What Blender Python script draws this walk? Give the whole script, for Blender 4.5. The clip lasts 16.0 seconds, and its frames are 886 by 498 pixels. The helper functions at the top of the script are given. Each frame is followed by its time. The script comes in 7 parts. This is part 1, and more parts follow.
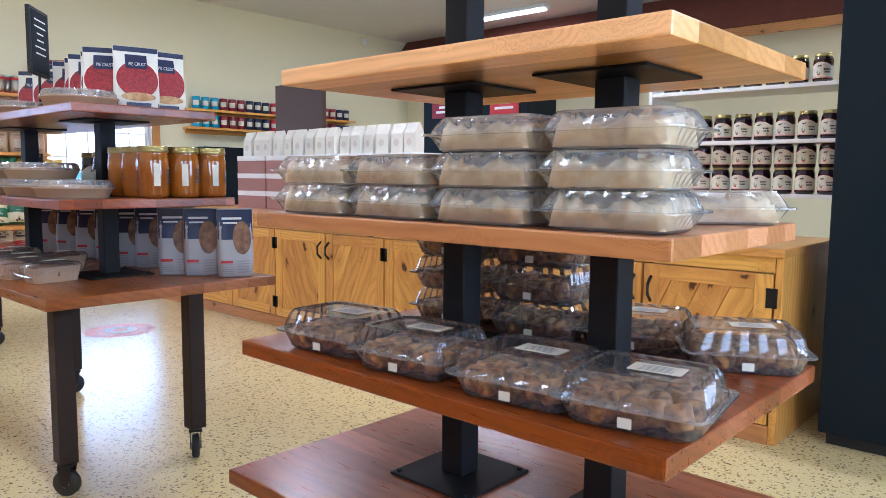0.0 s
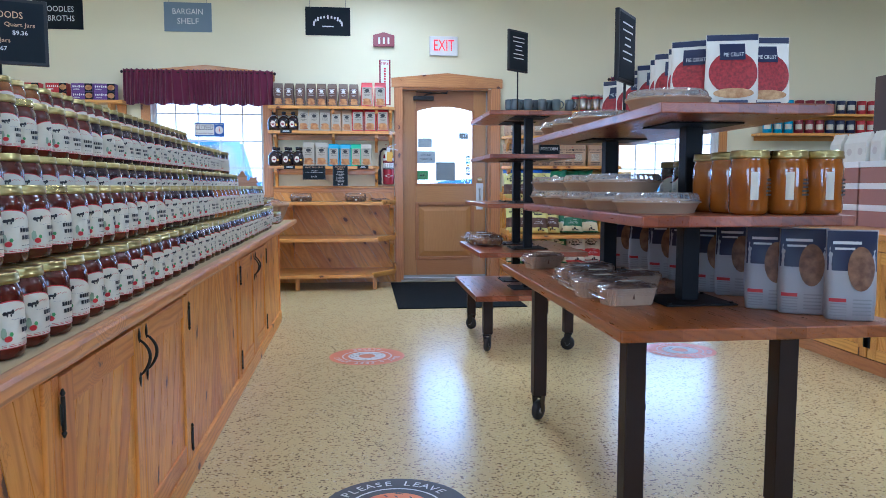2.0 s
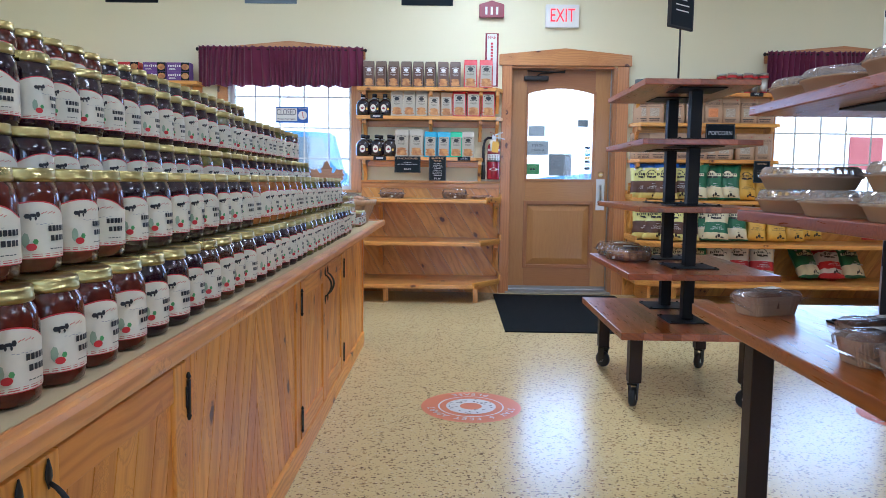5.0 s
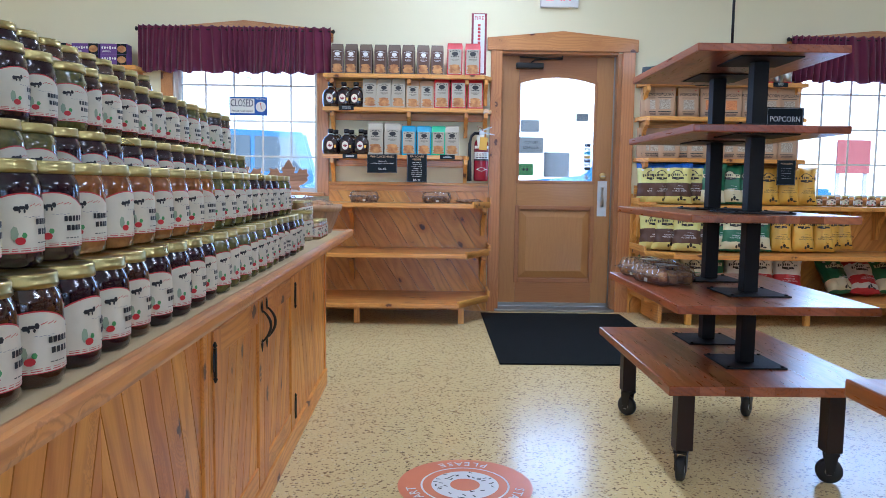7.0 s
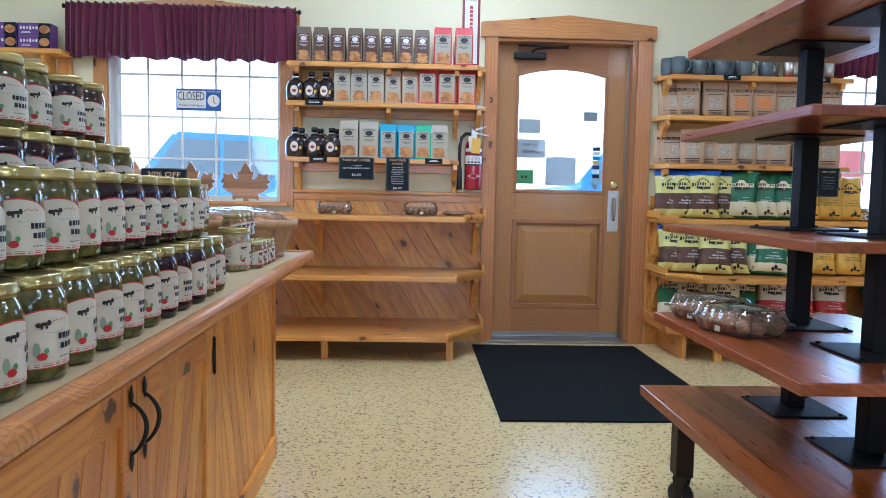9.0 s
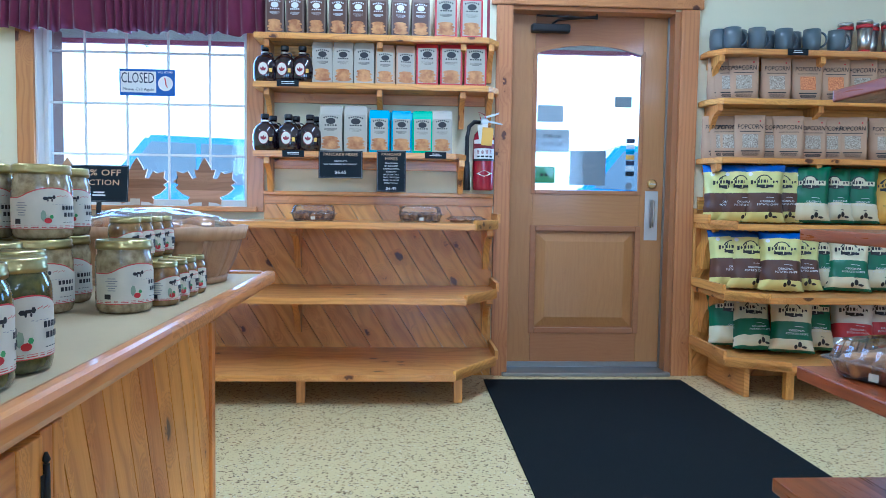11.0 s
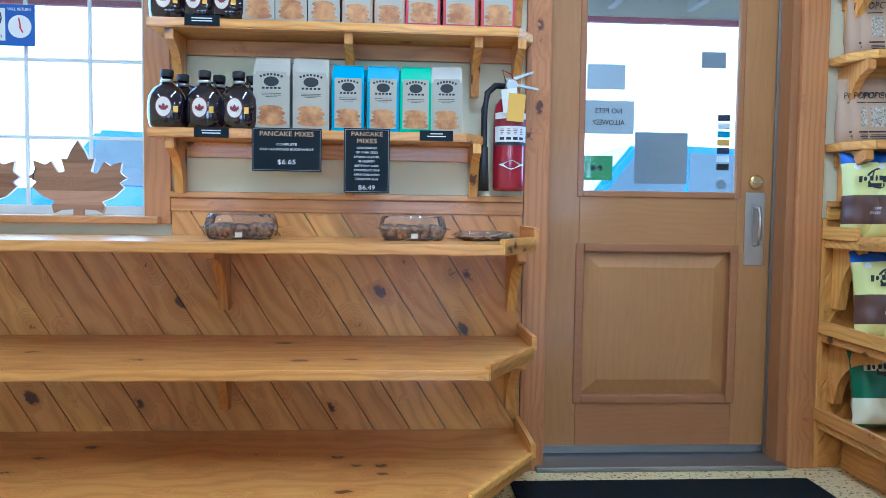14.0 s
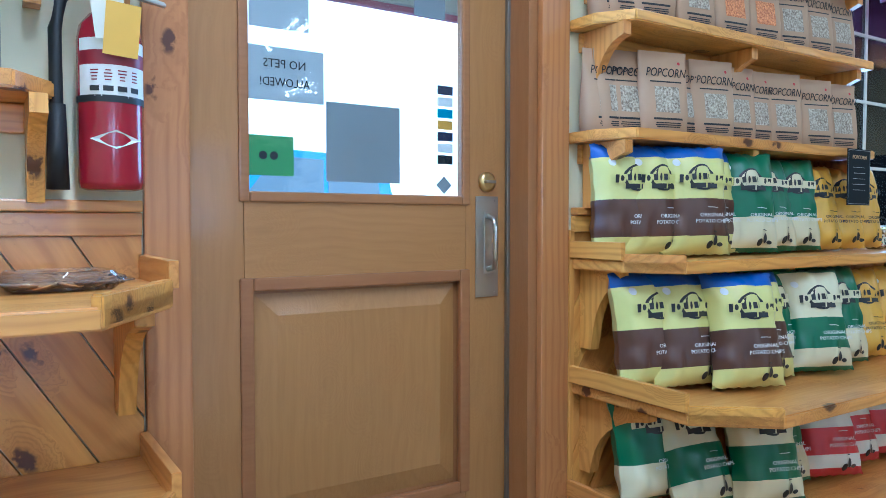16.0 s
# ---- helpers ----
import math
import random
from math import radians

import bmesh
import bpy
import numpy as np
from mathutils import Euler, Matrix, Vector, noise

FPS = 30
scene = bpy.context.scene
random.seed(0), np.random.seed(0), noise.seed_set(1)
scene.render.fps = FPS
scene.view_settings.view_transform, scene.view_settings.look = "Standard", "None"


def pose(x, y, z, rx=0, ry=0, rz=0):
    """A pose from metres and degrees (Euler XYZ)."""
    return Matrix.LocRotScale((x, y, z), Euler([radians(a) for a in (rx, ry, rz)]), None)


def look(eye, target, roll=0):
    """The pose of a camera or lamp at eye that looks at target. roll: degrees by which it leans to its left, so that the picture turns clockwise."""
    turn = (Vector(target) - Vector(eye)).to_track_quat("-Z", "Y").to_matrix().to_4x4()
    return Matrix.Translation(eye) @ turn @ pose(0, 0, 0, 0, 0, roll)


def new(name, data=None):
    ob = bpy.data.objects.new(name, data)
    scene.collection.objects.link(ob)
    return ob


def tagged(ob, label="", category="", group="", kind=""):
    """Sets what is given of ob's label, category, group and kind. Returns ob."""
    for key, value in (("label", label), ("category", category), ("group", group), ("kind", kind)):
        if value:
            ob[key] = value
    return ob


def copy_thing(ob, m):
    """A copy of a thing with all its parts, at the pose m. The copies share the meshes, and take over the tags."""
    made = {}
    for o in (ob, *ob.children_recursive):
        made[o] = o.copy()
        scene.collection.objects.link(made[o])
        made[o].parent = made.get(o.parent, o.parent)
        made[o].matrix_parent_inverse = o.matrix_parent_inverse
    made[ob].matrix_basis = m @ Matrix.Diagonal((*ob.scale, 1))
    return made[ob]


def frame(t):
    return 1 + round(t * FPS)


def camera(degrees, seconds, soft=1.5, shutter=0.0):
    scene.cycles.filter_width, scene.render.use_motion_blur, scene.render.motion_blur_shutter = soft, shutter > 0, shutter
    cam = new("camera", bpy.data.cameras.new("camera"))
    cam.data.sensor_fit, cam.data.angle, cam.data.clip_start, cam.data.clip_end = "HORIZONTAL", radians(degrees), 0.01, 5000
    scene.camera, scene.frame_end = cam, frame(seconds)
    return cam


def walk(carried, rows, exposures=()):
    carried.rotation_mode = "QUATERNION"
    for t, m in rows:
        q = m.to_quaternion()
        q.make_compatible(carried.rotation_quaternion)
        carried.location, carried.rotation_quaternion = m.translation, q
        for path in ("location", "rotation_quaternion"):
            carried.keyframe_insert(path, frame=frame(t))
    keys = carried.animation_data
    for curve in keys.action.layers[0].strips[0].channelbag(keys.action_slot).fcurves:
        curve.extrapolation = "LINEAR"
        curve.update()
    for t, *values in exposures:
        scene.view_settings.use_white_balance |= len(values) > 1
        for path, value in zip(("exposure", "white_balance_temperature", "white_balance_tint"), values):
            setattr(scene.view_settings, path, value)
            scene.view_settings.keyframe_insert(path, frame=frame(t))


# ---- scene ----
cam = camera(62.7, 16.0, soft=0.8)
PATH = [
    (0, (0.563, 0.096, 1.066), (-0.774, 1.571, 0.871), 0.5),
    (0.5, (0.456, 0.159, 1.063), (-1.142, 1.347, 0.879), 0.6),
    (1, (0.342, 0.193, 1.067), (-1.458, 1.045, 0.886), 0.2),
    (1.5, (0.211, 0.215, 1.066), (-1.719, 0.709, 0.888), 0.1),
    (2, (0.08, 0.215, 1.067), (-1.901, 0.431, 0.895), -0.0),
    (2.5, (-0.092, 0.212, 1.068), (-2.082, 0.295, 0.895), -0.2),
    (3, (-0.293, 0.2, 1.066), (-2.285, 0.226, 0.88), -0.1),
    (3.5, (-0.483, 0.185, 1.065), (-2.473, 0.165, 0.87), -0.0),
    (4, (-0.674, 0.171, 1.066), (-2.663, 0.112, 0.872), 0.3),
    (6.5, (-1.764, 0.11, 1.042), (-3.757, 0.134, 0.877), 1.2),
    (7, (-1.989, 0.105, 1.042), (-3.982, 0.133, 0.869), 0.8),
    (7.5, (-2.206, 0.102, 1.042), (-4.198, 0.141, 0.863), 0.8),
    (8, (-2.428, 0.098, 1.044), (-4.42, 0.154, 0.874), 0.9),
    (8.5, (-2.658, 0.098, 1.045), (-4.651, 0.165, 0.888), 1.1),
    (11, (-3.814, 0.052, 1.0), (-5.808, 0.155, 0.879), 0.8),
    (11.5, (-4.042, 0.046, 1.003), (-6.036, 0.148, 0.876), 0.7),
    (12, (-4.278, 0.054, 1.014), (-6.272, 0.151, 0.883), 0.8),
    (12.5, (-4.522, 0.059, 0.999), (-6.517, 0.148, 0.885), 1.0),
    (13, (-4.779, 0.064, 1.008), (-6.774, 0.155, 0.895), 0.9),
    (13.5, (-5.026, 0.068, 1.014), (-7.02, 0.178, 0.898), 0.8),
    (14, (-5.268, 0.073, 1.013), (-7.261, 0.203, 0.905), 0.8),
    (14.5, (-5.517, 0.077, 1.02), (-7.507, 0.25, 0.923), 0.7),
    (15, (-5.773, 0.119, 1.028), (-7.747, 0.431, 0.941), 0.2),
    (15.5, (-6.101, 0.183, 1.023), (-7.995, 0.822, 0.946), 0.2),
    (16, (-6.405, 0.268, 1.022), (-8.090, 1.342, 0.950), 0.0),
]
walk(cam, [(t, look(eye, target, roll)) for t, eye, target, roll in PATH],
     exposures=[(0, 0.22, 5300, 17), (0.5, 0.0, 4900, 13), (1.5, -0.26, 4750, 13), (2.5, -0.20, 4900, 13), (3.5, -0.20, 5150, 14), (7, -0.25, 5050, 14), (8.5, -0.22, 5100, 12), (11, -0.04, 4300, 6), (12.5, 0.02, 4200, 6), (14.5, 0.03, 4450, 3), (16, 0.08, 4400, 2)])

# ---------------------------------------------------------------- world, sun, lamps
world = bpy.data.worlds.new("sky")
scene.world = world
world.use_nodes = True
_sky = world.node_tree.nodes.new("ShaderNodeTexSky")
_sky.sky_type = "NISHITA"
_sky.sun_disc = False
_sky.sun_elevation = radians(38)
_sky.sun_rotation = radians(100)
_bg = world.node_tree.nodes["Background"]
_bg.inputs["Strength"].default_value = 0.15
world.node_tree.links.new(_sky.outputs["Color"], _bg.inputs["Color"])

_sun = bpy.data.lights.new("sun", "SUN")
_sun.energy, _sun.angle, _sun.color = 5.0, radians(0.5), (1.0, 0.95, 0.87)
_so = new("sun", _sun)
_so.matrix_world = look((20, -6, 18), (0, 0, 0))

scene.view_settings.exposure = 0.0

W = -8.05          # inner face of the wall with the entrance door
EAST, SOUTH, NORTH, CEIL = 3.2, -4.6, 8.7, 3.25


def area(name, eye, target, sx, sy, watts, color):
    d = bpy.data.lights.new(name, "AREA")
    d.shape, d.size, d.size_y, d.energy, d.color = "RECTANGLE", sx, sy, watts, color
    o = new(name, d)
    o.matrix_world = look(eye, target)
    return o


DAY = (0.62, 0.80, 1.0)
PORCH_DAY = (0.45, 0.68, 1.0)
# sky light in the openings of the windows
area("sky_light_south_window", (W + 0.02, -1.44, 1.55), (0, -1.44, 1.2), 1.15, 1.1, 24, PORCH_DAY)
area("sky_light_north_window", (W + 0.02, 3.72, 1.55), (0, 3.72, 1.2), 1.15, 1.1, 24, PORCH_DAY)
area("sky_light_door", (W + 0.02, 1.13, 1.5), (0, 1.13, 1.0), 0.6, 0.8, 13, PORCH_DAY)
for _y in (-2.6, 0.6, 3.8):
    area("sky_light_shop_front", (EAST - 0.02, _y, 1.6), (-6, _y, 1.0), 1.9, 1.6, 68, DAY)
# one strip light is known; the rest are added out of view to brighten
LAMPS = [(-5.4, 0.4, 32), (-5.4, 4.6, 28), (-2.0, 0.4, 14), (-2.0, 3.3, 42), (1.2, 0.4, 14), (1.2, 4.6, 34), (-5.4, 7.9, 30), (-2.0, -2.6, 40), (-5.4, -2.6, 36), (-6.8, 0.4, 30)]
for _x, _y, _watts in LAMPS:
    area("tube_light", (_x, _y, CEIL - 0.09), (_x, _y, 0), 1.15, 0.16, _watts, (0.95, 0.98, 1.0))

# ---------------------------------------------------------------- material helpers


class Nodes:
    """A short way to wire a material's nodes."""

    def __init__(self, name):
        self.m = bpy.data.materials.new(name)
        self.m.use_nodes = True
        self.t = self.m.node_tree
        self.b = self.t.nodes["Principled BSDF"]

    def put(self, slot, value):
        if isinstance(value, bpy.types.NodeSocket):
            self.t.links.new(value, slot)
        else:
            slot.default_value = value

    def n(self, kind, out=0, **kw):
        node = self.t.nodes.new(kind)
        for k, v in kw.items():
            if k == "_operation":
                node.operation = v
            elif k == "_use_clamp":
                node.use_clamp = v
            elif k == "_clamp":
                node.clamp = v
            elif k == "_wave_type":
                node.wave_type = v
            elif k == "_rings_direction":
                node.rings_direction = v
            elif k == "_noise_dimensions":
                node.noise_dimensions = v
            else:
                self.put(node.inputs[int(k[1:])] if k[0] == "i" and k[1:].isdigit() else node.inputs[k.replace("_", " ")], v)
        return node.outputs[out]

    def math(self, op, a, b=0.0, c=0.0, clamp=False):
        return self.n("ShaderNodeMath", _operation=op, _use_clamp=clamp, i0=a, i1=b, i2=c)

    def vmath(self, op, a, b):
        return self.n("ShaderNodeVectorMath", _operation=op, i0=a, i1=b)

    def mix(self, f, a, b):
        node = self.t.nodes.new("ShaderNodeMix")
        node.data_type = "RGBA"
        self.put(node.inputs[0], f)
        self.put(node.inputs[6], a)
        self.put(node.inputs[7], b)
        return node.outputs[2]

    def ramp(self, f, lo, hi, clamp=True):
        return self.n("ShaderNodeMapRange", _clamp=clamp, i0=f, i1=lo, i2=hi)

    def coords(self, random_shift=True):
        c = self.n("ShaderNodeTexCoord", out=3)
        if random_shift:
            r = self.n("ShaderNodeObjectInfo", out=5)
            c = self.vmath("ADD", c, self.n("ShaderNodeCombineXYZ", i0=self.math("MULTIPLY", r, 37.0), i1=self.math("MULTIPLY", r, 19.0), i2=self.math("MULTIPLY", r, 53.0)))
        return c

    def noise(self, vec, scale, detail=3.0, rough=0.55, dist=0.0):
        return self.n("ShaderNodeTexNoise", Vector=vec, Scale=scale, Detail=detail, Roughness=rough, Distortion=dist)

    def bump(self, height, strength=0.2, dist=0.002):
        self.put(self.b.inputs["Normal"], self.n("ShaderNodeBump", Strength=strength, Distance=dist, Height=height))

    def set(self, **kw):
        for k, v in kw.items():
            self.put(self.b.inputs[k.replace("_", " ")], v)
        return self.m


def c4(c):
    return (*c, 1.0) if len(c) == 3 else c


def plain(name, color, rough=0.5, metal=0.0, coat=0.0, vary=0.10, scale=14.0, bump=0.05, spec=0.5):
    """A painted, printed or moulded surface with slight unevenness at two scales."""
    k = Nodes(name)
    v = k.coords()
    a = k.noise(v, scale, 4)
    b = k.noise(v, scale * 0.17, 2)
    f = k.math("MULTIPLY_ADD", k.math("ADD", a, b), vary, 1.0 - vary)
    col = k.mix(1.0, (0, 0, 0, 1), c4(color))
    hs = k.n("ShaderNodeHueSaturation", Color=col, Value=f)
    k.bump(k.noise(v, scale * 9, 2), bump, 0.001)
    return k.set(Base_Color=hs, Roughness=k.math("MULTIPLY_ADD", b, 0.2, rough - 0.1), Metallic=metal, Specular_IOR_Level=spec, Coat_Weight=coat, Coat_Roughness=0.08)


def wood(name, axis, light, dark, knot=(0.070, 0.016, 0.006), rough=0.34, coat=0.28, knots=1.0, width=0.0, across=1, grain=0.34, along=0.5):
    """Boards with long grain along an axis, darker rings and knots; width: boards glued side by side."""
    k = Nodes(name)
    v = k.coords()
    s = [9.0, 9.0, 9.0]
    s[axis] = along
    warp = k.math("MULTIPLY", k.noise(v, 2.3, 2), 0.06)
    vv = k.vmath("ADD", v, k.n("ShaderNodeCombineXYZ", i0=warp, i1=warp, i2=warp))
    ks = [9.5, 9.5, 9.5]
    ks[axis] = 5.5
    jag = k.math("MULTIPLY", k.noise(v, 60, 3), 0.030)
    kv = k.vmath("MULTIPLY", k.vmath("ADD", vv, k.n("ShaderNodeCombineXYZ", i0=jag, i1=jag, i2=jag)), tuple(ks))
    vor = k.t.nodes.new("ShaderNodeTexVoronoi")
    k.put(vor.inputs["Vector"], kv)
    k.put(vor.inputs["Scale"], 1.0)
    cell = k.n("ShaderNodeSeparateColor", Color=vor.outputs["Color"])
    keep = k.math("GREATER_THAN", cell, 0.48)
    size = k.math("MULTIPLY_ADD", cell, 0.15, 0.0)
    d = k.math("SUBTRACT", vor.outputs["Distance"], size)
    near = k.math("MULTIPLY", k.ramp(d, 0.06, 0.0), keep)
    core = k.math("MULTIPLY", k.ramp(d, -0.01, -0.06), keep)
    halo = k.math("MULTIPLY", k.ramp(d, 0.42, 0.02), keep)
    g = k.vmath("MULTIPLY", vv, tuple(s))
    bend = k.math("MULTIPLY", halo, 0.9)
    g2 = k.vmath("ADD", g, k.n("ShaderNodeCombineXYZ", i0=bend, i1=bend, i2=bend))
    rings = k.n("ShaderNodeTexWave", _wave_type="RINGS", _rings_direction="XYZ"[axis], Vector=g2, Scale=1.7, Distortion=5.0, Detail=2.0)
    lines = k.math("POWER", rings, 2.2)
    fine = k.noise(g, 14.0, 4)
    tone = k.noise(v, 1.3, 2)
    f = k.math("ADD", k.math("MULTIPLY", lines, grain), k.math("ADD", k.math("MULTIPLY_ADD", fine, 0.55, -0.12), k.math("MULTIPLY_ADD", tone, 0.8, -0.40)), clamp=True)
    col = k.mix(f, c4(light), c4(dark))
    if width:
        xyz = k.n("ShaderNodeSeparateXYZ", out=across, Vector=v)
        strip = k.n("ShaderNodeTexWhiteNoise", _noise_dimensions="1D", W=k.math("FLOOR", k.math("DIVIDE", xyz, width)))
        col = k.n("ShaderNodeHueSaturation", Color=col, Value=k.math("MULTIPLY_ADD", strip, 0.75, 0.62), Saturation=k.math("MULTIPLY_ADD", strip, -0.16, 1.08))
    rnd = k.n("ShaderNodeObjectInfo", out=5)
    col = k.n("ShaderNodeHueSaturation", Color=col, Value=k.math("MULTIPLY_ADD", rnd, 0.24, 0.87), Hue=k.math("MULTIPLY_ADD", rnd, 0.014, 0.493))
    col = k.mix(k.math("MULTIPLY", halo, 0.45 * knots), col, c4(dark))
    col = k.mix(k.math("MULTIPLY", near, 0.93 * knots), col, c4(knot))
    col = k.mix(k.math("MULTIPLY", core, 0.5 * knots), col, c4((0.085, 0.022, 0.009)))
    k.bump(k.math("ADD", k.math("MULTIPLY", fine, 0.6), rings), 0.10, 0.0012)
    return k.set(Base_Color=col, Roughness=k.math("MULTIPLY_ADD", fine, 0.18, rough - 0.06), Coat_Weight=coat, Coat_Roughness=0.12)


def clear(name, tint=(1, 1, 1), body=0.06, rough=0.06, gloss=1.3):
    """Thin clear plastic or a pane: see-through with a Fresnel gloss and a trace of haze."""
    k = Nodes(name)
    t = k.n("ShaderNodeBsdfTransparent", Color=c4(tint))
    d = k.n("ShaderNodeBsdfDiffuse", Color=(0.92, 0.92, 0.92, 1))
    g = k.n("ShaderNodeBsdfGlossy", Roughness=rough)
    v = k.coords()
    nrm = k.n("ShaderNodeBump", Strength=0.12, Distance=0.003, Height=k.noise(v, 24, 2))
    k.put(g.node.inputs["Normal"], nrm)
    base = k.n("ShaderNodeMixShader", i0=body, i1=t, i2=d)
    fr = k.n("ShaderNodeFresnel", IOR=1.5, Normal=nrm)
    out = k.n("ShaderNodeMixShader", i0=k.math("MULTIPLY", fr, gloss, clamp=True), i1=base, i2=g)
    k.put(k.t.nodes["Material Output"].inputs["Surface"], out)
    return k.m


def glow(name, color, strength):
    k = Nodes(name)
    return k.set(Base_Color=c4(color), Emission_Color=c4(color), Emission_Strength=strength, Roughness=0.4)


PINE_L, PINE_D = (0.79, 0.395, 0.082), (0.43, 0.150, 0.022)
PINE = [wood("knotty_pine_" + "xyz"[a], a, PINE_L, PINE_D) for a in range(3)]
TRIM = [wood("pine_trim_" + "xyz"[a], a, (0.60, 0.275, 0.080), (0.36, 0.135, 0.035)) for a in range(3)]
DOORWOOD = [wood("fir_door_" + "xyz"[a], a, (0.39, 0.175, 0.054), (0.26, 0.102, 0.029), knots=0.04, rough=0.4, grain=0.12) for a in range(3)]
CABINET = [wood("cabinet_pine_" + "xyz"[a], a, (0.82, 0.345, 0.050), (0.43, 0.115, 0.011), rough=0.38, coat=0.12) for a in range(3)]
OAK = [wood("oak_nosing_" + "xy"[a], a, (0.74, 0.33, 0.075), (0.30, 0.095, 0.018), rough=0.3, coat=0.3, knots=0.0, grain=0.42, along=0.16) for a in range(2)]
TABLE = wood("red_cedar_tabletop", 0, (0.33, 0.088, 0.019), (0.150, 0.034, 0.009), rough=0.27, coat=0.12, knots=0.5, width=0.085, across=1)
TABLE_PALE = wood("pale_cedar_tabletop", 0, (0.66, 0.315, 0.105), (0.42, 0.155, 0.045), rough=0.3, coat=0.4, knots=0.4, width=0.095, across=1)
BASKET = wood("basket_splint", 2, (0.50, 0.30, 0.15), (0.36, 0.19, 0.085), rough=0.6, coat=0.0, knots=0.1)
LEAFWOOD = wood("leaf_board", 1, (0.46, 0.26, 0.13), (0.32, 0.16, 0.07), rough=0.5, coat=0.1, knots=0.2, width=0.05, across=2)


def wall_paint():
    k = Nodes("cream_wall_paint")
    v = k.coords(False)
    a, b = k.noise(v, 0.7, 3), k.noise(v, 60, 3)
    col = k.mix(a, (0.78, 0.72, 0.48, 1), (0.83, 0.78, 0.54, 1))
    k.bump(b, 0.12, 0.0015)
    return k.set(Base_Color=col, Roughness=0.55)


def terrazzo():
    k = Nodes("speckled_vinyl_floor")
    v = k.coords(False)
    cloud = k.noise(v, 0.8, 2)
    base = k.mix(cloud, (0.62, 0.475, 0.205, 1), (0.68, 0.53, 0.24, 1))
    base = k.mix(k.math("MULTIPLY", k.noise(v, 75, 3), 0.5), base, (0.74, 0.61, 0.33, 1))
    jig = k.n("ShaderNodeCombineXYZ", i0=k.math("MULTIPLY", k.noise(v, 60, 2), 0.022), i1=k.math("MULTIPLY", k.noise(v, 67, 2), 0.022))
    sv = k.vmath("ADD", v, jig)
    for scale, turn, lim, color, much in ((78, (1.0, 0.6, 1.0), 0.70, (0.17, 0.10, 0.048), 0.85), (92, (0.6, 1.0, 1.0), 0.70, (0.10, 0.062, 0.035), 0.85), (150, (1.0, 1.0, 1.0), 0.72, (0.16, 0.10, 0.05), 0.75), (105, (0.8, 1.0, 1.0), 0.80, (0.74, 0.66, 0.46), 0.6), (66, (1.0, 0.7, 1.0), 0.80, (0.36, 0.23, 0.10), 0.8)):
        vor = k.t.nodes.new("ShaderNodeTexVoronoi")
        k.put(vor.inputs["Vector"], k.vmath("MULTIPLY", sv, turn))
        k.put(vor.inputs["Scale"], float(scale))
        pick = k.math("GREATER_THAN", k.n("ShaderNodeSeparateColor", Color=vor.outputs["Color"]), lim)
        fleck = k.math("MULTIPLY", k.ramp(vor.outputs["Distance"], 0.36, 0.28), pick)
        base = k.mix(k.math("MULTIPLY", fleck, much), base, c4(color))
    wear = k.noise(v, 1.4, 3)
    k.bump(k.noise(v, 6, 2), 0.04, 0.002)
    return k.set(Base_Color=base, Roughness=k.math("MULTIPLY_ADD", wear, 0.06, 0.20), Coat_Weight=0.05, Coat_Roughness=0.2, Specular_IOR_Level=0.36)


def rubber_mat():
    k = Nodes("black_ribbed_mat")
    v = k.coords(False)
    n = k.noise(v, 220, 2)
    dust = k.ramp(k.noise(v, 26, 5), 0.72, 0.80)
    col = k.mix(k.math("MULTIPLY", dust, 0.25), k.mix(n, (0.004, 0.005, 0.005, 1), (0.016, 0.018, 0.018, 1)), (0.16, 0.15, 0.13, 1))
    k.bump(n, 0.7, 0.003)
    return k.set(Base_Color=col, Roughness=0.95, Specular_IOR_Level=0.1)


def fabric(name, a, b):
    k = Nodes(name)
    v = k.coords()
    n = k.noise(v, 7, 3)
    weave = k.noise(v, 400, 1)
    k.bump(weave, 0.4, 0.001)
    return k.set(Base_Color=k.mix(n, c4(a), c4(b)), Roughness=0.85, Sheen_Weight=0.3)


def mottled(name, a, b, scale=60.0, rough=0.25, coat=0.0, bump=0.3):
    """Food seen close: lumps of two colours."""
    k = Nodes(name)
    v = k.coords()
    n = k.ramp(k.noise(v, scale, 4), 0.35, 0.65)
    k.bump(n, bump, 0.003)
    return k.set(Base_Color=k.mix(n, c4(a), c4(b)), Roughness=rough, Coat_Weight=coat, Coat_Roughness=0.03)


WALL, FLOOR, MAT = wall_paint(), terrazzo(), rubber_mat()
CEILING = plain("ceiling_paint", (0.72, 0.70, 0.65), 0.8, scale=3)
STEEL = plain("black_steel", (0.010, 0.009, 0.009), 0.55, 0.0, 0.0, bump=0.25, scale=40, spec=0.2)
LEGSTEEL = plain("brown_black_steel", (0.026, 0.014, 0.010), 0.5, 0.0, 0.0, bump=0.2, scale=40, spec=0.25)
IRON = plain("wrought_iron", (0.012, 0.011, 0.011), 0.45, 0.3)
RUBBER = plain("black_rubber", (0.014, 0.014, 0.015), 0.55)
CHROME = plain("brushed_steel", (0.55, 0.54, 0.51), 0.32, 1.0)
BRASS = plain("brass", (0.60, 0.43, 0.18), 0.3, 1.0)
GOLDLID = plain("gold_tin", (0.43, 0.36, 0.145), 0.30, 1.0, vary=0.25, scale=30)
GREYLID = plain("olive_tin", (0.46, 0.43, 0.26), 0.3, 1.0)
ALU = plain("aluminium", (0.34, 0.33, 0.30), 0.45, 1.0)
WHITE = plain("white_print", (0.80, 0.79, 0.76), 0.5)
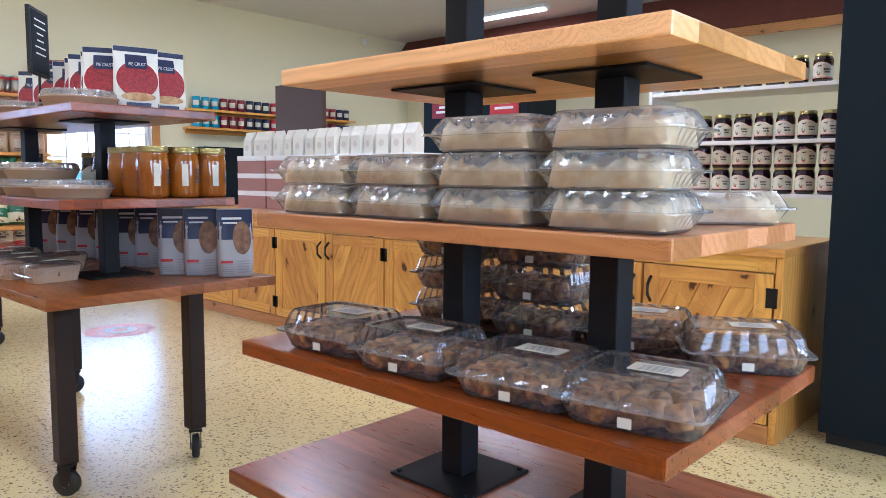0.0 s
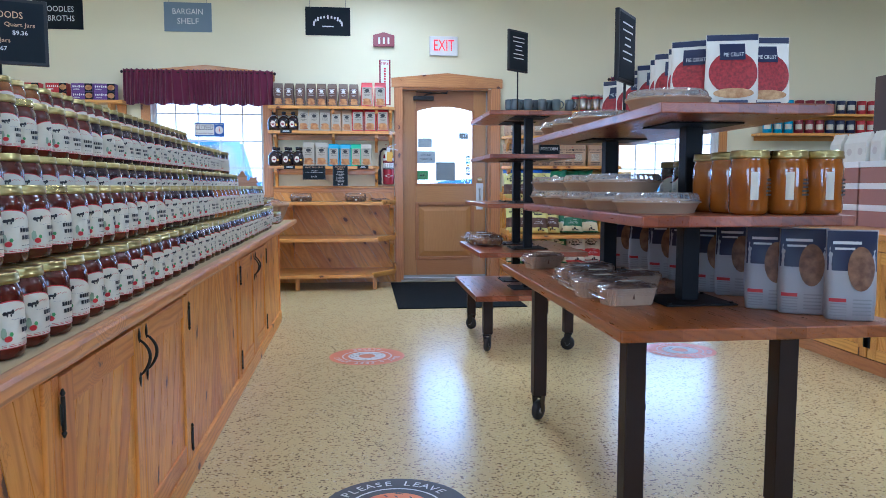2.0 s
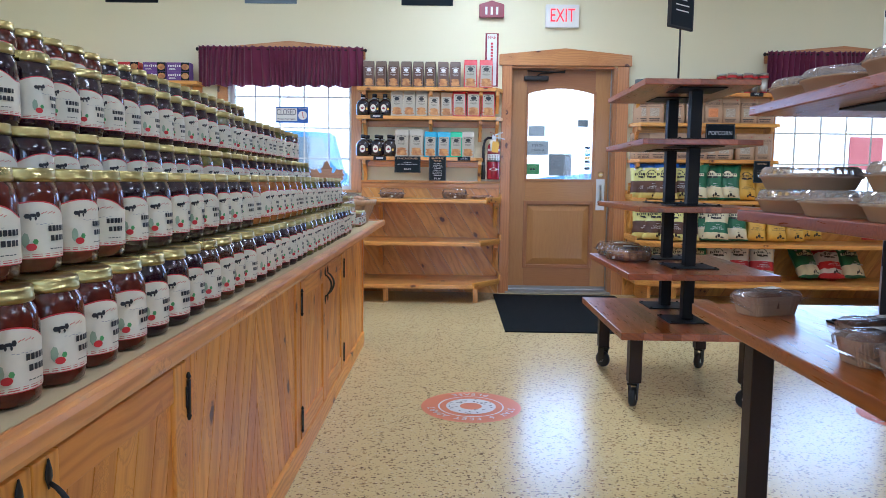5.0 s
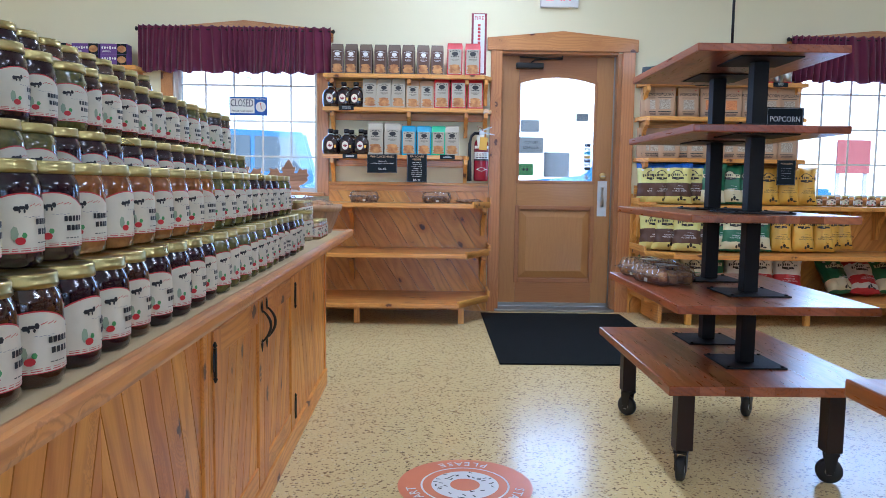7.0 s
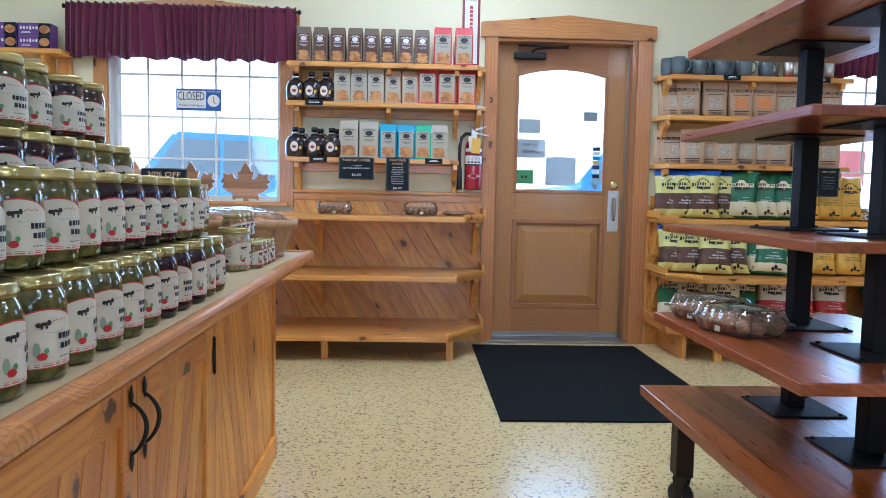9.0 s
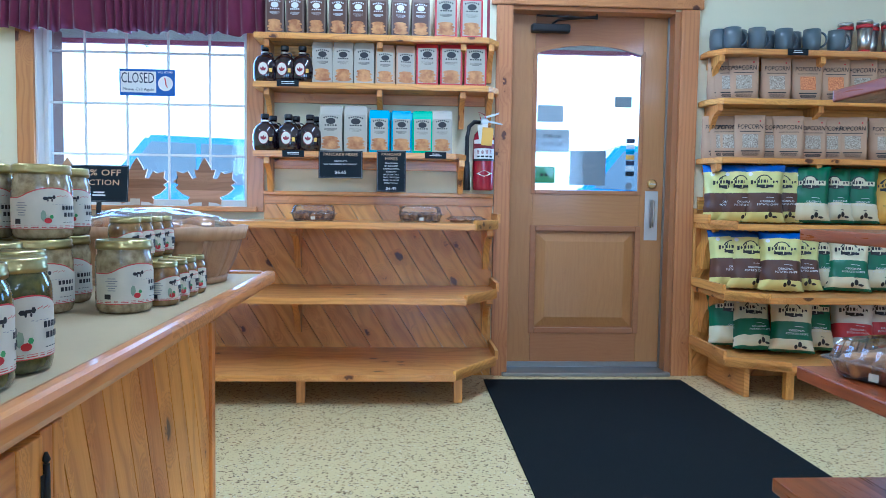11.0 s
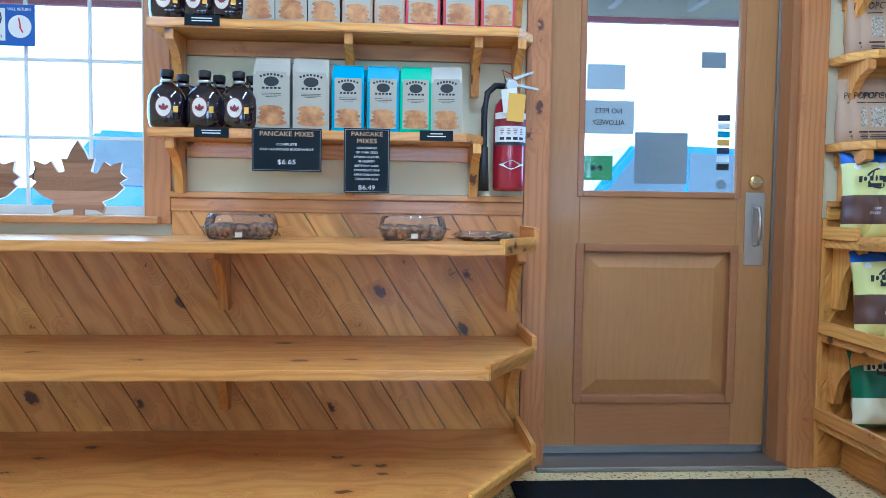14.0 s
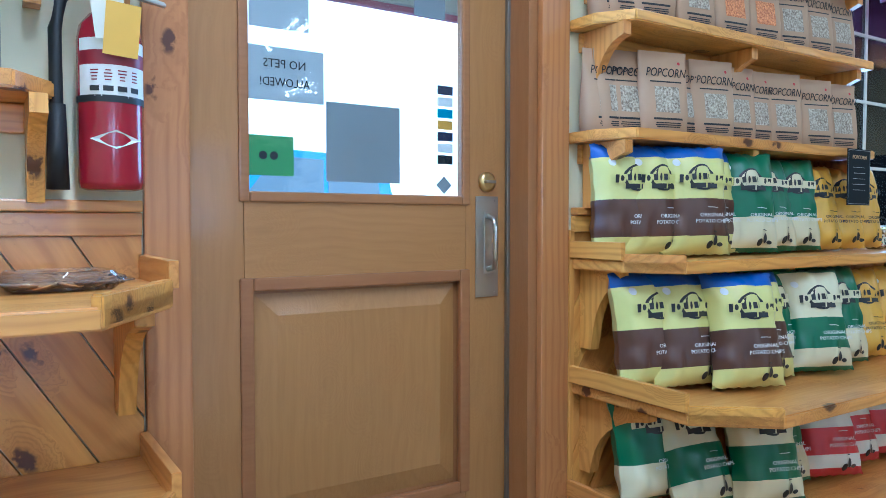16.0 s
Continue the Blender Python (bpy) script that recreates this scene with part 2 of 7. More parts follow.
PAPER = plain("label_paper", (0.68, 0.63, 0.50), 0.6, vary=0.2, scale=40)
INK = plain("black_ink", (0.02, 0.02, 0.022), 0.5)
GREYINK = plain("grey_ink", (0.30, 0.30, 0.30), 0.5)
BLACKCARD = plain("black_card", (0.009, 0.014, 0.019), 0.7, spec=0.2)
SLATE = plain("blue_grey_card", (0.16, 0.22, 0.28), 0.45)
ORANGEINK = plain("tan_ink", (0.62, 0.40, 0.22), 0.5)
CHALK = plain("chalk_white", (0.75, 0.75, 0.74), 0.5)
RED = plain("red_print", (0.50, 0.025, 0.03), 0.4)
DARKRED = plain("dark_red_print", (0.22, 0.012, 0.025), 0.4)
GREEN = plain("green_print", (0.02, 0.14, 0.06), 0.35)
LEAFGREEN = plain("leaf_green_print", (0.10, 0.32, 0.10), 0.5)
BLUE = plain("blue_print", (0.02, 0.10, 0.42), 0.4)
NAVY = plain("navy_print", (0.012, 0.018, 0.06), 0.35)
TEAL = plain("teal_print", (0.01, 0.30, 0.48), 0.4)
MINT = plain("mint_green_print", (0.02, 0.42, 0.20), 0.4)
YELLOW = plain("yellow_print", (0.70, 0.66, 0.22), 0.35)
GOLD = plain("golden_print", (0.72, 0.42, 0.05), 0.35)
CREAMP = plain("cream_print", (0.72, 0.66, 0.42), 0.4)
BROWN = plain("brown_print", (0.10, 0.045, 0.028), 0.35)
KRAFT = plain("kraft_paper", (0.48, 0.315, 0.19), 0.65)
TAUPE = plain("taupe_paper", (0.17, 0.12, 0.09), 0.6)
OFFWHITE = plain("off_white_paper", (0.74, 0.70, 0.60), 0.6)
PINK = plain("dusty_pink_card", (0.36, 0.17, 0.135), 0.6)
ORANGE = plain("orange_print", (0.80, 0.22, 0.05), 0.5)
DECAL = plain("orange_floor_vinyl", (0.68, 0.20, 0.075), 0.4)
PANCAKE = mottled("pancake_print", (0.60, 0.31, 0.10), (0.33, 0.12, 0.035), 24, 0.5)
COOKIE = mottled("cookie", (0.46, 0.22, 0.075), (0.10, 0.035, 0.017), 60, 0.6)
CRUST = mottled("baked_crust", (0.66, 0.42, 0.19), (0.40, 0.19, 0.065), 45, 0.6)
BISCUIT = mottled("pale_biscuit", (0.90, 0.76, 0.50), (0.70, 0.48, 0.24), 22, 0.7, 0.0, 0.6)
BREAD = mottled("dark_loaf", (0.13, 0.055, 0.025), (0.30, 0.15, 0.07), 35, 0.5)
CHERRY = mottled("cherry_print", (0.42, 0.02, 0.025), (0.20, 0.008, 0.012), 110, 0.4)
POPPED = mottled("popcorn_print", (0.62, 0.55, 0.42), (0.22, 0.16, 0.11), 150, 0.4)
POPORANGE = mottled("cheese_popcorn_print", (0.85, 0.36, 0.12), (0.45, 0.12, 0.03), 150, 0.4)
TRAY = plain("brown_paper_tray", (0.45, 0.30, 0.18), 0.7)
CLEAR = clear("clear_plastic", body=0.055, rough=0.07, gloss=1.5)
HAZY = clear("hazy_plastic", body=0.15, rough=0.12, gloss=1.6)
LIDPLASTIC = clear("frosted_lid_plastic", body=0.17, rough=0.10, gloss=1.7)
FILM = clear("plastic_film", body=0.045, rough=0.14, gloss=0.7)
PANE = clear("window_glass", (0.95, 0.99, 1.0), 0.015, 0.02)
CURTAIN = fabric("burgundy_cloth", (0.085, 0.004, 0.028), (0.15, 0.008, 0.048))
MUGGLAZE = plain("slate_blue_glaze", (0.10, 0.13, 0.15), 0.3, 0.0, 0.4)
EXTRED = plain("extinguisher_red", (0.32, 0.010, 0.028), 0.25, 0.0, 0.5)
SHINGLE = plain("red_brown_shingle", (0.17, 0.048, 0.030), 0.8, vary=0.3, scale=25)
VINYL = plain("white_vinyl", (0.74, 0.74, 0.72), 0.4)
BLACKPANEL = plain("dark_slate_panel", (0.009, 0.014, 0.019), 0.5, spec=0.12)

FILLS = {
    "salsa": mottled("salsa_fill", (0.100, 0.014, 0.007), (0.060, 0.008, 0.004), 45, 0.16, 0.3, 0.02),
    "jam": mottled("dark_jam_fill", (0.026, 0.005, 0.010), (0.010, 0.004, 0.010), 60, 0.14, 0.3, 0.05),
    "peach": mottled("amber_fill", (0.30, 0.11, 0.022), (0.17, 0.050, 0.010), 50, 0.12, 0.8, 0.1),
    "pickle": mottled("pickle_fill", (0.13, 0.115, 0.024), (0.045, 0.048, 0.014), 55, 0.12, 0.8, 0.1),
    "mushroom": mottled("pale_fill", (0.46, 0.37, 0.20), (0.22, 0.16, 0.075), 55, 0.12, 0.8, 0.1),
    "apple": mottled("apple_butter_fill", (0.055, 0.018, 0.010), (0.026, 0.009, 0.006), 60, 0.12, 0.8, 0.05),
    "relish": mottled("mustard_relish_fill", (0.30, 0.17, 0.05), (0.15, 0.075, 0.022), 55, 0.12, 0.8, 0.1),
    "honey": mottled("honey_fill", (0.34, 0.10, 0.008), (0.24, 0.06, 0.005), 8, 0.08, 0.9, 0.02),
}

# ---------------------------------------------------------------- mesh helpers


def box(bm, x0, x1, y0, y1, z0, z1, bevel=0.0, mi=0, m=None):
    vs = [bm.verts.new((x, y, z)) for x in (x0, x1) for y in (y0, y1) for z in (z0, z1)]
    fs = [bm.faces.new([vs[i] for i in q]) for q in ((0, 1, 3, 2), (4, 6, 7, 5), (0, 4, 5, 1), (2, 3, 7, 6), (0, 2, 6, 4), (1, 5, 7, 3))]
    for f in fs:
        f.material_index = mi
    if bevel:
        r = bmesh.ops.bevel(bm, geom=list({e for f in fs for e in f.edges}), offset=bevel, segments=2, profile=0.6, affect="EDGES")
        vs = [v for v in r["verts"]] + [v for v in vs if v.is_valid]
        for f in r["faces"]:
            f.material_index = mi
    if m is not None:
        bmesh.ops.transform(bm, matrix=m, verts=list({v for v in vs if v.is_valid}))
    return bm


def boxed(x0, x1, y0, y1, z0, z1, bevel=0.0):
    return box(bmesh.new(), x0, x1, y0, y1, z0, z1, bevel)


def lathe(bm, profile, seg=20, mi=0, cap=True, sx=1.0, sy=1.0, m=None):
    """profile: (radius, height) from the bottom up."""
    rings = []
    for r, z in profile:
        rings.append([bm.verts.new((r * sx * math.cos(2 * math.pi * i / seg), r * sy * math.sin(2 * math.pi * i / seg), z)) for i in range(seg)])
    for a, b in zip(rings, rings[1:]):
        for i in range(seg):
            f = bm.faces.new((a[i], a[(i + 1) % seg], b[(i + 1) % seg], b[i]))
            f.material_index, f.smooth = mi, True
    if cap:
        f = bm.faces.new(rings[0][::-1])
        f.material_index = mi
        f = bm.faces.new(rings[-1])
        f.material_index = mi
    if m is not None:
        bmesh.ops.transform(bm, matrix=m, verts=[v for r in rings for v in r])
    return bm


def prism(bm, poly, axis, a, b, mi=0, bevel=0.0):
    """A polygon pushed along an axis. poly: the two other coordinates in x, y, z order."""
    def p(u, v, w):
        q = [u, v]
        q.insert(axis, w)
        return q
    lo = [bm.verts.new(p(u, v, a)) for u, v in poly]
    hi = [bm.verts.new(p(u, v, b)) for u, v in poly]
    n = len(poly)
    fs = [bm.faces.new(lo), bm.faces.new(hi[::-1])]
    fs += [bm.faces.new((lo[i], hi[i], hi[(i + 1) % n], lo[(i + 1) % n])) for i in range(n)]
    for f in fs:
        f.material_index = mi
    bmesh.ops.recalc_face_normals(bm, faces=fs)
    if bevel:
        r = bmesh.ops.bevel(bm, geom=list({e for f in fs for e in f.edges}), offset=bevel, segments=2, affect="EDGES")
        for f in r["faces"]:
            f.material_index = mi
    return bm


def tube(bm, pts, r, seg=8, mi=0):
    """A round bar along points; r may be a list."""
    pts = [Vector(p) for p in pts]
    rings = []
    up = Vector((0.12, 0.21, 1)).normalized()
    for i, p in enumerate(pts):
        d = (pts[min(i + 1, len(pts) - 1)] - pts[max(i - 1, 0)]).normalized()
        s = d.cross(up)
        s = s.normalized() if s.length > 1e-3 else Vector((1, 0, 0))
        t = s.cross(d)
        rr = r[i] if isinstance(r, (list, tuple)) else r
        rings.append([bm.verts.new(p + rr * (math.cos(2 * math.pi * k / seg) * s + math.sin(2 * math.pi * k / seg) * t)) for k in range(seg)])
    for a, b in zip(rings, rings[1:]):
        for k in range(seg):
            f = bm.faces.new((a[k], a[(k + 1) % seg], b[(k + 1) % seg], b[k]))
            f.smooth, f.material_index = True, mi
    bm.faces.new(rings[0][::-1]).material_index = mi
    bm.faces.new(rings[-1]).material_index = mi
    return bm


def quad(bm, m, w, h, mi=0, n=0, depth=0.0006):
    """A thin printed patch in the local plane of m (x to the right, y up, z out): a sheet, or an ellipse of n corners."""
    if n:
        pts = [(w / 2 * math.cos(2 * math.pi * i / n), h / 2 * math.sin(2 * math.pi * i / n)) for i in range(n)]
    else:
        pts = [(-w / 2, -h / 2), (w / 2, -h / 2), (w / 2, h / 2), (-w / 2, h / 2)]
    f = bm.faces.new([bm.verts.new(m @ Vector((u, v, depth))) for u, v in pts])
    f.material_index = mi
    return f


def mesh_of(bm, name, mats):
    me = bpy.data.meshes.new(name)
    bm.to_mesh(me)
    bm.free()
    for m in mats if isinstance(mats, (list, tuple)) else [mats]:
        me.materials.append(m)
    return me


def part(name, bm, material, parent, label="", m=None):
    ob = new(name, mesh_of(bm, name, material) if isinstance(bm, bmesh.types.BMesh) else bm)
    ob.parent = parent
    if m is not None:
        ob.matrix_basis = m
    return tagged(ob, label)


def thing(name, label, category, group="", m=None):
    ob = new(name)
    ob.empty_display_size = 0.05
    if m is not None:
        ob.matrix_basis = m
    return tagged(ob, label, category, group)


def setting(name, bm, material, label, category):
    return tagged(new(name, mesh_of(bm, name, material)), label, category, kind="structure")


FRONT = Matrix(((0, 0, 1, 0), (1, 0, 0, 0), (0, 1, 0, 0), (0, 0, 0, 1)))   # a sheet that faces +x: its right is +y, its up is +z
TEXTS = {}


def at(x, y, z, m=FRONT):
    return Matrix.Translation((x, y, z)) @ m


def letters(words, height, material, parent, m, name="lettering", width=0.0):
    """Raised letters in the built-in font, centred on m, in its plane."""
    key = (words, round(height, 4), material.name, round(width, 3))
    if key not in TEXTS:
        cu = bpy.data.curves.new("text", "FONT")
        cu.body, cu.size, cu.align_x, cu.align_y, cu.extrude = words, height * 1.38, "CENTER", "CENTER", 0.0003
        cu.resolution_u = 2
        ob = bpy.data.objects.new("text", cu)
        scene.collection.objects.link(ob)
        me = bpy.data.meshes.new_from_object(ob.evaluated_get(bpy.context.evaluated_depsgraph_get()))
        bpy.data.objects.remove(ob)
        if width:
            xs = [v.co.x for v in me.vertices]
            span = max(xs) - min(xs)
            for v in me.vertices:
                v.co.x *= width / span
        me.materials.clear()
        me.materials.append(material)
        TEXTS[key] = me
    return part(name, TEXTS[key], None, parent, m=m @ Matrix.Translation((0, 0, 0.0012)))


def bars(bm, m, w, h, rows, mi, seed=0, fill=0.5):
    """Plain bars in place of writing that cannot be read."""
    rr = random.Random(seed)
    step = h / rows
    for i in range(rows):
        ww = w * rr.uniform(0.55, 1.0)
        quad(bm, m @ Matrix.Translation((0, h / 2 - step * (i + 0.5), 0)), ww, step * fill, mi, depth=0.0009)
    return bm

# ---------------------------------------------------------------- the large structure
GY0, GY1, GZ0, GZ1 = -2.03, -0.855, 0.975, 2.14        # south window opening
HY0, HY1 = 3.12, 4.32                                   # north window opening
DY0, DY1, DZ = 0.645, 1.61, 2.14                        # door opening
XO = W - 0.20


def wall_with_openings(name, x0, x1, a0, a1, holes, label, along="y"):
    """A wall in upright strips, with openings right through it."""
    bm = bmesh.new()
    cuts = sorted({a0, a1, *[h[0] for h in holes], *[h[1] for h in holes]})
    for a, b in zip(cuts, cuts[1:]):
        zs = [0.0]
        for h in holes:
            if h[0] <= a and b <= h[1]:
                zs += [h[2], h[3]]
        zs.append(CEIL + 0.1)
        for z0, z1 in zip(zs[::2], zs[1::2]):
            if z1 - z0 > 1e-4:
                box(bm, x0, x1, a, b, z0, z1) if along == "y" else box(bm, a, b, x0, x1, z0, z1)
    return setting(name, bm, WALL, label, "wall")


wall_with_openings("wall_west", XO, W, SOUTH - 0.2, NORTH + 0.2, [(GY0, GY1, GZ0, GZ1), (DY0, DY1, 0.0, DZ), (HY0, HY1, GZ0, GZ1)], "cream painted wall with the entrance door and two windows")
wall_with_openings("wall_east", EAST, EAST + 0.2, SOUTH - 0.2, NORTH + 0.2, [(-3.6, -1.6, 0.8, 2.4), (-0.4, 1.6, 0.8, 2.4), (2.8, 4.8, 0.8, 2.4)], "cream painted wall with shop front windows")
wall_with_openings("wall_north", NORTH, NORTH + 0.2, W, EAST, [(-7.45, -6.75, 1.3, 2.0)], "cream painted wall behind the bakery counter", along="x")
wall_with_openings("wall_south", SOUTH - 0.2, SOUTH, W, EAST, [], "plain cream painted wall", along="x")
setting("floor", boxed(XO, EAST + 0.2, SOUTH - 0.2, NORTH + 0.2, -0.12, 0.0), FLOOR, "cream vinyl shop floor with dark flecks, waxed", "floor")
setting("ceiling", boxed(XO, EAST + 0.2, SOUTH - 0.2, NORTH + 0.2, CEIL, CEIL + 0.15), CEILING, "pale grey painted ceiling", "ceiling")


def paned_window(name, y0, y1, x=W - 0.10, cols=5, rows=4, z0=GZ0, z1=GZ1):
    win = tagged(new(name), "white vinyl window with a grid of small panes", "window", kind="structure")
    bm = bmesh.new()
    f = 0.035
    for a, b, c, d in ((y0, y0 + f, z0, z1), (y1 - f, y1, z0, z1), (y0 + f, y1 - f, z0, z0 + f), (y0 + f, y1 - f, z1 - f, z1)):
        box(bm, x - 0.03, x + 0.03, a, b, c, d, 0.004)
    part("window_frame", bm, VINYL, win)
    part("pane", boxed(x - 0.003, x + 0.003, y0 + f, y1 - f, z0 + f, z1 - f), PANE, win).visible_shadow = False
    for i in range(1, cols):
        y = y0 + (y1 - y0) * i / cols
        part("glazing_bar", boxed(x + 0.0045, x + 0.014, y - 0.007, y + 0.007, z0 + f, z1 - f, 0.003), VINYL, win)
    for i in range(1, rows):
        z = z0 + (z1 - z0) * i / rows
        part("glazing_bar", boxed(x + 0.0042, x + 0.0135, y0 + f, y1 - f, z - 0.007, z + 0.007, 0.003), VINYL, win)
    # jamb boards, side casings, peaked header and sill
    part("jamb", boxed(x + 0.031, W + 0.004, y0, y0 + 0.012, z0, z1), VINYL, win)
    part("jamb", boxed(x + 0.031, W + 0.004, y1 - 0.012, y1, z0, z1), VINYL, win)
    part("casing", boxed(W + 0.001, W + 0.024, y0 - 0.095, y0, z0 - 0.03, 2.19, 0.004), TRIM[2], win)
    part("casing", boxed(W + 0.001, W + 0.026, y1, y1 + 0.095, z0 - 0.03, 2.19, 0.004), TRIM[2], win)
    bm = prism(bmesh.new(), [(y0 - 0.13, 2.19), (y1 + 0.13, 2.19), (y1 + 0.13, 2.285), ((y0 + y1) / 2, 2.355), (y0 - 0.13, 2.285)], 0, W + 0.001, W + 0.03, bevel=0.004)
    part("header", bm, TRIM[1], win)
    part("sill", boxed(x + 0.031, W + 0.06, y0 - 0.06, y1 + 0.06, z0 - 0.03, z0 - 0.001, 0.005), TRIM[1], win)
    return win


paned_window("window_1", GY0, GY1)
paned_window("window_2", HY0, HY1)


def plain_window(name, x, y0, y1, z0, z1, along="y", label="large shop front window"):
    win = tagged(new(name), label, "window", kind="structure")
    bm = bmesh.new()
    f = 0.05
    n = max(2, round((y1 - y0) / 0.65))
    spans = [(y0, y0 + f, z0, z1), (y1 - f, y1, z0, z1), (y0 + f, y1 - f, z0, z0 + f), (y0 + f, y1 - f, z1 - f, z1), (y0 + f, y1 - f, (z0 + z1) / 2 - 0.02, (z0 + z1) / 2 + 0.02)]
    spans += [(y0 + (y1 - y0) * i / n - 0.02, y0 + (y1 - y0) * i / n + 0.02, z0 + f, z1 - f) for i in range(1, n)]
    for a, b, c, d in spans:
        box(bm, x - 0.03, x + 0.03, a, b, c, d) if along == "y" else box(bm, a, b, x - 0.03, x + 0.03, c, d)
    part("window_frame", bm, VINYL, win)
    pane = boxed(x - 0.003, x + 0.003, y0 + f, y1 - f, z0 + f, z1 - f) if along == "y" else boxed(y0 + f, y1 - f, x - 0.003, x + 0.003, z0 + f, z1 - f)
    part("pane", pane, PANE, win).visible_shadow = False
    return win


for i, (a, b) in enumerate(((-3.6, -1.6), (-0.4, 1.6), (2.8, 4.8))):
    plain_window("window_%d" % (i + 3), EAST + 0.1, a, b, 0.8, 2.4)
plain_window("window_6", NORTH + 0.1, -7.45, -6.75, 1.3, 2.0, "x", "small window behind the bakery counter")
wf = tagged(new("trim_north_window"), "pine casing round the small window", "trim", kind="structure")
for a, b, c, d in ((-7.55, -7.45, 1.2, 2.1), (-6.75, -6.62, 1.2, 2.1), (-7.6, -6.6, 2.1, 2.2)):
    part("casing", boxed(a, b, NORTH - 0.025, NORTH - 0.001, c, d, 0.004), TRIM[2], wf)


def arch(y0, y1, z, rise, n=12):
    """The points of a shallow arched top from y1 back to y0."""
    return [(y1 + (y0 - y1) * i / n, z + rise * (1 - (2 * i / n - 1) ** 2)) for i in range(n + 1)]


def entrance_door():
    door = tagged(new("door_1"), "brown fir entrance door, closed, arched glass above a raised panel", "door", kind="structure")
    x0, x1 = W - 0.145, W - 0.100
    a, b, c, d = DY0 + 0.004, DY1 - 0.004, 0.028, DZ - 0.012
    ga, gb, gc, gd = 0.808, 1.458, 1.085, 1.915
    pa, pb, pc, pd = 0.785, 1.450, 0.245, 0.875
    st = [("stile", boxed(x0, x1, a, ga, c, d, 0.003), 2), ("stile", boxed(x0, x1, gb, b, c, d, 0.003), 2),
          ("rail", boxed(x0, x1, ga + 0.0005, gb - 0.0005, c, pc, 0.002), 1), ("rail", boxed(x0, x1, ga + 0.0005, gb - 0.0005, pd, gc, 0.002), 1)]
    for n, bm, ax in st:
        part(n, bm, DOORWOOD[ax], door)
    # arched top rail
    bm = prism(bmesh.new(), [(ga + 0.0005, d), (gb - 0.0005, d)] + arch(ga + 0.0005, gb - 0.0005, gd, 0.055), 0, x0, x1)
    part("rail", bm, DOORWOOD[1], door)
    # raised and fielded panel
    bm = bmesh.new()
    box(bm, x0 + 0.008, x1 - 0.020, ga, gb, pc, pd)
    part("panel", bm, DOORWOOD[2], door)
    bm = bmesh.new()
    o, i = 0.030, 0.085
    lo = [bm.verts.new((x1 - 0.0195, y, z)) for y, z in ((ga + o, pc + o), (gb - o, pc + o), (gb - o, pd - o), (ga + o, pd - o))]
    hi = [bm.verts.new((x1 - 0.004, y, z)) for y, z in ((ga + i, pc + i), (gb - i, pc + i), (gb - i, pd - i), (ga + i, pd - i))]
    bm.faces.new(hi)
    for q in range(4):
        bm.faces.new((lo[q], lo[(q + 1) % 4], hi[(q + 1) % 4], hi[q]))
    part("raised_field", bm, DOORWOOD[2], door)
    for name, (y0, y1, z0, z1), t in (("panel_moulding", (ga, gb, pc, pd), 0.022), ("glass_bead", (ga, gb, gc, gd), 0.014)):
        bm = bmesh.new()
        for q0, q1, r0, r1 in ((y0 - 0.012, y0 + t, z0 - 0.012, z1 + 0.012), (y1 - t, y1 + 0.012, z0 - 0.012, z1 + 0.012), (y0 + t, y1 - t, z0 - 0.012, z0 + t)):
            box(bm, x1 - 0.012, x1 + 0.007, q0, q1, r0, r1, 0.005)
        if name == "panel_moulding":
            box(bm, x1 - 0.012, x1 + 0.007, y0 + t, y1 - t, z1 - t, z1 + 0.012, 0.005)
        else:
            top = arch(y0, y1, gd + 0.012, 0.055)
            low = [(y, z - 0.026) for y, z in top]
            prism(bm, top + low[::-1], 0, x1 - 0.012, x1 + 0.007)
        part(name, bm, DOORWOOD[1], door)
    part("door_glass", prism(bmesh.new(), [(ga, gc), (gb, gc)] + arch(ga, gb, gd, 0.055), 0, x0 + 0.018, x0 + 0.024), PANE, door).visible_shadow = False
    # lock plate, pull and dead bolt
    plate = part("lock_plate", boxed(x1 + 0.0005, x1 + 0.004, 1.492, 1.572, 0.803, 1.100, 0.001), CHROME, door, "brushed steel plate with a pull")
    bm = tube(bmesh.new(), [(x1 + 0.004, 1.534, 0.885), (x1 + 0.035, 1.534, 0.892), (x1 + 0.042, 1.534, 0.92), (x1 + 0.042, 1.534, 1.01), (x1 + 0.035, 1.534, 1.035), (x1 + 0.004, 1.534, 1.042)], 0.0085, 10)
    box(bm, x1 + 0.004, x1 + 0.007, 1.520, 1.548, 0.870, 1.055, 0.001)
    part("pull_handle", bm, CHROME, plate)
    for yy, zz in ((1.502, 0.815), (1.562, 0.815), (1.502, 1.088), (1.562, 1.088)):
        part("screw", lathe(bmesh.new(), [(0.004, 0), (0.0035, 0.0015)], 8, m=at(x1 + 0.004, yy, zz)), CHROME, plate)
    bolt = part("dead_bolt", lathe(bmesh.new(), [(0.030, 0), (0.030, 0.006), (0.024, 0.012), (0.018, 0.014)], 20, m=at(x1, 1.532, 1.142)), BRASS, door)
    part("thumb_turn", boxed(x1 + 0.013, x1 + 0.026, 1.514, 1.550, 1.138, 1.146, 0.002), CHROME, bolt)
    # door closer
    closer = part("door_closer", boxed(x1, x1 + 0.055, 0.775, 1.005, 2.020, 2.068, 0.012), IRON, door, "black hydraulic door closer")
